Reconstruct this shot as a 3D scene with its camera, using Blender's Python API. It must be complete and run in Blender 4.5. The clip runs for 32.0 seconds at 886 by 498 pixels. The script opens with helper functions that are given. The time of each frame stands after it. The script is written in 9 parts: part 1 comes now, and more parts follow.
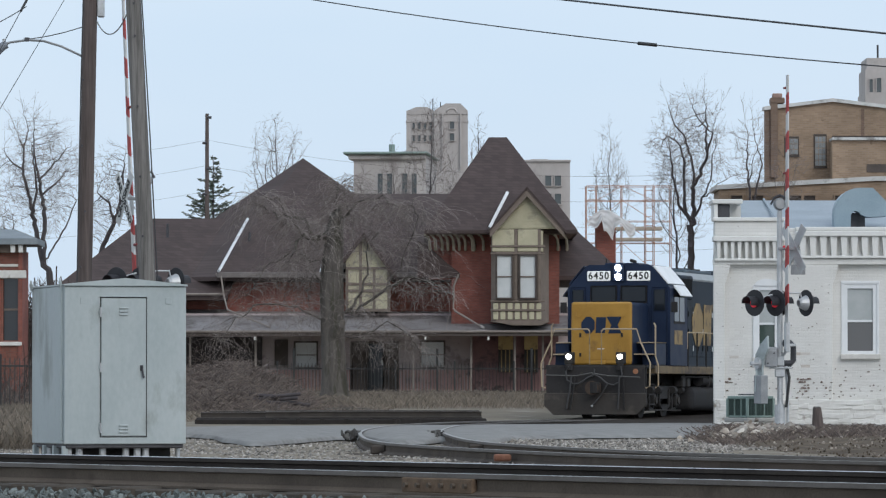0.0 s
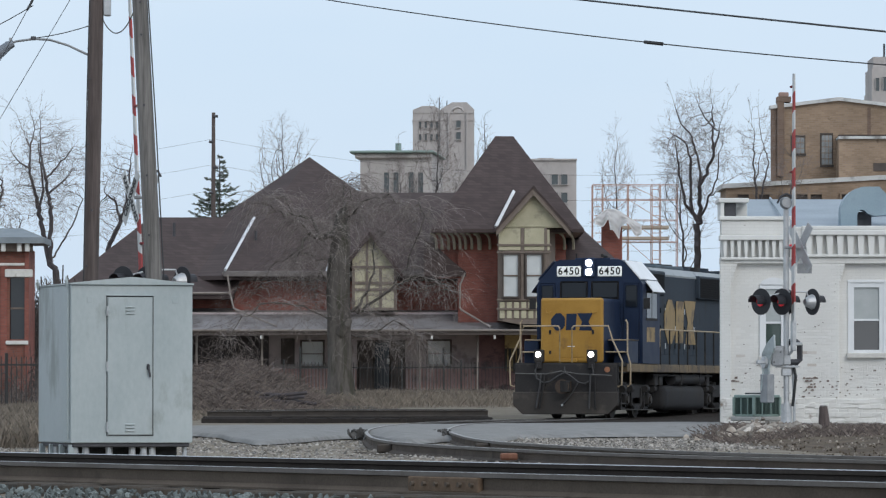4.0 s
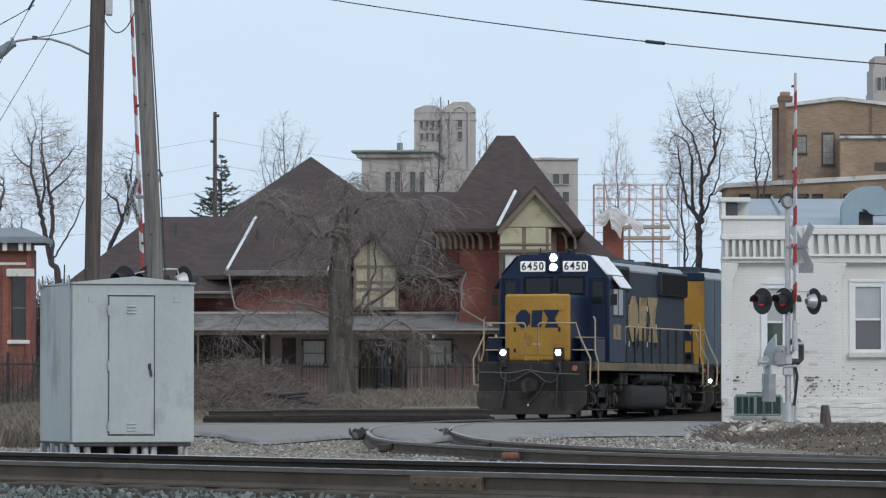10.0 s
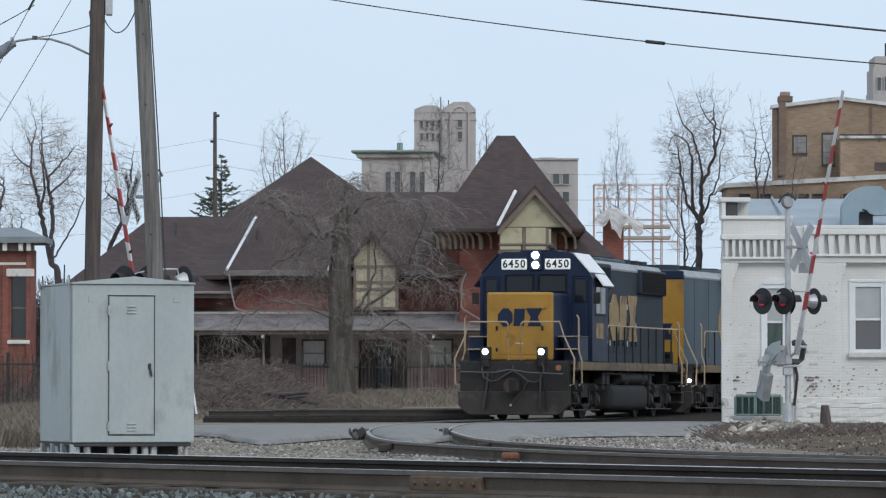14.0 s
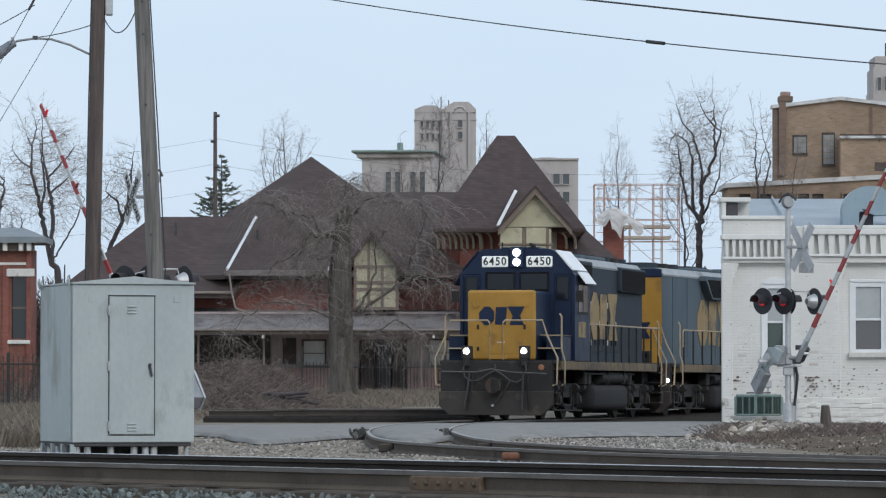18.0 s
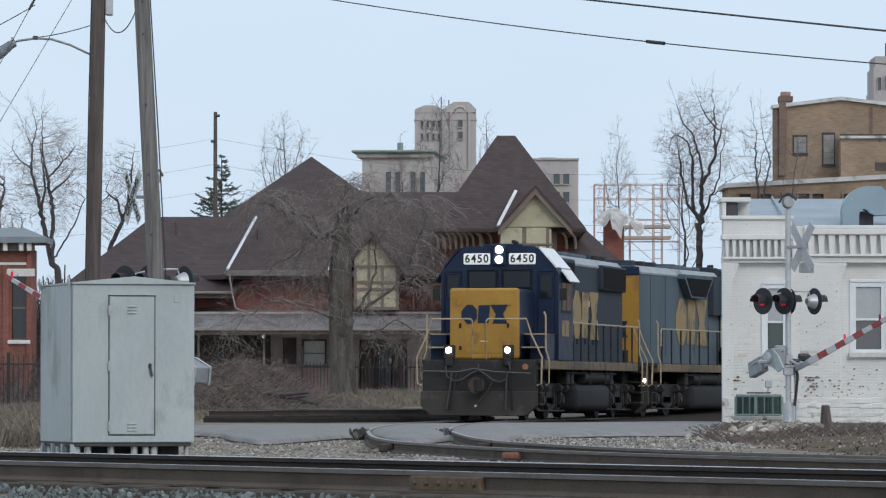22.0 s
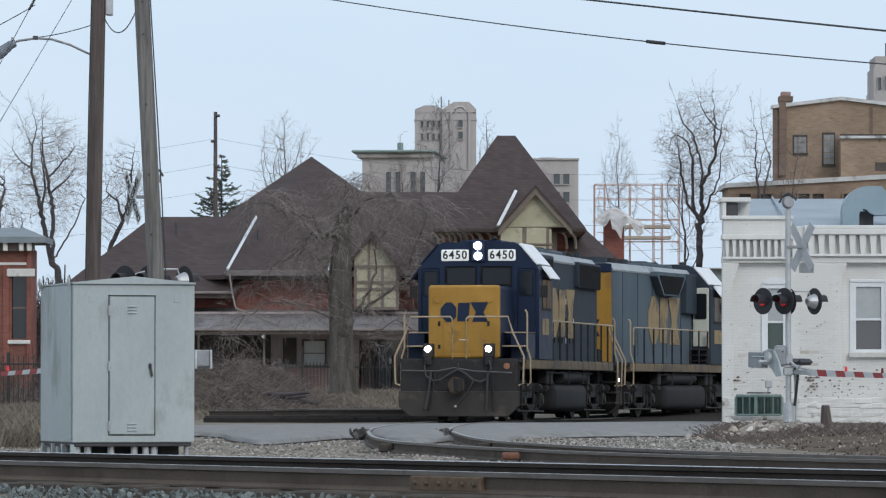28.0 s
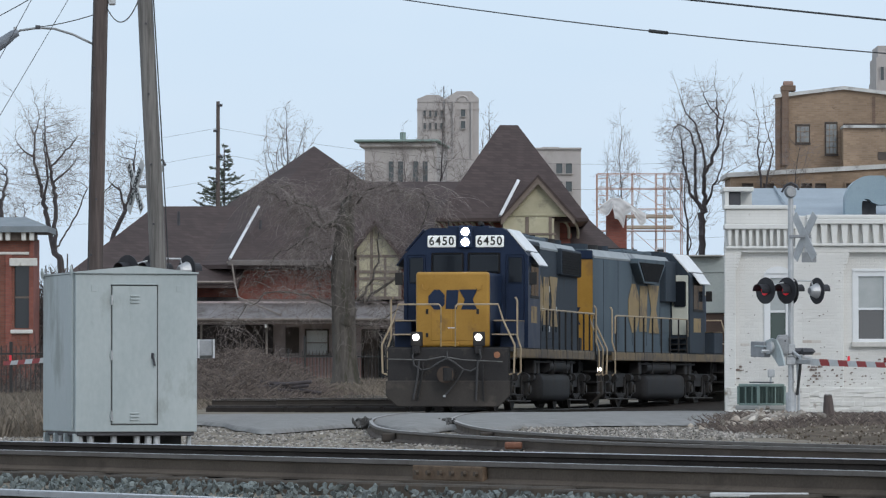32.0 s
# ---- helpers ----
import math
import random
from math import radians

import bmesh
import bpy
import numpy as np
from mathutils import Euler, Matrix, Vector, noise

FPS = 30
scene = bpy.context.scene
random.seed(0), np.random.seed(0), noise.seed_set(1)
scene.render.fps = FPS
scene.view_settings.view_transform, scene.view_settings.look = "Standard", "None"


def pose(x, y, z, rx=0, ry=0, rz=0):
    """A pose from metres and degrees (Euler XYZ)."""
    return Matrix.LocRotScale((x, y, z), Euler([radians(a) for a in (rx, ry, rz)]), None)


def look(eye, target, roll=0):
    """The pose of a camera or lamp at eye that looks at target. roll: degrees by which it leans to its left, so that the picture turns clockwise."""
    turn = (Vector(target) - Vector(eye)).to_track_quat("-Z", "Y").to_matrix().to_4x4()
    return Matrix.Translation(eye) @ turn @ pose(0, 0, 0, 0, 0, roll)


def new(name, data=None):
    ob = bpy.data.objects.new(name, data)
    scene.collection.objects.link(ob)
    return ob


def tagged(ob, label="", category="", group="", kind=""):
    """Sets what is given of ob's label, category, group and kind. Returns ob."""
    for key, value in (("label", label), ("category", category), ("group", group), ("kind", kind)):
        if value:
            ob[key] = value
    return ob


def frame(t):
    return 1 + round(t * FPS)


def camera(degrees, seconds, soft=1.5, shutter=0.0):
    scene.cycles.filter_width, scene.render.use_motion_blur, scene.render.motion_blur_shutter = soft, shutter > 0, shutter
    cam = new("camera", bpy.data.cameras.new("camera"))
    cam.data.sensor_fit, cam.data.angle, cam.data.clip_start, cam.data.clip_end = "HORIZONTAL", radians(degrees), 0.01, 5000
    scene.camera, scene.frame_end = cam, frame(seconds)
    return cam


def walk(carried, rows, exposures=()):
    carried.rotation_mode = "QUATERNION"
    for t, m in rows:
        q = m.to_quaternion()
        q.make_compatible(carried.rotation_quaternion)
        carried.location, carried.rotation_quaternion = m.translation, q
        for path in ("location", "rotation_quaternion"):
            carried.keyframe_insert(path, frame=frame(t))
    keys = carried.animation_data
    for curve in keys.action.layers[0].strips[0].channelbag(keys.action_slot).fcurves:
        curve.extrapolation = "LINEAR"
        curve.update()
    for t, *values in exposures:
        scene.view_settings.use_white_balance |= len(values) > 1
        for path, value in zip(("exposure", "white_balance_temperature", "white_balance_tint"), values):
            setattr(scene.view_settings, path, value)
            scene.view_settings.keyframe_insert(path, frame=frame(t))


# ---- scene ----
import functools
from itertools import product

# ---- camera: a long lens on a low tripod, panned a little at the start and tilted at the end ----
cam = camera(9.536, 32.0, soft=1.25)
PER = 0.0060953
PAN = [(0.0, -14, 3), (0.5, -11, 1.7), (1.0, -9, 1.2), (1.5, -6.6, 1.1), (2.0, -5.6, 1.1), (2.5, -4.8, 1.1), (3.0, -3.6, 1.0),
       (3.5, -3.0, 1.0), (5.5, -1.8, 0.9), (7.0, -0.9, 0.8), (8.0, 0, 0), (13.0, 0, 0), (16.5, 0.3, 0), (23.5, 0.8, 0),
       (29.3, 1.0, 0), (29.9, 1.2, -1.5), (30.5, 1.3, -1.6), (31.0, 2.7, -1.8), (31.5, 4.1, -6), (32.0, 5.4, -18.6)]
walk(cam, [(t, pose(0, 0, 0.70, 91.542 - b * -PER, 0, a * PER)) for t, a, b in PAN],
     exposures=((0.0, 0.0), (32.0, 0.0)))

# ---- light: a bright overcast sky ----
world = bpy.data.worlds.new("overcast_sky")
scene.world = world
world.use_nodes = True
wn, wl = world.node_tree.nodes, world.node_tree.links
sky = wn.new("ShaderNodeTexSky")
sky.sky_type, sky.sun_disc = "NISHITA", False
sky.sun_elevation, sky.sun_rotation = radians(38), radians(153)
sky.air_density, sky.dust_density, sky.ozone_density = 1.0, 2.5, 1.0
sky_gain = wn.new("ShaderNodeVectorMath")
sky_gain.operation = "SCALE"
sky_gain.inputs["Scale"].default_value = 0.09
wl.new(sky.outputs["Color"], sky_gain.inputs[0])
coord = wn.new("ShaderNodeTexCoord")
cloud = wn.new("ShaderNodeTexNoise")
cloud.inputs["Scale"].default_value, cloud.inputs["Detail"].default_value = 2.2, 5
stretch = wn.new("ShaderNodeMapping")
stretch.inputs["Scale"].default_value = (1, 1, 3.5)
wl.new(coord.outputs["Generated"], stretch.inputs["Vector"])
wl.new(stretch.outputs["Vector"], cloud.inputs["Vector"])
tone = wn.new("ShaderNodeValToRGB")
tone.color_ramp.elements[0].position, tone.color_ramp.elements[1].position = 0.35, 0.68
tone.color_ramp.elements[0].color = (0.60, 0.745, 0.915, 1)
tone.color_ramp.elements[1].color = (0.775, 0.855, 0.95, 1)
wl.new(cloud.outputs["Fac"], tone.inputs["Fac"])
cover = wn.new("ShaderNodeMixRGB")
cover.inputs["Fac"].default_value = 0.85
wl.new(sky_gain.outputs[0], cover.inputs["Color1"])
wl.new(tone.outputs["Color"], cover.inputs["Color2"])
wl.new(cover.outputs["Color"], wn["Background"].inputs["Color"])
wn["Background"].inputs["Strength"].default_value = 1.12
sun = new("sun", bpy.data.lights.new("sun", "SUN"))
sun.data.energy, sun.data.angle, sun.data.color = 0.9, radians(25), (1.0, 0.97, 0.93)
sun.matrix_world = look((55, -20, 80), (0, 90, 0))


# ---- materials ----
@functools.lru_cache(maxsize=None)
def paint(name, a, b, scale=6.0, rough=0.7, metal=0.0, bump=0.15, fine=60.0, dirt=None, dirt_at=0.62, stretch_z=1.0, spec=0.4, island=0.0):
    """Two tones mixed by coarse and fine noise, with fine relief and, where given, patches of dirt."""
    m = bpy.data.materials.new(name)
    m.use_nodes = True
    n, l = m.node_tree.nodes, m.node_tree.links
    bsdf = n["Principled BSDF"]
    tex = n.new("ShaderNodeTexCoord")
    mp = n.new("ShaderNodeMapping")
    mp.inputs["Scale"].default_value = (1, 1, stretch_z)
    l.new(tex.outputs["Object"], mp.inputs["Vector"])
    big = n.new("ShaderNodeTexNoise")
    big.inputs["Scale"].default_value, big.inputs["Detail"].default_value = scale, 6
    small = n.new("ShaderNodeTexNoise")
    small.inputs["Scale"].default_value, small.inputs["Detail"].default_value = fine, 3
    l.new(mp.outputs["Vector"], big.inputs["Vector"])
    l.new(mp.outputs["Vector"], small.inputs["Vector"])
    add = n.new("ShaderNodeMath")
    add.operation = "MULTIPLY_ADD"
    add.inputs[1].default_value = 0.45
    l.new(small.outputs["Fac"], add.inputs[0])
    l.new(big.outputs["Fac"], add.inputs[2])
    rng = n.new("ShaderNodeMapRange")
    rng.inputs["From Min"].default_value, rng.inputs["From Max"].default_value = 0.45, 1.0
    l.new(add.outputs[0], rng.inputs["Value"])
    mix = n.new("ShaderNodeMixRGB")
    mix.inputs["Color1"].default_value, mix.inputs["Color2"].default_value = (*a, 1), (*b, 1)
    l.new(rng.outputs[0], mix.inputs["Fac"])
    out = mix.outputs["Color"]
    if island:
        geo = n.new("ShaderNodeNewGeometry")
        r2 = n.new("ShaderNodeMapRange")
        r2.inputs["To Min"].default_value, r2.inputs["To Max"].default_value = 1 - island, 1 + island
        l.new(geo.outputs["Random Per Island"], r2.inputs["Value"])
        mul = n.new("ShaderNodeVectorMath")
        mul.operation = "SCALE"
        l.new(out, mul.inputs[0])
        l.new(r2.outputs[0], mul.inputs["Scale"])
        out = mul.outputs[0]
    if dirt:
        spot = n.new("ShaderNodeTexNoise")
        spot.inputs["Scale"].default_value, spot.inputs["Detail"].default_value = scale * 0.7, 8
        spot.inputs["Roughness"].default_value = 0.65
        l.new(mp.outputs["Vector"], spot.inputs["Vector"])
        edge = n.new("ShaderNodeMapRange")
        edge.inputs["From Min"].default_value, edge.inputs["From Max"].default_value = dirt_at - 0.05, dirt_at + 0.05
        l.new(spot.outputs["Fac"], edge.inputs["Value"])
        mix2 = n.new("ShaderNodeMixRGB")
        mix2.inputs["Color2"].default_value = (*dirt, 1)
        l.new(out, mix2.inputs["Color1"])
        l.new(edge.outputs[0], mix2.inputs["Fac"])
        out = mix2.outputs["Color"]
    l.new(out, bsdf.inputs["Base Color"])
    rr = n.new("ShaderNodeMapRange")
    rr.inputs["To Min"].default_value, rr.inputs["To Max"].default_value = max(rough - 0.12, 0.05), min(rough + 0.12, 1)
    l.new(big.outputs["Fac"], rr.inputs["Value"])
    l.new(rr.outputs[0], bsdf.inputs["Roughness"])
    bsdf.inputs["Metallic"].default_value = metal
    bsdf.inputs["Specular IOR Level"].default_value = spec
    if bump:
        bp = n.new("ShaderNodeBump")
        bp.inputs["Strength"].default_value, bp.inputs["Distance"].default_value = bump, 0.02
        l.new(add.outputs[0], bp.inputs["Height"])
        l.new(bp.outputs["Normal"], bsdf.inputs["Normal"])
    return m


@functools.lru_cache(maxsize=None)
def brickwork(name, a, b, mortar, length=0.21, height=0.068, worn=None, worn_at=0.6, bump=0.4, rough=0.85, blend=0.35, worn_scale=4.6):
    """Courses of brick at true size, laid on upright walls, with worn patches where given."""
    m = bpy.data.materials.new(name)
    m.use_nodes = True
    n, l = m.node_tree.nodes, m.node_tree.links
    bsdf = n["Principled BSDF"]
    tex = n.new("ShaderNodeTexCoord")
    sep = n.new("ShaderNodeSeparateXYZ")
    l.new(tex.outputs["Object"], sep.inputs[0])
    run = n.new("ShaderNodeMath")
    run.operation = "ADD"
    l.new(sep.outputs["X"], run.inputs[0])
    l.new(sep.outputs["Y"], run.inputs[1])
    com = n.new("ShaderNodeCombineXYZ")
    l.new(run.outputs[0], com.inputs["X"])
    l.new(sep.outputs["Z"], com.inputs["Y"])
    br = n.new("ShaderNodeTexBrick")
    br.inputs["Color1"].default_value, br.inputs["Color2"].default_value, br.inputs["Mortar"].default_value = (*a, 1), (*b, 1), (*mortar, 1)
    br.inputs["Scale"].default_value = 1.0
    br.inputs["Brick Width"].default_value, br.inputs["Row Height"].default_value = length, height
    br.inputs["Mortar Size"].default_value = 0.008
    br.inputs["Bias"].default_value = -0.1
    l.new(com.outputs[0], br.inputs["Vector"])
    big = n.new("ShaderNodeTexNoise")
    big.inputs["Scale"].default_value, big.inputs["Detail"].default_value = 0.9, 8
    l.new(tex.outputs["Object"], big.inputs["Vector"])
    r = n.new("ShaderNodeMapRange")
    r.inputs["From Min"].default_value, r.inputs["From Max"].default_value = 0.25, 0.75
    r.inputs["To Min"].default_value, r.inputs["To Max"].default_value = 1 - blend, 1 + blend
    l.new(big.outputs["Fac"], r.inputs["Value"])
    mul = n.new("ShaderNodeVectorMath")
    mul.operation = "SCALE"
    l.new(br.outputs["Color"], mul.inputs[0])
    l.new(r.outputs[0], mul.inputs["Scale"])
    out = mul.outputs[0]
    if worn:
        spot = n.new("ShaderNodeTexNoise")
        spot.inputs["Scale"].default_value, spot.inputs["Detail"].default_value = worn_scale, 10
        spot.inputs["Roughness"].default_value = 0.6
        l.new(tex.outputs["Object"], spot.inputs["Vector"])
        edge = n.new("ShaderNodeMapRange")
        edge.inputs["From Min"].default_value, edge.inputs["From Max"].default_value = worn_at, worn_at + 0.03
        l.new(spot.outputs["Fac"], edge.inputs["Value"])
        mix = n.new("ShaderNodeMixRGB")
        mix.inputs["Color2"].default_value = (*worn, 1)
        l.new(out, mix.inputs["Color1"])
        l.new(edge.outputs[0], mix.inputs["Fac"])
        out = mix.outputs["Color"]
    l.new(out, bsdf.inputs["Base Color"])
    bsdf.inputs["Roughness"].default_value = rough
    bp = n.new("ShaderNodeBump")
    bp.inputs["Strength"].default_value, bp.inputs["Distance"].default_value = bump, 0.01
    inv = n.new("ShaderNodeMath")
    inv.operation = "MULTIPLY_ADD"
    inv.inputs[1].default_value = -1.0
    l.new(br.outputs["Fac"], inv.inputs[0])
    l.new(big.outputs["Fac"], inv.inputs[2])
    l.new(inv.outputs[0], bp.inputs["Height"])
    l.new(bp.outputs["Normal"], bsdf.inputs["Normal"])
    return m


@functools.lru_cache(maxsize=None)
def glow(name, colour, strength):
    m = bpy.data.materials.new(name)
    m.use_nodes = True
    b = m.node_tree.nodes["Principled BSDF"]
    b.inputs["Base Color"].default_value = (*colour, 1)
    b.inputs["Emission Color"].default_value = (*colour, 1)
    b.inputs["Emission Strength"].default_value = strength
    return m


@functools.lru_cache(maxsize=None)
def glass(name, tint, rough=0.08, clear=0.0, gloss=0.7):
    """Window glass seen from a bright street: dark inside, glossy, more or less see-through."""
    m = bpy.data.materials.new(name)
    m.use_nodes = True
    b = m.node_tree.nodes["Principled BSDF"]
    b.inputs["Base Color"].default_value = (*tint, 1)
    b.inputs["Roughness"].default_value = rough
    b.inputs["Specular IOR Level"].default_value = gloss
    b.inputs["Transmission Weight"].default_value = clear
    return m


# ---- building blocks ----
def empty(name, x=0, y=0, z=0, rz=0, label="", category="", group="", kind=""):
    ob = new(name)
    ob.matrix_basis = pose(x, y, z, 0, 0, rz)
    return tagged(ob, label, category, group, kind)


def mesh_of(name, bm, material, smooth=False):
    me = bpy.data.meshes.new(name)
    bm.to_mesh(me)
    bm.free()
    for m in (material if isinstance(material, (list, tuple)) else [material]):
        me.materials.append(m)
    if smooth:
        me.shade_smooth()
    return me


def part(name, bm, material, parent=None, label="", smooth=False):
    ob = new(name, mesh_of(name, bm, material, smooth))
    ob.parent = parent
    return tagged(ob, label)


def box(bm, x0, x1, y0, y1, z0, z1, m=None):
    vs = [bm.verts.new(v) for v in product((x0, x1), (y0, y1), (z0, z1))]
    if m is not None:
        for v in vs:
            v.co = m @ v.co
    for f in ((0, 1, 3, 2), (4, 6, 7, 5), (0, 4, 5, 1), (2, 3, 7, 6), (0, 2, 6, 4), (1, 5, 7, 3)):
        bm.faces.new([vs[i] for i in f])
    return vs


def rbox(x0, x1, y0, y1, z0, z1, r=0.02, seg=2, m=None):
    bm = bmesh.new()
    box(bm, x0, x1, y0, y1, z0, z1)
    bmesh.ops.bevel(bm, geom=bm.edges[:], offset=r, segments=seg, affect="EDGES", profile=0.5)
    if m is not None:
        bm.transform(m)
    return bm


def boxes(*rows):
    bm = bmesh.new()
    for row in rows:
        box(bm, *row)
    return bm


def prism(bm, outline, axis, a, b, m=None):
    """A closed outline pushed from a to b along an axis; the outline runs in the two other axes, in order."""
    def at(p, q, w):
        v = {"x": (w, p, q), "y": (p, w, q), "z": (p, q, w)}[axis]
        return m @ Vector(v) if m is not None else Vector(v)
    lo = [bm.verts.new(at(p, q, a)) for p, q in outline]
    hi = [bm.verts.new(at(p, q, b)) for p, q in outline]
    n = len(outline)
    bm.faces.new(lo)
    bm.faces.new(hi[::-1])
    for i in range(n):
        bm.faces.new((lo[i], hi[i], hi[(i + 1) % n], lo[(i + 1) % n]))
    bmesh.ops.recalc_face_normals(bm, faces=bm.faces[:])
    return bm


def tube(bm, points, r, sides=6, r_end=None, cap=True):
    """A round bar along a line of points, tapered from r to r_end."""
    pts = [Vector(p) for p in points]
    r_end = r if r_end is None else r_end
    rings = []
    for i, p in enumerate(pts):
        d = (pts[min(i + 1, len(pts) - 1)] - pts[max(i - 1, 0)]).normalized()
        s = d.cross(Vector((0, 0, 1)) if abs(d.z) < 0.9 else Vector((1, 0, 0))).normalized()
        u = s.cross(d)
        rad = r + (r_end - r) * i / max(len(pts) - 1, 1)
        rings.append([bm.verts.new(p + (s * math.cos(k * 2 * math.pi / sides) + u * math.sin(k * 2 * math.pi / sides)) * rad) for k in range(sides)])
    for a, b in zip(rings, rings[1:]):
        for k in range(sides):
            bm.faces.new((a[k], a[(k + 1) % sides], b[(k + 1) % sides], b[k]))
    if cap:
        bm.faces.new(rings[0][::-1])
        bm.faces.new(rings[-1])
    return bm


def tubes(r, *lines, sides=6):
    bm = bmesh.new()
    for line in lines:
        tube(bm, line, r, sides)
    return bm


def disc(bm, centre, axis, r, depth, sides=20, r2=None):
    a = Vector(axis).normalized()
    c = Vector(centre)
    return tube(bm, [c - a * depth / 2, c + a * depth / 2], r, sides, r if r2 is None else r2)


def spline(points, step=0.25):
    """A smooth line through points in the plan, sampled evenly."""
    P = [Vector(p) for p in points]
    P = [P[0] * 2 - P[1]] + P + [P[-1] * 2 - P[-2]]
    fine = []
    for i in range(1, len(P) - 2):
        for k in range(40):
            t = k / 40
            a, b, c, d = P[i - 1:i + 3]
            fine.append(0.5 * (2 * b + (c - a) * t + (2 * a - 5 * b + 4 * c - d) * t * t + (3 * b - a - 3 * c + d) * t ** 3))
    fine.append(P[-2])
    out, left = [fine[0]], step
    for a, b in zip(fine, fine[1:]):
        seg = (b - a).length
        while seg >= left:
            a = a + (b - a) * (left / seg)
            seg -= left
            left = step
            out.append(a)
        left -= seg
    return out


def wall(bm, x0, x1, z0, z1, y0, y1, holes=()):
    """A wall in the x-z plane with openings through it, as one closed skin; holes are (x0, x1, z0, z1)."""
    xs = sorted({x0, x1, *(h[i] for h in holes for i in (0, 1))})
    zs = sorted({z0, z1, *(h[i] for h in holes for i in (2, 3))})

    def solid(i, k):
        if not (0 <= i < len(xs) - 1 and 0 <= k < len(zs) - 1):
            return False
        mx, mz = (xs[i] + xs[i + 1]) / 2, (zs[k] + zs[k + 1]) / 2
        return not any(h[0] < mx < h[1] and h[2] < mz < h[3] for h in holes)
    made = {}

    def v(i, y, k):
        if (i, y, k) not in made:
            made[i, y, k] = bm.verts.new((xs[i], y, zs[k]))
        return made[i, y, k]
    for i in range(len(xs) - 1):
        for k in range(len(zs) - 1):
            if not solid(i, k):
                continue
            bm.faces.new((v(i, y0, k), v(i + 1, y0, k), v(i + 1, y0, k + 1), v(i, y0, k + 1)))
            bm.faces.new((v(i, y1, k), v(i, y1, k + 1), v(i + 1, y1, k + 1), v(i + 1, y1, k)))
            for di, dk, p, q in ((-1, 0, (i, k), (i, k + 1)), (1, 0, (i + 1, k), (i + 1, k + 1)), (0, -1, (i, k), (i + 1, k)), (0, 1, (i, k + 1), (i + 1, k + 1))):
                if not solid(i + di, k + dk):
                    bm.faces.new((v(p[0], y0, p[1]), v(q[0], y0, q[1]), v(q[0], y1, q[1]), v(p[0], y1, p[1])))
    bmesh.ops.recalc_face_normals(bm, faces=bm.faces[:])
    return bm


# ---- materials of the place ----
DRY_GROUND = paint("dry_ground", (0.15, 0.125, 0.095), (0.27, 0.235, 0.185), 0.8, 0.95, 0, 0.6, 14, (0.30, 0.27, 0.24), 0.6, spec=0.08)
GRAVEL = paint("grey_gravel", (0.15, 0.138, 0.125), (0.40, 0.37, 0.335), 9, 0.95, 0, 0.8, 40, island=0.62)
BALLAST = paint("blue_grey_ballast", (0.07, 0.085, 0.085), (0.20, 0.225, 0.22), 7, 0.9, 0, 0.6, 40, island=0.45)
ASPHALT = paint("worn_asphalt", (0.195, 0.19, 0.183), (0.315, 0.308, 0.296), 2.6, 0.95, 0, 0.5, 30, spec=0.05)
RAIL_SIDE = paint("rusty_rail", (0.076, 0.061, 0.049), (0.155, 0.125, 0.10), 1.3, 0.85, 0.0, 0.3, 50, (0.085, 0.068, 0.055), 0.6, spec=0.15)
RAIL_CHEEK = paint("greyed_rail_head_side", (0.10, 0.089, 0.080), (0.19, 0.172, 0.157), 2.5, 0.7, 0.1, 0.2, 50, (0.12, 0.105, 0.09), 0.62)
RAIL_TOP = paint("polished_rail", (0.42, 0.43, 0.45), (0.58, 0.59, 0.61), 8, 0.3, 0.9, 0.05, 70)
RAIL_DULL = paint("dull_rail_head", (0.20, 0.185, 0.17), (0.34, 0.32, 0.30), 4, 0.45, 0.7, 0.05, 70)
TIE = paint("weathered_tie", (0.045, 0.037, 0.03), (0.10, 0.086, 0.072), 4, 0.95, 0, 0.6, 30, stretch_z=0.3)

GROUND_Z = [(-200, -0.9), (18, -0.85), (27, -0.22), (31, -0.17), (50, -0.16), (60, -0.17), (75, -0.165), (84, -0.18), (104, -0.175), (112, -0.09), (140, -0.09),
            (150, -0.02), (165, 0.18), (185, 0.42), (210, 0.58), (260, 0.68), (6000, 0.68)]


def ground_z(x, y):
    z = float(np.interp(y, [p[0] for p in GROUND_Z], [p[1] for p in GROUND_Z]))
    return z + 0.03 * noise.noise((x * 0.5, y * 0.25, 0)) * (28 < y < 250)


def build_ground():
    xs = [-3000, -600, -150, -60, -30] + [-20 + i * 0.8 for i in range(59)] + [32, 45, 80, 200, 700, 3000]
    ys = [-200, -60, -10, 5, 14] + [18 + i * 0.9 for i in range(220)] + [225, 245, 270, 320, 420, 700, 1500, 5000]
    bm = bmesh.new()
    grid = [[bm.verts.new((x, y, ground_z(x, y))) for x in xs] for y in ys]
    for a, b in zip(grid, grid[1:]):
        for i in range(len(xs) - 1):
            bm.faces.new((a[i], a[i + 1], b[i + 1], b[i]))
    tagged(part("ground", bm, DRY_GROUND, smooth=True), "flat dry earth and gravel with dead winter grass", "ground", kind="structure")


build_ground()

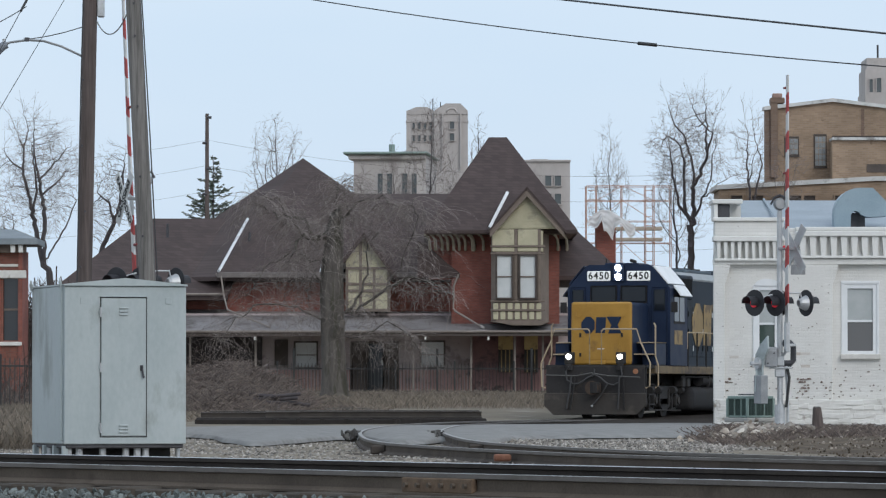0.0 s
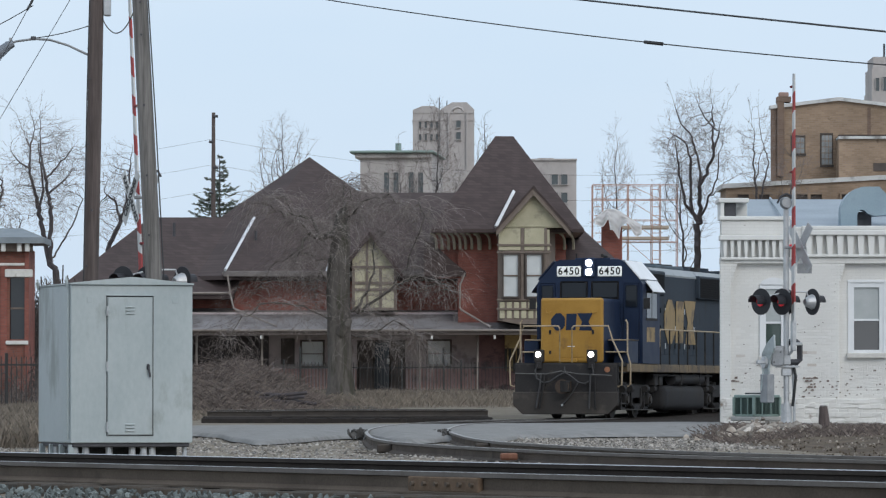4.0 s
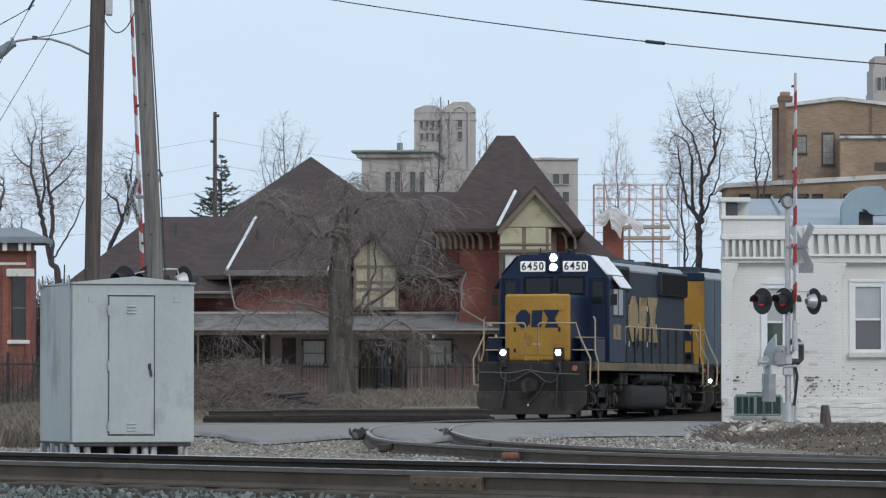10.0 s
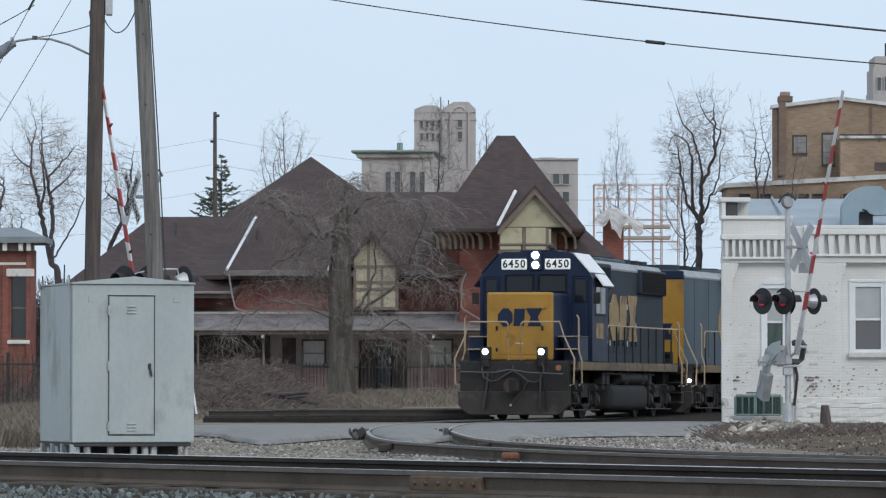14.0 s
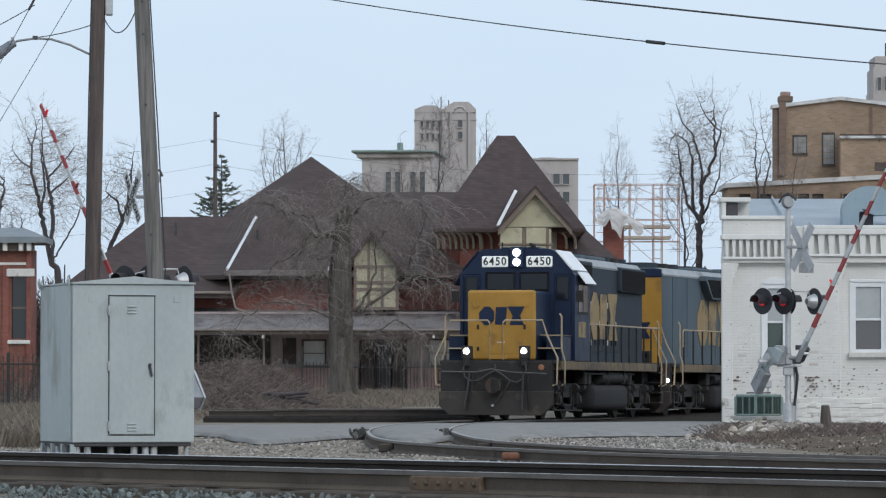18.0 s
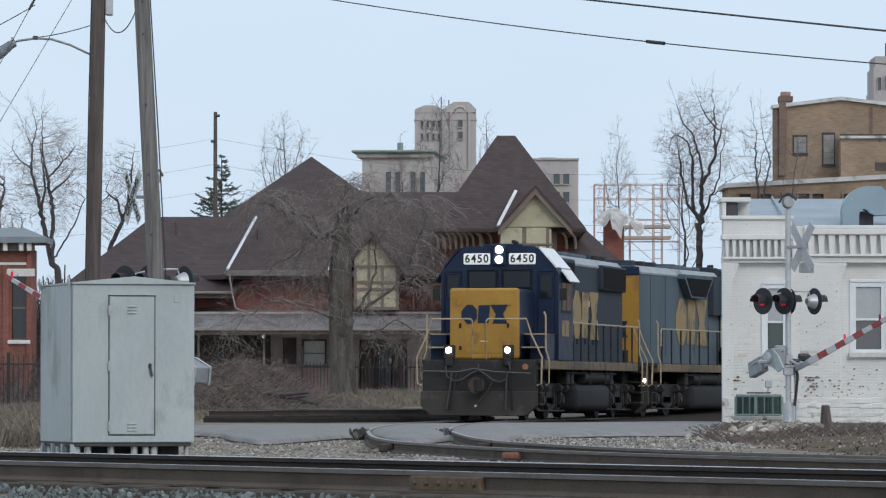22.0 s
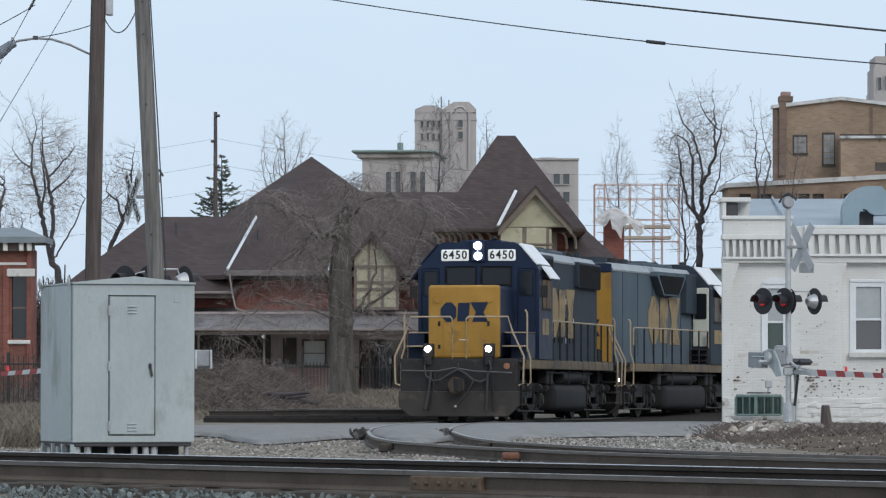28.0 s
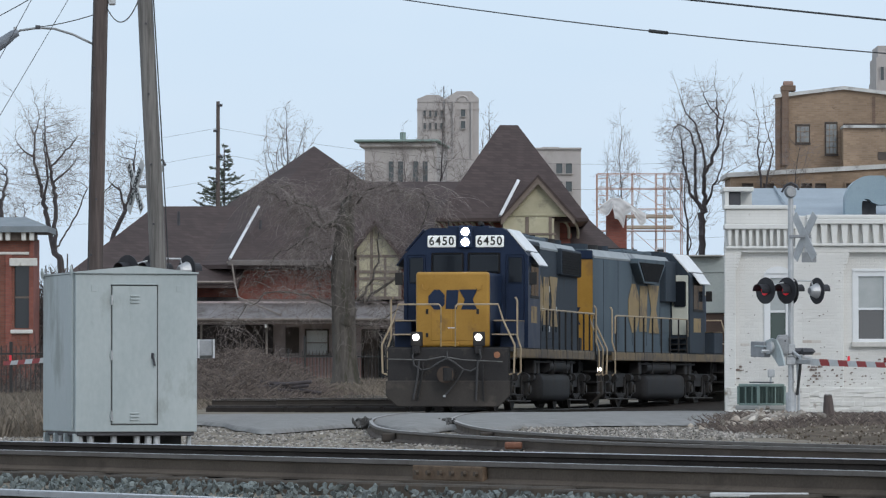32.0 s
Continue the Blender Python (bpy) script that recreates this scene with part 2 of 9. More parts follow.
# ---- tracks ----
# The curved branch track, from behind the white building to the main line, as centre points in the plan.
BRANCH = spline([(29.0, 230), (21.3, 205), (14.3, 182), (9.3, 165), (5.85, 153), (4.25, 147), (2.70, 140), (1.55, 134), (0.66, 128), (-0.02, 121), (-0.40, 113), (-0.60, 104),
                 (-0.61, 97), (-0.48, 89), (-0.28, 82), (0.06, 76.3), (0.50, 72.8), (1.02, 69.4), (1.66, 66.0), (2.60, 62.0), (4.30, 57.4), (7.3, 51), (12.0, 43), (18, 34)], 0.25)
RAIL_SECTION = [(-0.07, -0.172), (0.07, -0.172), (0.07, -0.155), (0.012, -0.125), (0.012, -0.045), (0.036, -0.036), (0.036, -0.004), (0.03, 0.0),
                (-0.03, 0.0), (-0.036, -0.004), (-0.036, -0.036), (-0.012, -0.045), (-0.012, -0.125), (-0.07, -0.155)]


def offset_line(line, d):
    out = []
    for i, p in enumerate(line):
        t = (line[min(i + 1, len(line) - 1)] - line[max(i - 1, 0)]).normalized()
        out.append(Vector((p.x - t.y * d, p.y + t.x * d)))
    return out


def rail(name, line, z, top, parent, label="", side=None, worn=(6, 7, 8), cheek=None):
    """One rail along a line in the plan, with head, web and foot; cheek is the paint of the head's sides."""
    bm = bmesh.new()
    rings = []
    for i, p in enumerate(line):
        t = (line[min(i + 1, len(line) - 1)] - line[max(i - 1, 0)]).normalized()
        s = Vector((-t.y, t.x))
        rings.append([bm.verts.new((p.x + s.x * a, p.y + s.y * a, z + b)) for a, b in RAIL_SECTION])
    n = len(RAIL_SECTION)
    for a, b in zip(rings, rings[1:]):
        for k in range(n):
            f = bm.faces.new((a[k], a[(k + 1) % n], b[(k + 1) % n], b[k]))
            f.material_index = 1 if k in worn else 2 if cheek and 4 <= k <= 10 else 0
    bm.faces.new(rings[0])
    bm.faces.new(rings[-1][::-1])
    bmesh.ops.recalc_face_normals(bm, faces=bm.faces[:])
    return part(name, bm, [side or RAIL_SIDE, top, cheek or RAIL_SIDE], parent, label)


def ties(parent, line, every, z, start, stop):
    me = mesh_of("tie", rbox(-0.11, 0.11, -1.28, 1.28, -0.17, 0, 0.015, 1), TIE)
    gap = 0.0
    for a, b in zip(line, line[1:]):
        gap += (b - a).length
        if gap >= every and start < a.y < stop:
            gap = 0.0
            d = b - a
            ob = new("tie", me)
            ob.parent = parent
            ob.matrix_basis = pose(a.x, a.y, z + random.uniform(-0.012, 0.004), 0, 0, math.degrees(math.atan2(d.y, d.x)) + random.uniform(-1.5, 1.5))


branch_track = empty("branch_track", label="curved rusty branch track with dull rails on wooden ties", category="railway track", kind="structure")
BRANCH_NEAR = [p for p in BRANCH]
OLD_RUST = paint("dark_rusty_rail", (0.062, 0.050, 0.042), (0.135, 0.110, 0.092), 1.6, 0.85, 0.0, 0.4, 50, (0.06, 0.048, 0.04), 0.6, spec=0.15)
rail("rail", offset_line(BRANCH_NEAR, 0.7525), 0.0, RAIL_DULL, branch_track, "", OLD_RUST, (7,), RAIL_CHEEK)
rail("rail", offset_line(BRANCH_NEAR, -0.7525), 0.0, RAIL_DULL, branch_track, "", OLD_RUST, (7,), RAIL_CHEEK)
ties(branch_track, BRANCH, 0.55, -0.165, 100, 175)
ties(branch_track, BRANCH, 0.55, -0.165, 40, 78)

# The main line crosses in front, its far rail a little higher.
MAIN_DIR = Vector((6.71, -10.9)).normalized()
MAIN_SIDE = Vector((-MAIN_DIR.y, MAIN_DIR.x))
MAIN_AT = Vector((-1.0, 41.3))
main_line = [MAIN_AT + MAIN_DIR * s for s in range(-120, 40, 2)]
main_track = empty("main_track", label="straight main track with polished rails on grey ballast", category="railway track", kind="structure")
rail("rail", main_line, 0.11, RAIL_TOP, main_track, "", None, (7,), RAIL_CHEEK)
# The far rail's shade is put into a darker side colour.
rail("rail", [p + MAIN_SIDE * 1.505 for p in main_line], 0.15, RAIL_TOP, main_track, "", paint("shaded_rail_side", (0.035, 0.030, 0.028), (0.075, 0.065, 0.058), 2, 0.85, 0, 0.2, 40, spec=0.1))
second_track = empty("second_track", label="second main track with polished rails on grey ballast", category="railway track", kind="structure")
for d in (-7.34, -8.85):
    rail("rail", [p + MAIN_SIDE * d for p in main_line], 0.10, RAIL_TOP, second_track, "", None, (5, 6, 7, 8, 9))
tie_line = [MAIN_AT + MAIN_SIDE * 0.75 + MAIN_DIR * (s * 0.1) for s in range(-200, 140)]
ties(main_track, tie_line, 0.52, -0.055, 28, 58)

# Bolted joint bars on the near main rail.
def joint_bar():
    c = MAIN_AT + MAIN_DIR * 2.02
    m = Matrix.Translation((c.x, c.y, 0.11)) @ Matrix.Rotation(math.atan2(MAIN_DIR.y, MAIN_DIR.x), 4, "Z")
    bar = part("joint_bar", rbox(-0.5, 0.5, -0.06, -0.014, -0.150, -0.038, 0.010, 2, m), paint("joint_rust", (0.11, 0.075, 0.05), (0.22, 0.15, 0.10), 14, 0.85, 0.2, 0.4), main_track, "rusty joint bar")
    for i in range(6):
        bm = bmesh.new()
        disc(bm, m @ Vector((-0.42 + i * 0.168, -0.072, -0.092)), m.to_3x3() @ Vector((0, 1, 0)), 0.02, 0.03, 6)
        part("bolt", bm, RAIL_SIDE, bar)


joint_bar()


def stones(name, label, material, count, place, size, category="gravel"):
    """Loose stones: small uneven lumps, each with its own turn and size."""
    base = [Vector(v).normalized() for v in ((1, 1, 1), (-1, -1, 1), (-1, 1, -1), (1, -1, -1), (0, 0, 1.2), (1.1, 0, -0.2), (-1, 0.1, 0.3), (0, 1.1, 0), (0.1, -1, 0.2))]
    hull = bmesh.new()
    for v in base:
        hull.verts.new(v)
    bmesh.ops.convex_hull(hull, input=hull.verts[:])
    hull.verts.ensure_lookup_table()
    bv = np.array([v.co[:] for v in hull.verts])
    bf = np.array([[v.index for v in f.verts] for f in hull.faces])
    hull.free()
    rng = np.random.default_rng(len(name) + count)
    verts, faces = [], []
    for i in range(count):
        x, y, z = place(rng)
        s = size * rng.uniform(0.55, 1.35)
        q = Euler(rng.uniform(0, 6.28, 3)).to_matrix()
        d = np.array([1, rng.uniform(0.6, 1), rng.uniform(0.5, 0.9)])
        p = (bv * d + rng.normal(0, 0.1, bv.shape)) @ np.array(q) * s + (x, y, z)
        faces.append(bf + len(verts) * len(bv))
        verts.append(p)
    me = bpy.data.meshes.new(name)
    me.from_pydata(np.concatenate(verts).tolist(), [], np.concatenate(faces).tolist())
    me.materials.append(material)
    return tagged(new(name, me), label, category, kind="stuff")


def on_ballast(rng):
    s, w = rng.uniform(-13, 10.5), rng.uniform(-7.5, 3.0)
    p = MAIN_AT + MAIN_DIR * s + MAIN_SIDE * w
    return p.x, p.y, (-0.10 if -0.9 < w < 2.4 else -0.10 - 0.03 * min(abs(w + 0.9), abs(w - 2.4))) + rng.uniform(-0.03, 0.015)


stones("ballast", "blue-grey crushed stone ballast round the main rails", BALLAST, 17000, on_ballast, 0.028, "ballast")


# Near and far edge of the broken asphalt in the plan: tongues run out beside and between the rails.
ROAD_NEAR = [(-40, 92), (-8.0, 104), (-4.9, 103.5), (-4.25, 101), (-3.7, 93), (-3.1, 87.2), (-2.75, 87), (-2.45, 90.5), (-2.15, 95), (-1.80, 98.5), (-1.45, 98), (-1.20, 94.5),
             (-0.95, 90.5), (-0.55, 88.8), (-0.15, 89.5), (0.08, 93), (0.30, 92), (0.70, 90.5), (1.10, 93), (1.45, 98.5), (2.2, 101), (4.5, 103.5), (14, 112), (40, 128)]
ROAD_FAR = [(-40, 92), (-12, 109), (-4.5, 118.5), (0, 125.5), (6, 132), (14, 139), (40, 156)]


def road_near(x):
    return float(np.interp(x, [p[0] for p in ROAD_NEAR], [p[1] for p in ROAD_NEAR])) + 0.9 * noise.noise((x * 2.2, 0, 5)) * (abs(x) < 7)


def on_gravel(rng):
    y = rng.uniform(50, 103)
    x = rng.uniform(-0.085, 0.085 if y < 60 else 0.058) * y
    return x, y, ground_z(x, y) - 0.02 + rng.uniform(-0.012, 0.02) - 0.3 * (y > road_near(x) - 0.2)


stones("gravel", "pale loose gravel beside the branch track", GRAVEL, 21000, on_gravel, 0.034)


def far_gravel(rng):
    y = rng.uniform(82, 99)
    x = rng.uniform(1.2, 7) * y / 100
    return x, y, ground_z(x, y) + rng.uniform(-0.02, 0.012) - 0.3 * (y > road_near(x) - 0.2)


stones("gravel", "pale loose gravel along the road edge", GRAVEL, 4000, far_gravel, 0.035)


# ---- the asphalt crossing ----
def road_z(x, y, near, far):
    """Height of the asphalt: a rounded rise from the gravel, a low crown, and a dip where each rail lies in it."""
    d, u = y - near, (y - near) / max(far - near, 1)
    rise = min(1.0, d / (5.0 + 9.0 * min(1, abs(x + 0.6) / 1.6)))
    z = -0.15 + 0.06 * min(1.0, d / 0.5) + (0.105 + 0.012 * noise.noise((x * 0.5, 3, 1))) * (1 - (1 - rise) ** 1.6) - 0.06 * max(0.0, 0.1 - d)
    z -= 0.05 * max(0.0, u - 0.7) / 0.3
    z += 0.010 * noise.noise((x * 0.8, y * 0.12, 3))
    if 80 < y < 150 and abs(x) < 8:
        c = ROAD_RAILS(y)
        gap = min(abs(x - c - 0.76), abs(x - c + 0.76))
        if gap < 0.16:
            z = min(z, -0.014)
    return z


def ROAD_RAILS(y):
    return float(np.interp(y, BRANCH_Y, BRANCH_X))


BRANCH_Y, BRANCH_X = [p.y for p in BRANCH[::-1]], [p.x for p in BRANCH[::-1]]


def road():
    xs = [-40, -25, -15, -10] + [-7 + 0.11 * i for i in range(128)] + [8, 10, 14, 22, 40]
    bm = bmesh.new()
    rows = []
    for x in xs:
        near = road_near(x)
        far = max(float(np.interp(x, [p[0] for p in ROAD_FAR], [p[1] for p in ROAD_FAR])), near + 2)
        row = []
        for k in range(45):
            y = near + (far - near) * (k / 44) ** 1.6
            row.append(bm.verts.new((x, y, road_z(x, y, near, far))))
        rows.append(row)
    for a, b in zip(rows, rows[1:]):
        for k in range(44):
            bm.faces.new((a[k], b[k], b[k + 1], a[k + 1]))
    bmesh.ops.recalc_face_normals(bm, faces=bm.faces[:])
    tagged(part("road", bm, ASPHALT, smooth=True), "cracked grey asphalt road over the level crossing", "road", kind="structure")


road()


# broken asphalt where the rails come up out of the road
def crumbs(rng):
    side = rng.choice((-0.76, 0.76))
    y = rng.normal(97.0, 1.6)
    x = ROAD_RAILS(y) + side - abs(rng.normal(0.10, 0.09))
    return x, y, -0.06 + rng.uniform(-0.06, 0.05)


stones("asphalt_crumbs", "dark broken asphalt round the rails at the road edge", paint("broken_asphalt", (0.04, 0.038, 0.036), (0.10, 0.095, 0.09), 6, 0.95, 0, 0.5, 30, island=0.4), 110, crumbs, 0.062, "rubble")

# small braces spiked against the outside of the curved rails
for brace_y, brace_side in ((76.4, -0.87), (77.6, 0.64)):
    part("rail_brace", rbox(-0.11, 0.11, -0.05, 0.05, -0.17, -0.04, 0.02, 1, Matrix.Translation((ROAD_RAILS(brace_y) + brace_side, brace_y, 0))), paint("black_rail_brace", (0.04, 0.034, 0.03), (0.08, 0.066, 0.056), 6, 0.85), branch_track, "dark rail brace")


# The dark bed under the curved track beyond the road.
def track_bed():
    line = [p for p in BRANCH if 118 < p.y < 200]
    a, b = offset_line(line, 7.5), offset_line(line, -1.7)
    bm = bmesh.new()
    rows = []
    for p, q in zip(a[::2], b[::2]):
        row = []
        for k in range(17):
            c = p.lerp(q, k / 16)
            row.append(bm.verts.new((c.x, c.y, ground_z(c.x, c.y) + (0.028 if 0 < k < 16 else -0.03))))
        rows.append(row)
    for r0, r1 in zip(rows, rows[1:]):
        for k in range(16):
            bm.faces.new((r0[k], r1[k], r1[k + 1], r0[k + 1]))
    bmesh.ops.recalc_face_normals(bm, faces=bm.faces[:])
    tagged(part("track_bed", bm, paint("dark_track_bed", (0.019, 0.016, 0.0142), (0.058, 0.049, 0.042), 3, 0.95, 0, 0.7, 22, spec=0.05)), "dark gravel bed of the branch track", "track bed", kind="structure")


track_bed()


# ---- the train ----
BLUE = paint("deep_blue_paint", (0.010, 0.019, 0.045), (0.018, 0.031, 0.066), 2, 0.5, 0, 0.05, 40, (0.04, 0.05, 0.06), 0.68, spec=0.22)
SLATE = paint("grimy_slate_blue_paint", (0.022, 0.031, 0.045), (0.048, 0.062, 0.078), 1.6, 0.7, 0, 0.08, 30, (0.03, 0.034, 0.038), 0.62, 0.4, spec=0.2)
PALE_SLATE = paint("faded_grey_blue_paint", (0.072, 0.098, 0.122), (0.115, 0.148, 0.172), 1.5, 0.7, 0, 0.08, 30, (0.055, 0.07, 0.085), 0.64, 0.35, spec=0.2)
YELLOW = paint("dull_yellow_paint", (0.33, 0.172, 0.024), (0.43, 0.235, 0.042), 2.4, 0.5, 0, 0.06, 30, (0.27, 0.145, 0.035), 0.62)
OCHRE = paint("dirty_ochre_stripe", (0.25, 0.18, 0.09), (0.38, 0.27, 0.13), 2.5, 0.7, 0, 0.1, 30, (0.16, 0.12, 0.08), 0.55)
SILL = paint("grimy_ochre_sill", (0.115, 0.086, 0.055), (0.215, 0.158, 0.092), 2.5, 0.75, 0, 0.15, 30, (0.09, 0.075, 0.06), 0.54)
RUBBER = paint("grey_rubber_hose", (0.042, 0.042, 0.044), (0.072, 0.071, 0.072), 6, 0.7)
LEVER = paint("worn_steel_lever", (0.10, 0.097, 0.095), (0.17, 0.165, 0.16), 6, 0.6, 0.3)
GRIME = paint("oily_black_steel", (0.020, 0.0192, 0.0195), (0.042, 0.040, 0.0395), 3, 0.75, 0.05, 0.25, 30, (0.05, 0.043, 0.036), 0.64, spec=0.25)
PILOT = paint("dusty_dark_pilot", (0.020, 0.0185, 0.0188), (0.040, 0.037, 0.037), 2.4, 0.8, 0.1, 0.2, 30, (0.075, 0.062, 0.052), 0.62)
CAB_WHITE = paint("white_cab_panel", (0.72, 0.73, 0.74), (0.85, 0.86, 0.87), 3, 0.35, 0, 0.03, 40)
CREAM = paint("pale_cream_paint", (0.55, 0.56, 0.48), (0.68, 0.68, 0.60), 3, 0.6, 0, 0.05)
HANDRAIL = paint("dull_tan_handrail", (0.33, 0.25, 0.165), (0.47, 0.375, 0.255), 5, 0.6, 0, 0.05)
GRILLE = paint("black_grille", (0.006, 0.006, 0.007), (0.014, 0.014, 0.015), 6, 0.8, 0.0, 0.3, 90, spec=0.1)
CAB_GLASS = glass("cab_glass", (0.012, 0.015, 0.02), 0.06, 0.0, 0.32)
LAMP_WHITE = glow("headlight_glow", (1.0, 0.93, 0.84), 22.0)
LAMP_SOFT = glow("ditch_light_glow", (1.0, 0.94, 0.88), 9.0)
BOARD = glow("number_board_glow", (0.80, 0.82, 0.80), 0.25)
WHEEL = paint("wheel_steel", (0.028, 0.025, 0.023), (0.060, 0.053, 0.047), 6, 0.75, 0.1, 0.2)


LATCH = paint("bright_latch", (0.50, 0.52, 0.54), (0.66, 0.68, 0.70), 5, 0.4, 0.2)
# Pale tone stands in for sky light on the hood's sloped edge.
SKYLIT_EDGE = paint("skylit_roof_edge", (0.26, 0.285, 0.30), (0.40, 0.425, 0.44), 1.2, 0.6, 0.0, 0.06, 20, (0.14, 0.155, 0.165), 0.60)
TANK = paint("dull_black_tank", (0.020, 0.020, 0.022), (0.040, 0.039, 0.040), 1.5, 0.7, 0.0, 0.08, 20, (0.032, 0.028, 0.025), 0.6, spec=0.15)


def writing(name, text, size, material, parent, m, label=""):
    """Flat raised lettering in the built-in font, centred; its plane is set by m."""
    cu = bpy.data.curves.new(name, "FONT")
    cu.body, cu.size, cu.extrude, cu.align_x, cu.align_y = text, size, 0.004, "CENTER", "CENTER"
    cu.offset = size * 0.02
    tmp = bpy.data.objects.new(name, cu)
    scene.collection.objects.link(tmp)
    bpy.context.view_layer.update()
    me = bpy.data.meshes.new_from_object(tmp.evaluated_get(bpy.context.evaluated_depsgraph_get()))
    bpy.data.objects.remove(tmp)
    me.materials.clear()
    me.materials.append(material)
    ob = new(name, me)
    ob.parent = parent
    ob.matrix_basis = m
    return tagged(ob, label)


def emblem(parent, material, m, w, h, label):
    """The road's emblem as three plain blocks of colour."""
    ring = [(-0.50, 0.14), (-0.38, 0.42), (-0.26, 0.42), (-0.16, 0.20), (-0.16, -0.20), (-0.26, -0.42), (-0.38, -0.42), (-0.50, -0.14)]
    bent = [(-0.12, 0.40), (0.13, 0.40), (0.10, -0.40), (-0.14, -0.40)]
    cross = [(0.14, 0.42), (0.52, 0.42), (0.42, 0.0), (0.52, -0.42), (0.18, -0.42), (0.26, 0.0)]
    ob = None
    for shape in (ring, bent, cross):
        bm = bmesh.new()
        prism(bm, [(x * w, z * h) for x, z in shape], "y", -0.004, 0.004, m)
        ob = part("emblem", bm, material, parent, label)
    return ob


wheelsets = []


def wheelset_mesh():
    bm = bmesh.new()
    disc(bm, (0, 0, 0), (1, 0, 0), 0.09, 1.9, 10)
    for s in (-1, 1):
        disc(bm, (s * 0.75, 0, 0), (1, 0, 0), 0.508, 0.14, 28)
        disc(bm, (s * 0.69, 0, 0), (1, 0, 0), 0.54, 0.03, 28)
        disc(bm, (s * 0.83, 0, 0), (1, 0, 0), 0.36, 0.03, 20, 0.30)
        for k in range(5):
            a = k * 2 * math.pi / 5
            disc(bm, (s * 0.845, 0.2 * math.cos(a), 0.2 * math.sin(a)), (1, 0, 0), 0.05, 0.02, 8)
    return mesh_of("wheelset", bm, WHEEL)


WHEELSET = wheelset_mesh()


def truck(body, y, half=1.37):
    """A two-axle truck with side frames, springs, brake cylinders and turning wheelsets."""
    t = new("truck")
    t.parent = body
    t.matrix_basis = pose(0, y, 0)
    for s in (-1, 1):
        # cast frame: a top beam with a pedestal jaw on each side of both axles
        bm = bmesh.new()
        outline = [(-half - 0.62, 0.92), (-half - 0.62, 0.74), (-half - 0.34, 0.66), (-half - 0.28, 0.30), (-half - 0.18, 0.30), (-half - 0.17, 0.70), (-half + 0.17, 0.70), (-half + 0.18, 0.30),
                   (-half + 0.28, 0.30), (-half + 0.36, 0.62), (-0.42, 0.56), (0.42, 0.56)]
        outline += [(half - 0.36, 0.62), (half - 0.28, 0.30), (half - 0.18, 0.30), (half - 0.17, 0.70), (half + 0.17, 0.70), (half + 0.18, 0.30), (half + 0.28, 0.30), (half + 0.34, 0.66), (half + 0.62, 0.74), (half + 0.62, 0.92)]
        prism(bm, outline, "x", s * 1.00, s * 1.14)
        part("side_frame", bm, GRIME, t)
        for a in (-half, half):
            part("journal_box", rbox(min(s * 1.04, s * 1.24), max(s * 1.04, s * 1.24), a - 0.16, a + 0.16, 0.36, 0.68, 0.03, 2), GRIME, t)
            bm = bmesh.new()
            disc(bm, (s * 1.26, a, 0.51), (1, 0, 0), 0.11, 0.05, 14)
            part("journal_cap", bm, WHEEL, t)
            part("pedestal_tie", rbox(min(s * 1.02, s * 1.12), max(s * 1.02, s * 1.12), a - 0.27, a + 0.27, 0.25, 0.31, 0.01, 1), GRIME, t)
            for e in (-0.46, 0.46):
                part("brake_cylinder", disc(bmesh.new(), (s * 1.22, a + e, 0.80), (0, 1, 0), 0.10, 0.30, 12), GRIME, t)
                part("brake_hanger", tubes(0.03, [(s * 1.17, a + e, 0.72), (s * 1.10, a + e * 1.22, 0.34)]), GRIME, t)
                part("brake_shoe", rbox(s * 0.77 - 0.08, s * 0.77 + 0.08, a + e * 1.22 - 0.05, a + e * 1.22 + 0.05, 0.34, 0.66, 0.02, 1), GRIME, t)
        # swing-hung leaf springs under the middle of the frame
        for k in range(5):
            part("leaf_spring", rbox(min(s * 1.08, s * 1.20), max(s * 1.08, s * 1.20), -0.60 + k * 0.09, 0.60 - k * 0.09, 0.36 - k * 0.035, 0.39 - k * 0.035, 0.006, 1), GRIME, t)
        for k in (-0.60, 0.60):
            part("spring_hanger", tubes(0.032, [(s * 1.16, k, 0.82), (s * 1.16, k * 0.95, 0.34)]), GRIME, t)
        part("brake_rod", tubes(0.022, [(s * 1.19, -half - 0.55, 0.24), (s * 1.19, half + 0.55, 0.22)]), WHEEL, t)
        part("sand_pipe", tubes(0.022, [(s * 1.02, -half - 0.75, 1.0), (s * 0.92, -half - 0.62, 0.30)], [(s * 1.02, half + 0.75, 1.0), (s * 0.92, half + 0.62, 0.30)]), GRIME, t)
    part("bolster", rbox(-0.98, 0.98, -0.5, 0.5, 0.45, 0.95, 0.04, 1), GRIME, t)
    part("motor_case", rbox(-0.6, 0.6, -half + 0.1, half - 0.1, 0.25, 0.85, 0.06, 1), GRIME, t)
    for a in (-half, half):
        w = new("wheelset", WHEELSET)
        w.parent = t
        w.matrix_basis = pose(0, a, 0.508)
        wheelsets.append((w, a, 0.508))
    return t


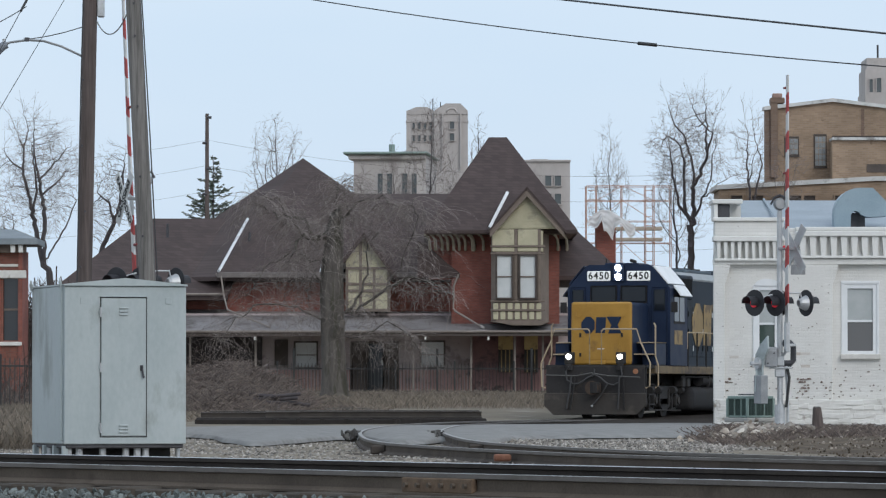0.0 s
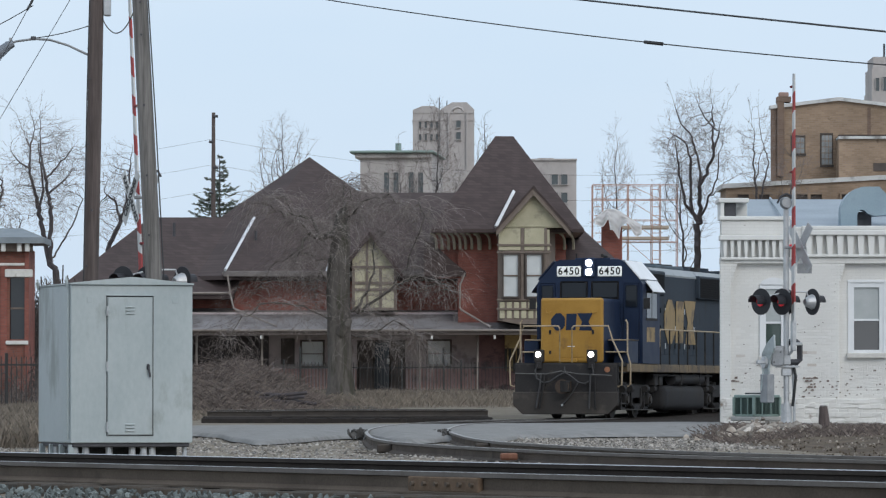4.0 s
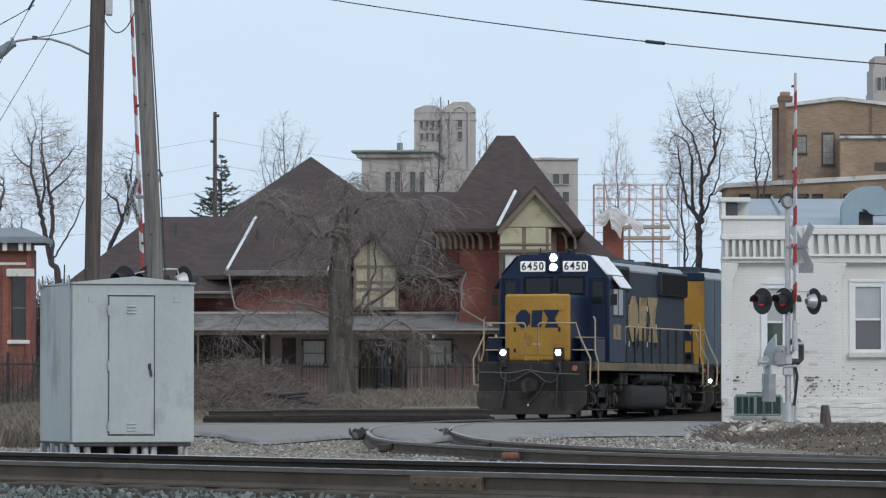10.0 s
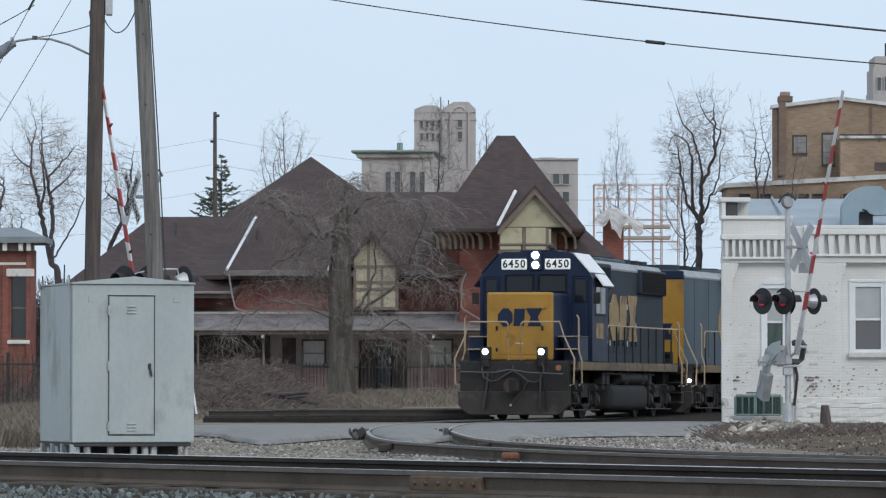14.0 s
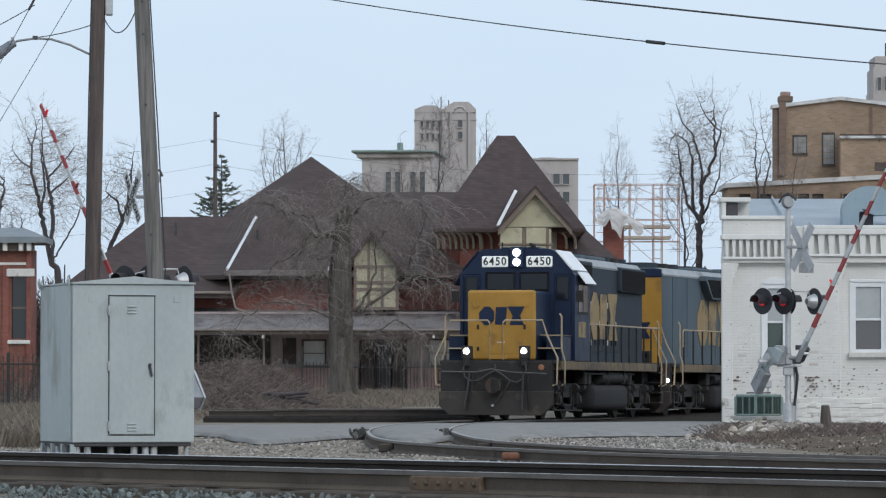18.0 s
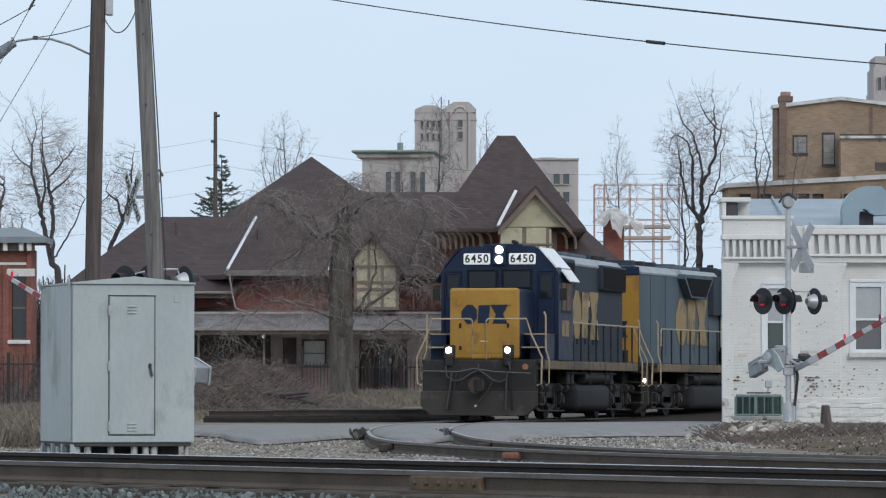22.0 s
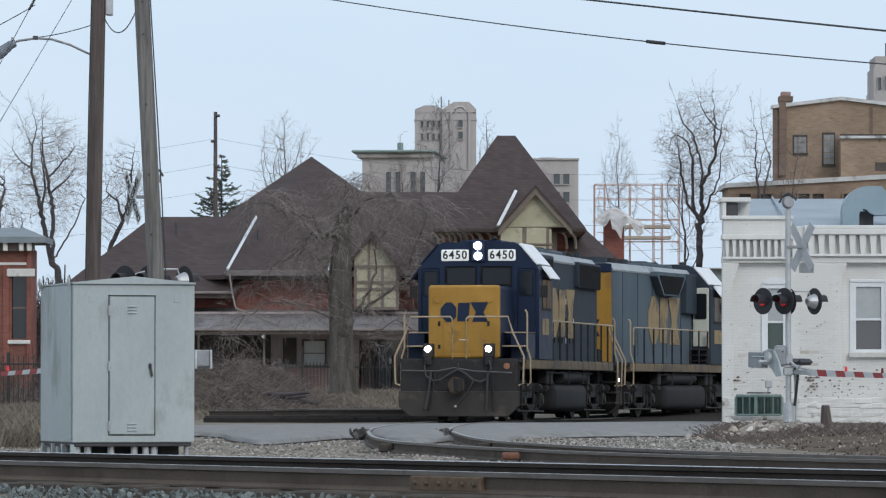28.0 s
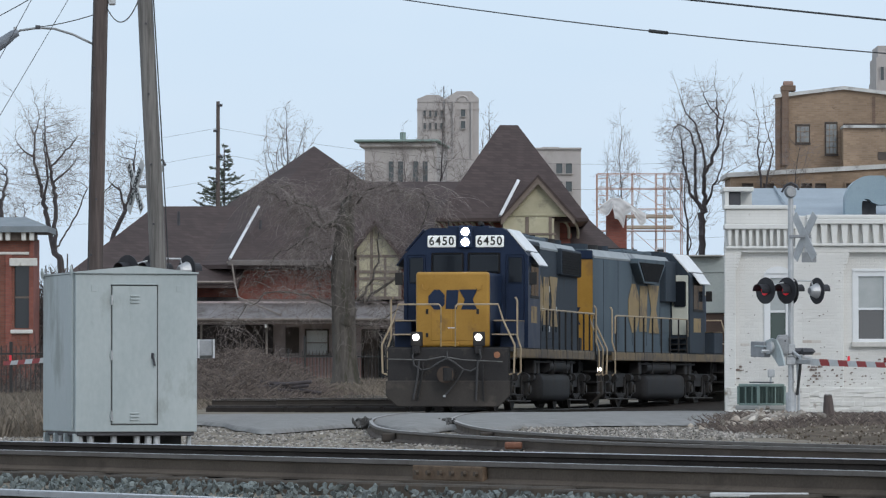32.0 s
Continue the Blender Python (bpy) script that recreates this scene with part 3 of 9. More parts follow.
def railing(body, x, y0, y1, z=1.48, tall=0.98, every=1.15, name="handrail"):
    n = max(1, round(abs(y1 - y0) / every))
    for i in range(n + 1):
        y = y0 + (y1 - y0) * i / n
        part("handrail_post", tubes(0.026, [(x, y, z - 0.20), (x, y, z + tall)], sides=5), GRIME, body)
    part(name, tubes(0.023, [(x, y0 - 0.12, z + 0.5), (x, y0 - 0.1, z + tall - 0.06), (x, y0, z + tall), (x, y1, z + tall), (x, y1 + 0.1, z + tall - 0.06), (x, y1 + 0.12, z + 0.5)]), HANDRAIL, body)


def end_gear(body, y, d, lit, material=PILOT):
    """Pilot plate, plough, coupler, hoses, steps and lamps at one end; d is -1 for the front and 1 for the rear."""
    part("pilot_plate", rbox(-1.42, 1.42, min(y, y + d * 0.08), max(y, y + d * 0.08), 0.62, 1.48, 0.02, 2), material, body, "dusty black pilot plate")
    bm = bmesh.new()
    prism(bm, [(-1.46, 0.72), (1.46, 0.72), (1.46, 0.36), (1.20, 0.11), (-1.20, 0.11), (-1.46, 0.36)], "y", y + d * 0.05, y + d * 0.14)
    bmesh.ops.bevel(bm, geom=bm.edges[:], offset=0.02, segments=1, affect="EDGES")
    part("plough", bm, paint("worn_plough", (0.036, 0.031, 0.028), (0.064, 0.056, 0.05), 2.2, 0.75, 0.1, 0.2, 30, (0.085, 0.072, 0.062), 0.6), body, "scuffed dark plough blade")
    part("coupler", rbox(-0.16, 0.16, min(y, y + d * 0.40), max(y, y + d * 0.40), 0.72, 1.02, 0.05, 2), paint("rusty_coupler", (0.05, 0.036, 0.028), (0.095, 0.068, 0.052), 6, 0.8, 0.2, 0.3), body, "rusty knuckle coupler")
    bm = bmesh.new()
    disc(bm, (0.05, y + d * 0.38, 0.87), (0, 0, 1), 0.15, 0.30, 12)
    part("knuckle", bm, GRIME, body)
    f = y + d * 0.2
    part("hose", tubes(0.024, [(-0.74, f, 1.46), (-0.82, f, 1.30), (-0.78, f, 1.08), (-0.60, f, 0.97), (-0.42, f, 0.99), (-0.20, f, 1.14), (0.0, f, 1.24), (0.18, f, 1.14), (0.38, f, 0.98), (0.55, f, 0.94), (0.70, f, 1.02), (0.80, f, 1.25), (0.76, f, 1.46)]), RUBBER, body, "drooping grey air hose")
    part("hose_hook", tubes(0.02, [(0, f, 1.24), (0, f, 1.40)]), RUBBER, body)
    part("hose", tubes(0.026, [(-0.66, f, 1.2), (-0.70, f, 0.8), (-0.80, f, 0.28)]), RUBBER, body)
    part("hose", tubes(0.024, [(-0.56, f, 1.15), (-0.60, f, 0.8), (-0.70, f, 0.26)]), GRIME, body)
    part("hose", tubes(0.026, [(0.72, f, 1.2), (0.70, f, 0.7), (0.68, f, 0.26)]), RUBBER, body)
    part("hose", tubes(0.024, [(0.84, f, 1.1), (0.84, f, 0.7), (0.86, f, 0.24)]), GRIME, body)
    part("cut_lever", tubes(0.016, [(-1.4, f, 1.22), (-0.5, f, 1.20), (-0.1, f, 1.28), (0.4, f, 1.20), (1.3, f, 1.16)]), LEVER, body)
    part("coupler_head", disc(bmesh.new(), (0.0, y + d * 0.42, 0.86), (0, 1, 0), 0.20, 0.12, 18, 0.15), paint("rusty_coupler", (0.05, 0.036, 0.028), (0.095, 0.068, 0.052), 6, 0.8, 0.2, 0.3), body)
    part("angle_cock", tubes(0.02, [(0.38, f, 0.98), (0.22, f, 0.7), (0.02, f, 0.45), (-0.08, f, 0.36)]), RUBBER, body)
    part("hose_end", disc(bmesh.new(), (-0.06, f + d * 0.02, 0.36), (0, 1, 0), 0.03, 0.06, 10), paint("bare_aluminium", (0.5, 0.5, 0.5), (0.7, 0.7, 0.7), 9, 0.4, 0.8), body, "bright metal hose end")
    for s in (-1, 1):
        lamp = part("ditch_light", rbox(s * 0.735 - 0.13, s * 0.735 + 0.13, min(f, f - d * 0.22), max(f, f - d * 0.22), 1.52, 1.86, 0.03, 2), GRIME, body, "lit ditch light")
        bm = bmesh.new()
        disc(bm, (s * 0.735, f + d * 0.012, 1.73), (0, 1, 0), 0.076, 0.03, 20)
        part("lens", bm, LAMP_SOFT if lit else CAB_GLASS, lamp)
        part("bracket", rbox(s * 0.735 - 0.09, s * 0.735 + 0.09, min(f, f - d * 0.1), max(f, f - d * 0.1), 1.34, 1.54, 0.02, 1), PILOT, body)
        for k in range(4):
            part("step", rbox(min(s * 1.08, s * 1.5), max(s * 1.08, s * 1.5), min(y - d * 0.08, y - d * 0.75), max(y - d * 0.08, y - d * 0.75), 0.38 + k * 0.28, 0.42 + k * 0.28, 0.008, 1), GRIME, body)
        part("step_plate", rbox(min(s * 1.40, s * 1.44), max(s * 1.40, s * 1.44), min(y - d * 0.02, y - d * 0.1), max(y - d * 0.02, y - d * 0.1), 0.36, 1.48, 0.01, 1), GRIME, body)
        part("grab_rail", tubes(0.024, [(s * 1.44, y + d * 0.05, 0.86), (s * 1.55, y + d * 0.05, 0.90), (s * 1.57, y + d * 0.05, 1.55), (s * 1.30, y + d * 0.05, 2.12), (s * 1.18, y + d * 0.05, 2.5), (s * 0.22, y + d * 0.05, 2.5), (s * 0.17, y + d * 0.05, 2.44)]), HANDRAIL, body, "bent tan grab rail")
        part("grab_rail", tubes(0.024, [(s * 1.5, y - d * 0.85, 0.86), (s * 1.58, y - d * 0.85, 0.92), (s * 1.58, y - d * 0.85, 1.5), (s * 1.50, y - d * 0.85, 1.75), (s * 1.50, y - d * 0.85, 2.6), (s * 1.45, y - d * 0.85, 2.68)]), HANDRAIL, body, "bent tan grab rail")
        part("rail_stanchion", tubes(0.018, [(s * 0.17, y + d * 0.05, 2.46), (s * 0.17, y + d * 0.05, 1.5)], sides=5), OCHRE, body)
        if s > 0:
            part("marker_lamp", disc(bmesh.new(), (s * 1.16, y + d * 0.09, 1.32), (0, 1, 0), 0.075, 0.06, 12), paint("dull_orange_lens", (0.26, 0.10, 0.05), (0.36, 0.17, 0.09), 8, 0.5), body, "dull orange marker lamp")


def hood_doors(body, x_side, y0, y1, material, pitch=0.62):
    n = int((y1 - y0) / pitch)
    for i in range(n):
        a = y0 + i * pitch
        d = part("hood_door", rbox(min(x_side, x_side * 1.012), max(x_side, x_side * 1.012), a + 0.02, a + pitch - 0.02, 1.78, 3.22, 0.006, 1), material, body)
        for k, z in enumerate((1.95, 2.45, 2.95)):
            bright = (i * 3 + k * 2) % 4 == 0
            part("latch", rbox(min(x_side, x_side * 1.03), max(x_side, x_side * 1.03), a + 0.06, a + 0.14, z, z + 0.15, 0.006, 1), LATCH if bright else GRILLE, d, "bright steel latch" if bright else "")


def locomotive(label, hood, cab_mat, nose_mat, number, lit, reverse):
    """A road switcher: front plate at y=0, 16.9 m of frame, the cab behind a low nose; reverse turns it end for end."""
    root = empty("locomotive", label=label, category="locomotive", group="coupled locomotives")
    L = 16.9 if reverse else 16.1
    F = (lambda y: 16.9 - y) if reverse else (lambda y: y)

    def Y(a, b):
        return (min(F(a), F(b)), max(F(a), F(b)))
    front = -1 if not reverse else 1
    c = 1.2 if reverse else 0.0
    y0, y1 = Y(0.0, L)
    part("frame_sill", rbox(-1.48, 1.48, y0 + 0.95, y1 - 0.95, 1.26, 1.48, 0.02, 2), SILL, root, "dirty ochre sill stripe")
    for a, b in ((y0, y0 + 0.95), (y1 - 0.95, y1)):
        part("end_platform", rbox(-1.46, 1.46, a + 0.01, b - 0.005, 1.40, 1.47, 0.015, 1), GRIME, root)
        part("stepwell", rbox(-1.06, 1.06, a + 0.02, b - 0.01, 0.62, 1.39, 0.02, 1), GRIME, root)
    part("walkway", rbox(-1.46, 1.46, y0 + 0.02, y1 - 0.02, 1.47, 1.505, 0.01, 1), GRIME, root)
    end_gear(root, F(0.0), front, lit and not reverse)
    end_gear(root, F(L), -front, False)
    for y in (3.27, 13.63):
        truck(root, F(y))
    part("centre_sill", rbox(-0.45, 0.45, y0 + 0.2, y1 - 0.2, 0.62, 1.27, 0.03, 1), GRIME, root)
    if reverse:
        part("step_light", disc(bmesh.new(), (1.39, -0.20, 1.02), (0, 1, 0), 0.055, 0.05, 14), LAMP_SOFT, root, "small lit step light")
    # short hood and cab
    a, b = Y(0.62, 2.66 + c)
    nose = part("nose", rbox(-0.885, 0.885, a, b, 1.5, 3.26, 0.09, 4), BLUE, root, "blue low nose with a yellow front")
    fy = F(0.62) + front * 0.03
    part("nose_front", rbox(-0.875, 0.875, min(fy, fy - front * 0.16), max(fy, fy - front * 0.16), 1.505, 3.27, 0.075, 4), nose_mat, nose, "dull yellow nose front with a dark emblem")
    for s in (-1, 1):
        part("nose_door", rbox(min(s * 0.02, s * 0.50), max(s * 0.02, s * 0.50), min(fy, fy + front * 0.012), max(fy, fy + front * 0.012), 1.66, 2.55, 0.006, 1), nose_mat, nose)
        part("hinge", rbox(s * 0.60 - 0.03, s * 0.60 + 0.03, min(fy, fy + front * 0.02), max(fy, fy + front * 0.02), 2.28, 2.40, 0.006, 1), GRIME, nose)
        part("hinge", rbox(s * 0.60 - 0.03, s * 0.60 + 0.03, min(fy, fy + front * 0.02), max(fy, fy + front * 0.02), 1.74, 1.84, 0.006, 1), GRIME, nose)
        part("hook", tubes(0.014, [(s * 0.72, fy + front * 0.02, 2.98), (s * 0.70, fy + front * 0.05, 2.88), (s * 0.61, fy + front * 0.05, 2.84), (s * 0.56, fy + front * 0.02, 2.92)]), nose_mat, nose)
    part("nose_step", rbox(-0.3, 0.16, min(fy, fy + front * 0.05), max(fy, fy + front * 0.05), 1.52, 1.62, 0.015, 1), nose_mat, nose)
    part("plate", rbox(-0.11, 0.09, min(fy, fy + front * 0.02), max(fy, fy + front * 0.02), 1.945, 1.965, 0.004, 1), CAB_WHITE, nose)
    if not reverse:
        emblem(nose, BLUE, Matrix.Translation((0.0, fy - 0.012, 2.62)), 1.14, 0.56, "dark blue emblem blocks")
    a, b = Y(2.66 + c, 4.75 + c)
    bm = bmesh.new()
    prism(bm, [(-1.5, 1.5), (1.5, 1.5), (1.5, 3.68), (1.42, 3.80), (0.98, 4.30), (0.86, 4.36), (-0.86, 4.36), (-0.98, 4.30), (-1.42, 3.80), (-1.5, 3.68)], "y", a, b)
    cab = part("cab", bm, cab_mat, root, "blue cab with wide side windows")
    cy = F(2.66 + c)

    def plate(name, x0, x1, z0, z1, material, t=0.02, label2=""):
        return part(name, rbox(x0, x1, min(cy, cy + front * t), max(cy, cy + front * t), z0, z1, min(0.03, (z1 - z0) / 4), 2), material, cab, label2)
    for s in (-1, 1):
        plate("window", min(s * 0.08, s * 0.80), max(s * 0.08, s * 0.80), 3.30, 3.74, CAB_GLASS, 0.018, "dark windscreen")
        plate("window_rubber", min(s * 0.05, s * 0.83), max(s * 0.05, s * 0.83), 3.27, 3.77, GRIME, 0.010)
        plate("door_window", min(s * 1.02, s * 1.36), max(s * 1.02, s * 1.36), 3.04, 3.66, CAB_GLASS, 0.018)
        plate("door_frame", min(s * 0.97, s * 1.41), max(s * 0.97, s * 1.41), 1.62, 3.72, cab_mat, 0.012)
        nb = plate("number_board", min(s * 0.24, s * 0.92), max(s * 0.24, s * 0.92), 3.90, 4.18, BOARD, 0.05, "lit white number board with dark digits")
        if not reverse:
            for q, figure in enumerate(number):
                writing("digit", figure, 0.285, GRIME, nb, Matrix.Translation((s * 0.58 + (q - 1.5) * 0.158, cy - 0.054, 4.04)) @ Matrix.Rotation(math.pi / 2, 4, "X") @ Matrix.Diagonal((0.92, 1, 1, 1)))
        # sloped side of the roof, white on the +x side only, and the awning over the side window
        bm = bmesh.new()
        prism(bm, [(s * 1.44, 3.80), (s * 1.00, 4.31), (s * 1.02, 4.335), (s * 1.465, 3.825)], "y", a - 0.02, b - 0.1)
        part("roof_panel", bm, CAB_WHITE if s > 0 else cab_mat, cab, "glossy white sloped roof panel" if s > 0 else "")
        bm = bmesh.new()
        prism(bm, [(s * 1.50, 3.76), (s * 1.72, 3.46), (s * 1.745, 3.48), (s * 1.52, 3.79)], "y", a + 0.35, b - 0.35)
        part("awning", bm, CAB_WHITE if s > 0 else cab_mat, cab, "white window awning" if s > 0 else "")
        ya, yb = a + 0.45, b - 0.4
        part("side_window", rbox(min(s * 1.50, s * 1.515), max(s * 1.50, s * 1.515), ya, yb, 2.75, 3.45, 0.006, 1), CAB_GLASS, cab, "dark cab side window")
        part("side_window_frame", boxes((s * 1.5 - 0.01, s * 1.5 + 0.02, ya - 0.06, yb + 0.06, 2.69, 2.75), (s * 1.5 - 0.01, s * 1.5 + 0.02, ya - 0.06, yb + 0.06, 3.45, 3.51),
                                        (s * 1.5 - 0.01, s * 1.5 + 0.02, (ya + yb) / 2 - 0.02, (ya + yb) / 2 + 0.02, 2.75, 3.45)), GRIME, cab)
        part("side_number", rbox(min(s * 1.50, s * 1.506), max(s * 1.50, s * 1.506), a + 0.5, b - 0.6, 2.1, 2.5, 0.002, 1), OCHRE, cab)
        part("mirror", rbox(s * 1.62 - 0.09, s * 1.62 + 0.09, cy - 0.02, cy + 0.02, 3.0, 3.3, 0.01, 1), GRIME, cab)
    lamp = plate("headlight", -0.17, 0.17, 3.88, 4.42, cab_mat, 0.09, "lit twin headlight")
    for z in (4.02, 4.27):
        bm = bmesh.new()
        disc(bm, (0, cy + front * 0.10, z), (0, 1, 0), 0.095, 0.03, 20)
        part("lens", bm, LAMP_WHITE if (lit and not reverse) else CAB_GLASS, lamp)
    part("horn", tubes(0.05, [(0.3, F(3.4 + c), 4.36), (0.3, F(3.4 + c), 4.46), (0.3, F(2.9 + c), 4.48)]), GRIME, root)
    part("roof_hatch", rbox(-0.5, 0.5, *Y(3.0 + c, 4.2 + c), 4.35, 4.42, 0.02, 1), cab_mat, root)
    part("antenna", tubes(0.02, [(-0.5, F(3.2 + c), 4.36), (-0.5, F(3.2 + c), 4.55)]), GRIME, root)
    for s in (-1, 1):
        for z, y in ((1.82, 0.75), (2.15, 1.08)):
            part("platform_step", rbox(min(s * 0.90, s * 1.44), max(s * 0.90, s * 1.44), *Y(y, y + 0.4), z - 0.035, z, 0.01, 1), HANDRAIL, root, "worn tan step edge")
    part("box_trim", rbox(1.04, 1.47, *Y(1.09, 2.31), 2.12, 2.145, 0.006, 1), SILL, root)
    part("battery_box", rbox(1.05, 1.46, *Y(1.1, 2.3), 1.5, 2.12, 0.02, 1), cab_mat, root)
    part("battery_box", rbox(-1.46, -1.05, *Y(1.1, 2.3), 1.5, 2.12, 0.02, 1), cab_mat, root)
    # long hood
    a, b = Y(4.75 + c, 15.85)
    bm = bmesh.new()
    prism(bm, [(-0.93, 1.5), (0.93, 1.5), (0.93, 4.02), (0.86, 4.16), (0.70, 4.24), (-0.70, 4.24), (-0.86, 4.16), (-0.93, 4.02)], "y", a, b)
    part("long_hood", bm, hood, root, "long engine hood with rows of doors")
    for s in (-1, 1):
        if not reverse:
            hood_doors(root, s * 0.93, 5.3, 12.2, hood)
        else:
            for y in (2.3, 4.1, 5.9, 7.7, 9.5, 11.3):
                part("hood_seam", rbox(min(s * 0.93, s * 0.938), max(s * 0.93, s * 0.938), y, y + 0.03, 1.7, 4.0, 0.002, 1), SLATE, root)
        if reverse:
            bm = bmesh.new()
            prism(bm, [(5.6, 4.08), (9.2, 4.08), (9.2, 3.95), (8.3, 3.42), (6.4, 3.42), (5.6, 3.95)], "x", s * 0.9, s * 1.16)
            part("air_intake", bm, PALE_SLATE, root, "tapered intake box")
            bm = bmesh.new()
            prism(bm, [(5.8, 3.98), (9.0, 3.98), (8.25, 3.47), (6.5, 3.47)], "x", s * 1.155, s * 1.175)
            part("intake_mesh", bm, GRILLE, root)
            part("blower_box", rbox(min(s * 0.9, s * 1.1), max(s * 0.9, s * 1.1), 9.55, 10.92, 2.95, 4.1, 0.02, 1), SLATE, root)
            part("cab_door", rbox(min(s * 0.98, s * 1.45), max(s * 0.98, s * 1.45), 10.92, 10.955, 2.02, 3.72, 0.02, 2), CREAM, root, "cream cab door")
            part("door_glass", rbox(min(s * 1.04, s * 1.39), max(s * 1.04, s * 1.39), 10.905, 10.93, 2.82, 3.55, 0.05, 3), CAB_GLASS, root)
            for q in range(3):
                part("door_step", rbox(min(s * 0.95, s * 1.44), max(s * 0.95, s * 1.44), 10.6, 10.93, 1.58 + q * 0.16, 1.61 + q * 0.16, 0.006, 1), GRIME, root)
        else:
            part("air_intake", rbox(min(s * 0.9, s * 1.22), max(s * 0.9, s * 1.22), *Y(5.0 + 1.6 * c, 6.7 + 1.6 * c), 3.42, 4.12, 0.05, 2), SLATE, root, "dark intake box")
            part("intake_mesh", rbox(min(s * 1.2, s * 1.232), max(s * 1.2, s * 1.232), *Y(5.15 + 1.6 * c, 6.55 + 1.6 * c), 3.5, 4.02, 0.01, 1), GRILLE, root)
        ya, yb = (11.9, 15.7) if not reverse else (12.2, 15.6)
        if not reverse:
            rad = part("radiator", rbox(min(s * 0.9, s * 1.06), max(s * 0.9, s * 1.06), *Y(ya, yb), 3.42, 4.10, 0.03, 1), SLATE, root, "black radiator grille")
            part("grille", rbox(min(s * 1.05, s * 1.066), max(s * 1.05, s * 1.066), *Y(ya + 0.06, yb - 0.06), 3.46, 4.04, 0.006, 1), GRILLE, rad)
            for k in range(9):
                z = 3.47 + k * 0.065
                part("slat", rbox(min(s * 1.055, s * 1.07), max(s * 1.055, s * 1.07), *Y(ya + 0.08, yb - 0.08), z, z + 0.03, 0.004, 1), GRILLE, rad)
        railing(root, s * 1.46, *Y(5.0 + c, 15.4))
        part("fuel_tank", rbox(min(s * 0.05, s * 1.38), max(s * 0.05, s * 1.38), *Y(6.0, 11.15), 0.20, 0.90, 0.19, 4), TANK, root, "dull black rounded fuel tank", True)
        bm = bmesh.new()
        tube(bm, [(s * 1.22, F(7.3), 1.08), (s * 1.22, F(11.1), 1.08)], 0.165, 18)
        part("air_reservoir", bm, TANK, root, "dull black air reservoir")
        for y in (8.0, 10.4):
            part("reservoir_strap", rbox(min(s * 1.04, s * 1.395), max(s * 1.04, s * 1.395), *Y(y, y + 0.07), 0.90, 1.26, 0.01, 1), GRIME, root)
        for y in (4.9, 5.5, 11.6):
            part("pipe_box", rbox(min(s * 1.05, s * 1.33), max(s * 1.05, s * 1.33), *Y(y, y + 0.38), 0.88, 1.24, 0.03, 1), GRIME, root)
        part("under_pipe", tubes(0.03, [(s * 1.34, F(4.6), 1.18), (s * 1.34, F(12.2), 1.18)]), GRIME, root)
        part("hood_roof_edge", prism(bmesh.new(), [(s * 0.945, 4.00), (s * 0.955, 4.05), (s * 0.80, 4.235), (s * 0.76, 4.225)], "y", *Y(4.80 + c, 15.80)), SKYLIT_EDGE, root, "pale strip with sky light in its colour along the hood's roof edge")
        part("sand_pipe", tubes(0.03, [(s * 1.2, F(1.2), 1.3), (s * 1.2, F(1.6), 0.6)]), GRIME, root)
    for i, y in enumerate((6.2, 8.9, 10.2, 12.6, 13.9, 15.1)):
        bm = bmesh.new()
        disc(bm, (0, F(y), 4.31), (0, 0, 1), 0.60 if i else 0.34, 0.16, 24)
        part("roof_fan", bm, SLATE if i % 2 else GRIME, root, "round roof fan housing")
    part("roof_band", rbox(-0.74, 0.74, *Y(7.6, 11.2), 4.22, 4.34, 0.04, 2), PALE_SLATE, root)
    ey = F(15.85)
    if reverse:
        part("end_panel", rbox(-0.925, 0.925, min(ey, ey - front * 0.02), max(ey, ey - front * 0.02), 1.5, 3.96, 0.02, 1), YELLOW, root, "yellow end panel")
        part("end_cap", rbox(-0.925, 0.925, min(ey, ey - front * 0.025), max(ey, ey - front * 0.025), 3.97, 4.2, 0.02, 1), BLUE, root)
        emblem(root, BLUE, Matrix.Translation((-0.05, ey - 0.032, 2.45)), 1.25, 0.55, "dark blue emblem blocks")
    return root


lead_loco = locomotive("blue diesel locomotive with yellow nose and lit headlights on track", SLATE, BLUE, YELLOW, "6450", True, False)
rear_loco = locomotive("faded grey-blue diesel locomotive coupled hood first behind the lead engine", PALE_SLATE, SLATE, YELLOW, "", True, True)
# yellow emblem blocks along the hood sides
for s in (-1, 1):
    turn = Matrix.Rotation(s * math.pi / 2, 4, "Z")
    emblem(lead_loco, OCHRE, Matrix.Translation((s * 0.960, 9.7, 2.72)) @ turn, 4.0, 1.5, "worn ochre emblem blocks")
    emblem(rear_loco, OCHRE, Matrix.Translation((s * 0.945, 7.3, 2.72)) @ turn, 3.9, 1.6, "worn ochre emblem blocks")


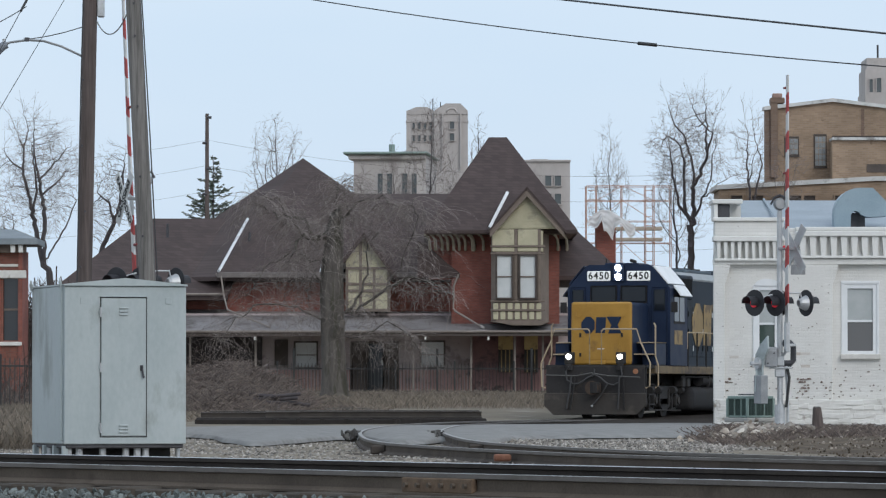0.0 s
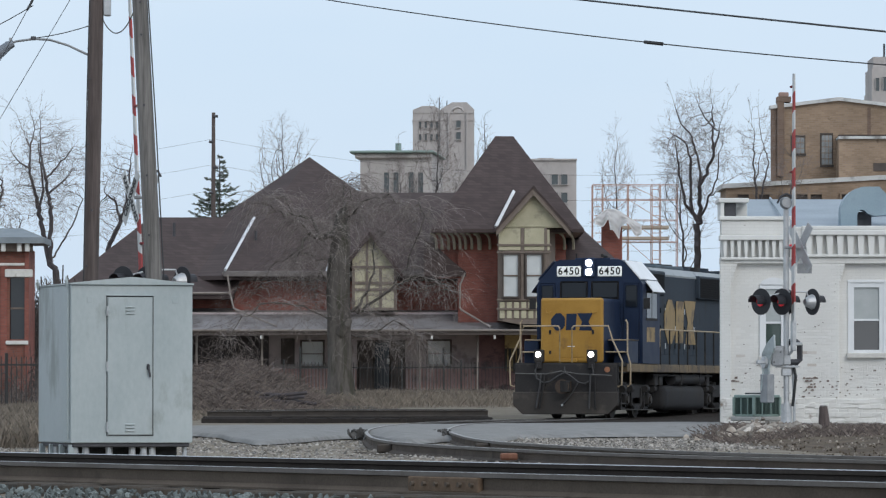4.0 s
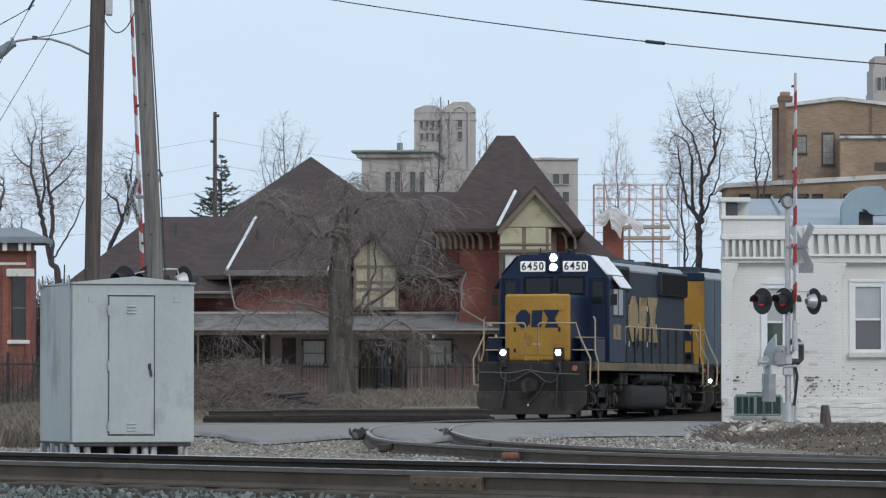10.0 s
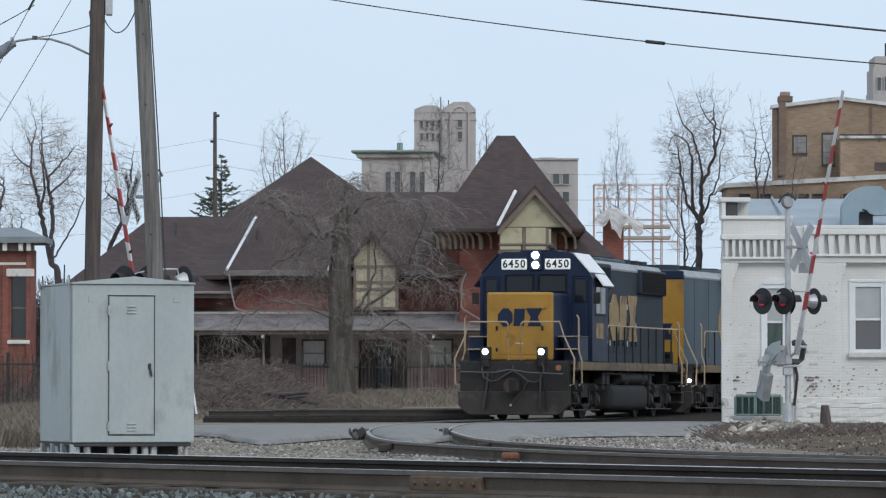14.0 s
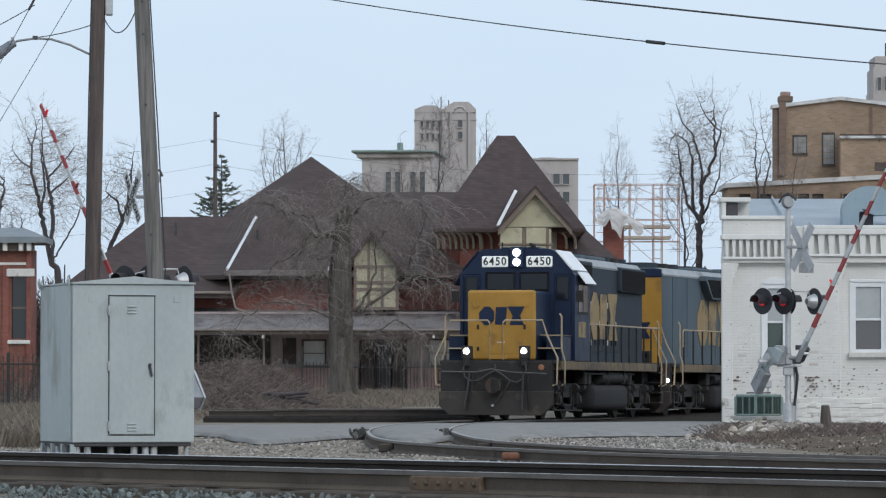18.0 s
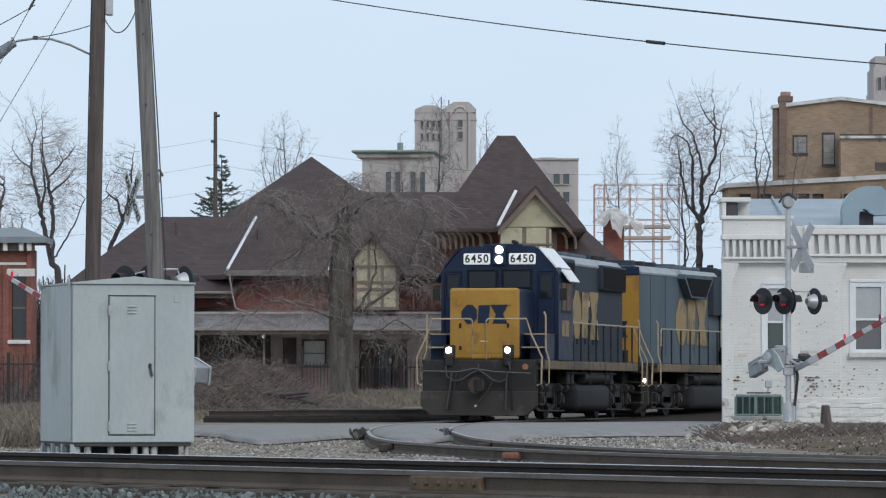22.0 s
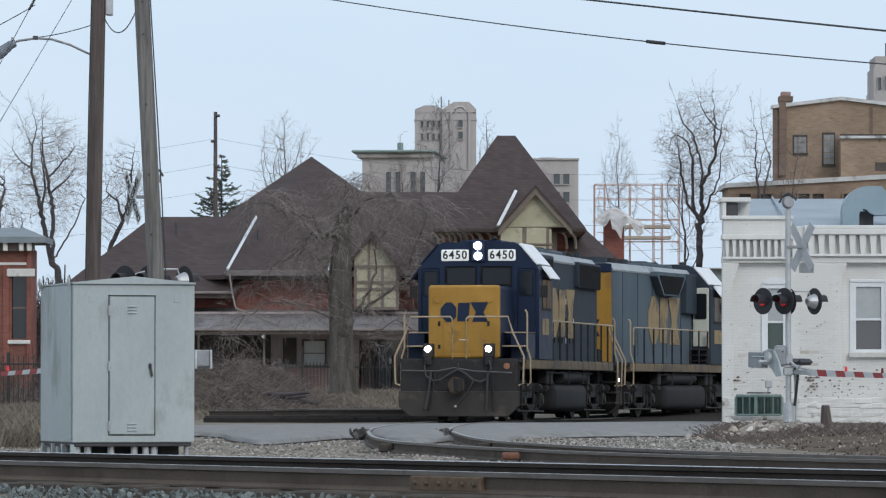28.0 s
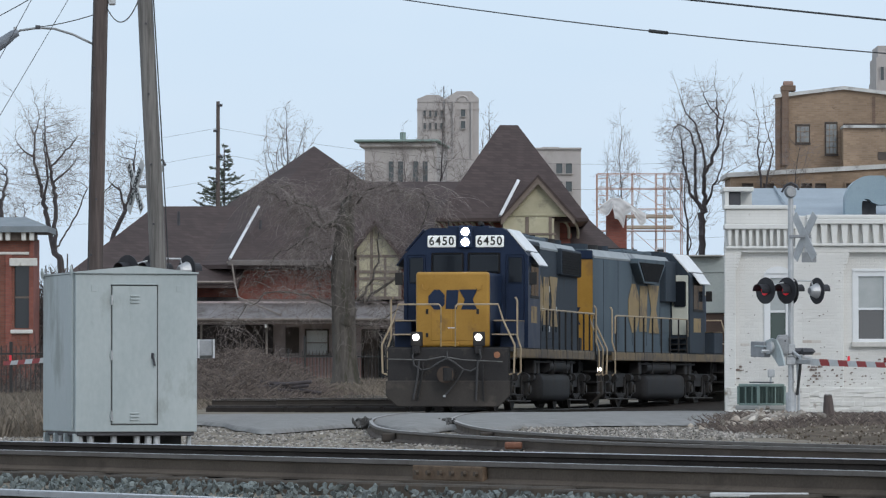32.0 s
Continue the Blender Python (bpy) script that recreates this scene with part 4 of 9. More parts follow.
def hopper_car():
    root = empty("hopper_car", label="rust-brown covered hopper car coupled behind the engines", category="freight car")
    RUST = paint("rusty_brown_car", (0.05, 0.034, 0.028), (0.095, 0.065, 0.052), 1.2, 0.85, 0, 0.2, 20, (0.13, 0.105, 0.09), 0.64)
    GREY = paint("dusty_grey_roof", (0.34, 0.33, 0.31), (0.48, 0.47, 0.45), 1.5, 0.8, 0, 0.1)
    bm = bmesh.new()
    prism(bm, [(-1.55, 1.3), (1.55, 1.3), (1.55, 4.0), (1.1, 4.4), (-1.1, 4.4), (-1.55, 4.0)], "y", 1.4, 13.8)
    part("body", bm, RUST, root)
    PALE = paint("pale_green_grey_car", (0.30, 0.33, 0.32), (0.42, 0.45, 0.43), 1.0, 0.7, 0, 0.1, 18, (0.24, 0.24, 0.22), 0.62)
    for s in (-1, 1):
        part("side_band", rbox(min(s * 1.55, s * 1.575), max(s * 1.55, s * 1.575), 1.36, 13.8, 3.25, 3.98, 0.008, 1), PALE, root, "pale green-grey upper band")
    part("roof", prism(bmesh.new(), [(-1.60, 3.98), (1.60, 3.98), (1.12, 4.44), (-1.12, 4.44)], "y", 1.3, 13.9), PALE, root, "pale green-grey roof")
    for i in range(13):
        for s in (-1, 1):
            part("rib", rbox(min(s * 1.54, s * 1.63), max(s * 1.54, s * 1.63), 1.5 + i, 1.62 + i, 1.2, 3.95, 0.01, 1), RUST, root)
    part("roof_walk", rbox(-0.6, 0.6, 1.0, 14.2, 4.45, 4.5, 0.01, 1), GREY, root, "grey roof walk")
    part("end_sheet", rbox(-1.54, 1.54, 1.32, 1.40, 2.75, 3.98, 0.02, 1), PALE, root, "pale green-grey end sheet")
    part("centre_sill", rbox(-0.3, 0.3, -0.1, 15.3, 0.8, 1.25, 0.02, 1), GRIME, root)
    part("platform", rbox(-1.4, 1.4, 0.1, 1.6, 1.15, 1.25, 0.02, 1), GRIME, root)
    for s in (-1, 1):
        part("ladder", tubes(0.02, [(s * 1.3, 0.9, 1.2), (s * 1.3, 0.9, 4.3)], [(s * 0.9, 0.9, 1.2), (s * 0.9, 0.9, 4.3)], *[[(s * 0.9, 0.9, 1.5 + k * 0.35), (s * 1.3, 0.9, 1.5 + k * 0.35)] for k in range(8)]), RUST, root)
    for y in (2.3, 12.9):
        truck(root, y, 0.9)
    return root


hopper = hopper_car()

# The train's way along the branch: seconds and metres travelled along the centre line by the front plate.
TRAIN = [(0, 85.40), (1, 86.63), (2, 87.78), (3, 88.87), (4, 89.92), (5, 90.93), (6, 91.88), (7, 92.77), (8, 93.60), (9, 94.37), (10, 95.08), (11, 95.75), (12, 96.41), (13, 97.05), (14, 97.71), (15, 98.38), (16, 99.07), (17, 99.78), (18, 100.49), (19, 101.22), (20, 101.92), (21, 102.61), (22, 103.26), (23, 103.88), (24, 104.47), (25, 105.04), (26, 105.62), (27, 106.23), (28, 106.90), (29, 107.64), (30, 108.45), (31, 109.28), (32, 110.02)]
BRANCH_LEN = [0.0]
for pa, pb in zip(BRANCH, BRANCH[1:]):
    BRANCH_LEN.append(BRANCH_LEN[-1] + (pb - pa).length)


def on_branch(s):
    i = min(max(int(s / 0.25), 0), len(BRANCH) - 2)
    return BRANCH[i].lerp(BRANCH[i + 1], (s - BRANCH_LEN[i]) / (BRANCH_LEN[i + 1] - BRANCH_LEN[i]))


def ride(s, ahead, behind):
    """The pose of a vehicle whose front plate is s metres along the line, standing on two trucks."""
    a, b = on_branch(s - ahead), on_branch(s - behind)
    d = (b - a).normalized()
    p = a - d * ahead
    return pose(p.x, p.y, 0, 0, 0, math.degrees(math.atan2(-d.x, d.y)))


def train_at(t):
    return float(np.interp(t, [r[0] for r in TRAIN], [r[1] for r in TRAIN]))


# ---- near things ----
SILVER = paint("silver_grey_paint", (0.33, 0.38, 0.39), (0.45, 0.495, 0.50), 1.1, 0.45, 0.1, 0.04, 22, (0.26, 0.285, 0.275), 0.60, 0.5)
GALV = paint("galvanised_steel", (0.42, 0.43, 0.44), (0.60, 0.61, 0.62), 5, 0.45, 0.6, 0.06, 40)
DARK = paint("dark_steel", (0.05, 0.05, 0.055), (0.10, 0.10, 0.11), 5, 0.6, 0.3, 0.1)
MACHINE = paint("dull_zinc_casting", (0.24, 0.25, 0.26), (0.36, 0.37, 0.38), 5, 0.55, 0.4, 0.1, 40)
SIGN_WHITE = paint("sign_white", (0.50, 0.51, 0.51), (0.64, 0.64, 0.63), 4, 0.5, 0, 0.02)
SIGN_BLACK = paint("sign_black", (0.02, 0.02, 0.02), (0.04, 0.04, 0.04), 6, 0.6)
LAMP_BLACK = paint("matt_black_lamp", (0.018, 0.018, 0.022), (0.035, 0.035, 0.04), 6, 0.55)
RED_PAINT = paint("faded_red_stripe", (0.30, 0.035, 0.04), (0.42, 0.07, 0.062), 8, 0.55)
RED_LENS = glow("red_lens", (0.16, 0.012, 0.014), 0.05)
RED_LIT = glow("red_lamp_lit", (0.70, 0.025, 0.04), 0.20)
POLE_BROWN = paint("brown_utility_pole", (0.062, 0.049, 0.045), (0.165, 0.132, 0.122), 13, 0.9, 0, 0.9, 60, stretch_z=0.05)
POLE_GREY = paint("weathered_grey_pole", (0.080, 0.075, 0.071), (0.275, 0.262, 0.248), 13, 0.9, 0, 0.9, 60, stretch_z=0.05)
WIRE = paint("black_cable", (0.03, 0.03, 0.032), (0.06, 0.06, 0.062), 5, 0.6)


def signal_cabinet():
    """A sheet-steel relay cabinet with a gable roof, one door and a skid of pipes under it."""
    w, d, z0, z1 = 1.53, 1.95, 0.08, 2.02
    root = empty("signal_cabinet", -4.536, 65.0, 0, 16, "silver-grey steel railway signal cabinet with one closed door", "signal cabinet")
    part("body", rbox(0, w, 0, d, z0, z1, 0.012, 2), SILVER, root)
    bm = bmesh.new()
    prism(bm, [(-0.01, z1 + 0.003), (w + 0.01, z1 + 0.003), (w + 0.01, z1 + 0.022), (w / 2, z1 + 0.10), (-0.01, z1 + 0.022)], "y", -0.03, d + 0.03)
    part("roof", bm, SILVER, root, "shallow gabled steel roof")
    part("floor_frame", rbox(0.03, w - 0.03, 0.03, d - 0.03, z0 - 0.05, z0 + 0.01, 0.01, 1), DARK, root)
    door = part("door", rbox(0.46, 1.02, -0.018, 0.01, 0.18, 1.87, 0.008, 2), SILVER, root, "flush grey steel door")
    part("door_gap", boxes((0.445, 0.455, -0.004, 0.0, 0.165, 1.885), (1.025, 1.035, -0.004, 0.0, 0.165, 1.885), (0.445, 1.035, -0.004, 0.0, 1.875, 1.885), (0.445, 1.035, -0.004, 0.0, 0.165, 0.175)), SIGN_BLACK, root)
    part("drip_rail", rbox(0.44, 1.04, -0.035, 0, 1.885, 1.90, 0.004, 1), SILVER, root)
    for z in (0.28, 1.02, 1.70):
        part("hinge", disc(bmesh.new(), (0.452, -0.022, z), (0, 0, 1), 0.014, 0.12, 8), GALV, door)
        part("hinge_leaf", rbox(0.43, 0.48, -0.026, -0.016, z - 0.02, z + 0.02, 0.003, 1), SILVER, door)
    for zz in (1.74, 0.30):
        for k in range(3):
            part("louvre", rbox(0.68, 0.795, -0.036, -0.016, zz - k * 0.04, zz - k * 0.04 + 0.02, 0.006, 2), SILVER, door)
    part("handle", tubes(0.014, [(0.965, -0.018, 1.03), (0.965, -0.05, 1.03), (0.965, -0.05, 0.99), (0.985, -0.05, 0.89)]), DARK, door, "steel latch handle")
    part("escutcheon", rbox(0.945, 0.985, -0.03, -0.016, 0.98, 1.05, 0.006, 1), DARK, door)
    for x in (0.2, 1.27):
        part("patch_plate", rbox(x, x + 0.07, -0.008, 0.002, 1.80, 1.88, 0.002, 1), SILVER, root)
    for y in (0.1, d - 0.1):
        part("lifting_eye", tubes(0.014, [(-0.02, y, z1 - 0.03), (-0.03, y, z1 + 0.06), (-0.03, y + 0.03, z1 + 0.09), (-0.03, y + 0.05, z1 + 0.05), (-0.02, y + 0.05, z1 - 0.03)]), SILVER, root)
    part("corner_bracket", rbox(-0.03, 0.0, 0.08, 0.14, 0.12, 2.0, 0.004, 1), SILVER, root)
    for x in (0.08, 0.22, 0.51, 0.80, 0.94, 1.05, 1.46):
        for y in (0.12, 1.2):
            part("support_pipe", disc(bmesh.new(), (x, y + 0.1 * (x % 0.3), -0.04), (0, 0, 1), 0.045 if x < 1.4 else 0.03, 0.24, 12), GALV, root)
    # Added black block stands in for the shade beneath the floor.
    part("void_shade", rbox(0.1, w - 0.1, 0.42, d - 0.1, -0.17, z0 - 0.04, 0.01, 1), SIGN_BLACK, root, "black block standing in for the shade under the cabinet")
    for y in (0.05, 0.6, 1.2, 1.8):
        part("side_support", rbox(-0.01, 0.06, y, y + 0.07, -0.16, 0.06, 0.005, 1), SILVER, root)


signal_cabinet()

ARM = []


def flasher(root, x, z, turn, lit, name="flashing_light"):
    """One crossing lamp: round black background, red lens, hood and silver housing; it faces along -y before its turn."""
    m = Matrix.Translation((x[0], x[1], z)) @ Matrix.Rotation(radians(turn), 4, "Z")
    bm = bmesh.new()
    disc(bm, (0, 0, 0), (0, 1, 0), 0.29, 0.018, 28)
    bm.transform(m)
    lamp = part(name, bm, LAMP_BLACK, root, "red flashing lamp with round black background")
    bm = bmesh.new()
    disc(bm, (0, -0.02, 0), (0, 1, 0), 0.105, 0.03, 20, 0.095)
    bm.transform(m)
    part("lens", bm, RED_LIT if lit else RED_LENS, lamp)
    bm = bmesh.new()
    arc = [(0.145 * math.cos(a), 0.145 * math.sin(a)) for a in [radians(v) for v in range(-25, 206, 21)]]
    inner = [(x0 * 0.94, z0 * 0.94) for x0, z0 in arc[::-1]]
    prism(bm, arc + inner, "y", -0.26, -0.01)
    bm.transform(m)
    part("hood", bm, LAMP_BLACK, lamp)
    bm = bmesh.new()
    tube(bm, [(0, 0.01, 0), (0, 0.08, 0), (0, 0.16, 0), (0, 0.2, 0)], 0.17, 18, 0.07)
    bm.transform(m)
    part("housing", bm, GALV, lamp, "silver lamp housing")
    return lamp


def crossing_signal(x, y, facing, arm_turn, side, length, group_label, lean=0.0, cross=-40, aside=0.0, up=0.0, words=False, lamp_up=None):
    """A mast with bell, crossbuck, two pairs of lamps, gate machine and a striped arm that comes down."""
    lamp_up = up if lamp_up is None else lamp_up
    root = empty("crossing_signal", x, y, 0, 0, group_label, "crossing signal", "level crossing gates")
    part("base", rbox(-0.24, 0.24, -0.24, 0.24, -0.28, 0.03, 0.03, 2), paint("old_concrete", (0.32, 0.31, 0.29), (0.45, 0.44, 0.41), 4, 0.9, 0, 0.3), root)
    part("base_casting", tube(bmesh.new(), [(0, 0, 0.02), (0, 0, 0.42), (0, 0, 0.46)], 0.12, 14), GALV, root)
    part("mast", disc(bmesh.new(), (0, 0, 2.35), (0, 0, 1), 0.062, 4.7, 14), GALV, root, "silver tubular mast")
    part("conduit", tubes(0.035, [(0.17, 0.02, 0.02), (0.17, 0.02, 0.5), (0.14, 0.02, 1.3)]), GALV, root)
    # bell on the mast top
    bell = part("bell", disc(bmesh.new(), (0, -0.10, 4.84), (0.25, -1, 0.1), 0.14, 0.09, 24, 0.11), MACHINE, root, "round grey warning bell")
    part("bell_cap", tube(bmesh.new(), [(-0.20, -0.1, 4.83), (-0.12, -0.1, 4.98), (0.0, -0.1, 5.04), (0.12, -0.1, 4.98), (0.17, -0.1, 4.88)], 0.026, 6), DARK, bell)
    # crossbuck
    f = Matrix.Translation((aside, 0, 0)) @ Matrix.Rotation(radians(cross), 4, "Z")
    for tilt, text in ((52, "CROSSING"), (-52, "RAILROAD")):
        m = f @ Matrix.Translation((0, -0.11 if tilt > 0 else -0.125, 4.28 + up * 1.12)) @ Matrix.Rotation(radians(-tilt), 4, "Y")
        blade = part("crossbuck_blade", rbox(-0.61, 0.61, -0.006, 0.006, -0.115, 0.115, 0.004, 1, m), SIGN_WHITE if words else GALV, root, "white crossbuck board with black letters" if words else "grey back of a crossbuck board")
        if not words:
            continue
        if tilt > 0:
            writing("letters", text, 0.185, SIGN_BLACK, blade, m @ Matrix.Translation((0, -0.024, 0)) @ Matrix.Rotation(math.pi / 2, 4, "X"))
        else:
            for half, word in ((-0.34, "RAIL"), (0.34, "ROAD")):
                writing("letters", word, 0.185, SIGN_BLACK, blade, m @ Matrix.Translation((half, -0.009, 0)) @ Matrix.Rotation(math.pi / 2, 4, "X"))
    part("sign_bracket", rbox(min(aside, 0) - 0.04, max(aside, 0) + 0.04, -0.1, 0.08, 4.25 + up * 1.12, 4.31 + up * 1.12, 0.01, 1), MACHINE, root)
    if not words:
        part("count_plate", rbox(0.24, 0.56, -0.01, 0.01, 3.30, 3.52, 0.006, 1), MACHINE, root, "small grey plate seen from behind")
    if not words:
        part("plate_post", rbox(0.30, 0.46, 0.0, 0.03, 3.5, 3.85, 0.004, 1), GALV, root)
    # two pairs of lamps on a cross arm
    part("lamp_arm", tubes(0.022, [(-0.62, -0.12, 2.72 + lamp_up), (-0.2, -0.1, 2.85 + lamp_up), (0.1, 0, 2.9 + lamp_up), (0.45, 0.05, 2.9 + lamp_up), (0.50, 0.05, 2.72 + lamp_up)]), GALV, root)
    for i, dx in enumerate((-0.50, -0.04)):
        flasher(root, (dx - 0.06, -0.16), 2.68 + lamp_up, facing, not words)
    for i, dx in enumerate((0.06, 0.62)):
        flasher(root, (dx - 0.04, 0.12), 2.68 + lamp_up, facing + 168, False)
    # gate machine
    part("gate_machine", rbox(-0.30, -0.05, -0.20, 0.12, 1.30, 1.72, 0.05, 3), MACHINE, root, "silver gate machine casting")
    part("machine_cover", rbox(-0.34, -0.08, -0.25, -0.19, 1.28, 1.66, 0.03, 2), MACHINE, root)
    part("machine_bolt", tubes(0.02, [(-0.28, -0.26, 1.36), (-0.28, -0.24, 1.36)], [(-0.14, -0.26, 1.58), (-0.14, -0.24, 1.58)]), DARK, root)
    part("clamp", rbox(-0.11, 0.11, -0.11, 0.11, 1.06, 1.24, 0.02, 1), GALV, root)
    part("clamp", rbox(-0.09, 0.09, -0.09, 0.09, 1.30, 1.52, 0.02, 1), GALV, root)
    part("machine_tray", rbox(-0.24, 0.26, -0.12, 0.12, 1.245, 1.28, 0.01, 1), GALV, root)
    part("cable_hose", tubes(0.035, [(0.16, -0.06, 1.24), (0.20, -0.08, 1.05), (0.17, -0.08, 0.75), (0.13, -0.08, 0.40)]), SIGN_BLACK, root, "black cable hose")
    # the arm; it lies along +x when down and turns about y
    arm = new("gate_arm")
    arm.parent = root
    tagged(arm, "red and white striped gate arm")
    n, first = (18, 0.55) if words else (13, 0.86)
    # the arm hangs below and beside the shaft it turns on
    dy, dz = (0.0, -0.09) if words else (0.055, -0.22)
    hang = Matrix.Translation((0, dy, dz))
    for k in range(n):
        a, b = first + (length - first) * k / n, first + (length - first) * (k + 1) / n
        h0, h1 = 0.075 - 0.035 * k / n, 0.075 - 0.035 * (k + 1) / n
        bm = bmesh.new()
        sh = 0.04
        prism(bm, [(a + sh * (k > 0), -h0), (b + sh * (k < n - 1), -h1), (b - sh * (k < n - 1), h1), (a - sh * (k > 0), h0)], "y", -0.016, 0.016)
        bm.transform(hang)
        part("arm_stripe", bm, RED_PAINT if k % 2 else SIGN_WHITE, arm)
    part("arm_root", rbox(-0.1 if words else 0.25, first + 0.05, -0.05, 0.05, -0.05, 0.05, 0.01, 1, hang), GALV, arm)
    out = 0.22 if words else 0.12
    part("shaft", tubes(0.04, [(0, 0.05, 0), (0, -0.60 - out, 0)]), GALV, arm)
    part("arm_bracket", tubes(0.072, [(0.44, 0.04, 0), (0.44, 0.26, 0), (0.38, 0.33, 0), (0.06, 0.33, 0), (0.0, 0.26, 0), (0.0, 0.04, 0)], sides=4), DARK, arm, "dark steel arm bracket")
    if words:
        for s2 in (-0.24 - out, -0.56 - out):
            bm = bmesh.new()
            prism(bm, [(0.12, 0.07), (0.12, -0.07), (-0.35, -0.14), (-0.60, -0.24), (-1.22, -0.24), (-1.22, 0.12), (-0.55, 0.14), (-0.30, 0.10)], "y", s2 - 0.02, s2 + 0.02)
            part("counterweight_arm", bm, GALV, arm, "grey counterweight arm")
        part("counterweight", rbox(-1.20, -0.52, -0.54 - out, -0.26 - out, -0.20, 0.11, 0.02, 2), MACHINE, arm, "grey counterweight block")
    else:
        bm = bmesh.new()
        prism(bm, [(-0.36, 0.20), (-0.05, 0.28), (0.2, 0.25), (0.42, 0.02), (0.60, -0.30), (0.32, -0.32), (0.12, -0.16), (-0.1, -0.06), (-0.36, -0.08)], "y", -0.47, -0.43)
        part("counterweight_arm", bm, SILVER, arm, "curved silver-grey counterweight plate")
        part("counterweight", rbox(-0.88, -0.26, -0.54, -0.36, -0.14, 0.20, 0.015, 1), MACHINE, arm, "flat grey counterweight block")
        part("shaft_collar", disc(bmesh.new(), (0.0, -0.50, 0.08), (0, 1, 0), 0.13, 0.06, 18), GALV, arm)
        part("tie_rod", tubes(0.02, [(-0.62, -0.56, 0.10), (0.05, -0.50, 0.10)]), SILVER, arm)
        part("arm_strap", tubes(0.035, [(0.1, 0.0, 0), (0.25, 0.08, -0.12), (0.40, dy, dz)], [(0.40, dy, dz + 0.10), (0.40, 0.30, dz + 0.06)], sides=6), GALV, arm)
    for k, u in enumerate((0.30, 0.66, 0.955)):
        bm = bmesh.new()
        along = length * (u if words or k else 0.405)
        tube(bm, [(along, dy, dz + 0.05), (along, dy, dz + 0.10), (along, dy, dz + 0.16)], 0.032, 10, 0.024)
        part("arm_lamp", bm, RED_LIT if k == (2 if words else 0) else RED_LENS, arm, "small red gate lamp")
    ARM.append((arm, arm_turn, side, lean))
    return root


crossing_signal(7.53, 116.0, -48, -66, (0.0, 0.0), 6.3, "silver crossing signal with lamps beside the white building", 0.5, -58, 0.40, -0.37, False, 0.0)
crossing_signal(-5.61, 103.0, -40, 117, (-0.11, 0.0), 7.5, "silver crossing signal with lettered crossbuck behind the cabinet", 6.1, -65, -0.31, 0.18, True)


# ---- poles, street lamp and wires ----
def pole(name, x0, x1, y, z1, r0, r1, material, label):
    root = empty(name, x0, y, 0, 0, label, "utility pole")
    bm = bmesh.new()
    tube(bm, [(0, 0, -0.5)] + [((x1 - x0) * k / 8, 0, z1 * k / 8) for k in range(9)], r0, 14, r1)
    part("shaft", bm, material, root)
    return root


brown = pole("utility_pole", -6.987, -6.747, 105, 12.5, 0.155, 0.135, POLE_BROWN, "dark brown wooden utility pole carrying a street lamp")
grey = pole("utility_pole", -5.161, -5.776, 98, 11.8, 0.165, 0.135, POLE_GREY, "leaning weathered grey wooden utility pole")
part("pole_hook", rbox(-0.39, -0.26, -0.06, 0.06, 5.10, 5.36, 0.03, 2), DARK, grey)
part("ground_wire", tubes(0.012, [(0.14, -0.1, 1.0), (-0.1, -0.12, 5.5), (-0.47, -0.14, 11.5)], sides=4), WIRE, grey)
part("ground_wire", tubes(0.012, [(-0.12, -0.12, 1.0), (-0.02, -0.16, 6.5), (0.08, -0.16, 10.5)], sides=4), WIRE, brown)
part("junction_box", rbox(0.30, 0.44, -0.12, 0.12, 8.15, 9.0, 0.02, 1), GALV, brown)
for z in (3.2, 4.3, 5.6, 6.9, 7.5):
    part("bolt", disc(bmesh.new(), (random.uniform(-0.04, 0.08), -0.16, z), (0, 1, 0), 0.022, 0.05, 6), DARK, brown)
    part("bolt", disc(bmesh.new(), (-0.1 - z * 0.04, -0.155, z + 0.4), (0, 1, 0), 0.022, 0.05, 6), DARK, grey)
lamp = empty("street_lamp", -6.97, 105, 7.369, 0, "grey street lamp on a curved arm fixed to the pole", "street lamp")
part("arm", tubes(0.026, [(0.0, 0, 0), (-0.42, 0, 0.20), (-0.78, 0, 0.31), (-1.1, 0, 0.33), (-1.45, 0, 0.28), (-1.55, 0, 0.24)]), MACHINE, lamp)
part("bracket", rbox(-1.16, -1.06, -0.04, 0.04, 0.30, 0.38, 0.01, 1), DARK, lamp)
bm = bmesh.new()
tube(bm, [(-1.50, 0, 0.24), (-1.60, 0, 0.20), (-1.75, 0, 0.08), (-1.95, 0, -0.04)], 0.07, 12, 0.13)
part("head", bm, paint("blue_grey_lamp_casting", (0.16, 0.18, 0.21), (0.27, 0.29, 0.32), 4, 0.6, 0.2, 0.05), lamp, "blue-grey lamp head")
part("sensor", disc(bmesh.new(), (-1.56, 0, 0.31), (0, 0, 1), 0.035, 0.08, 10), GALV, lamp)


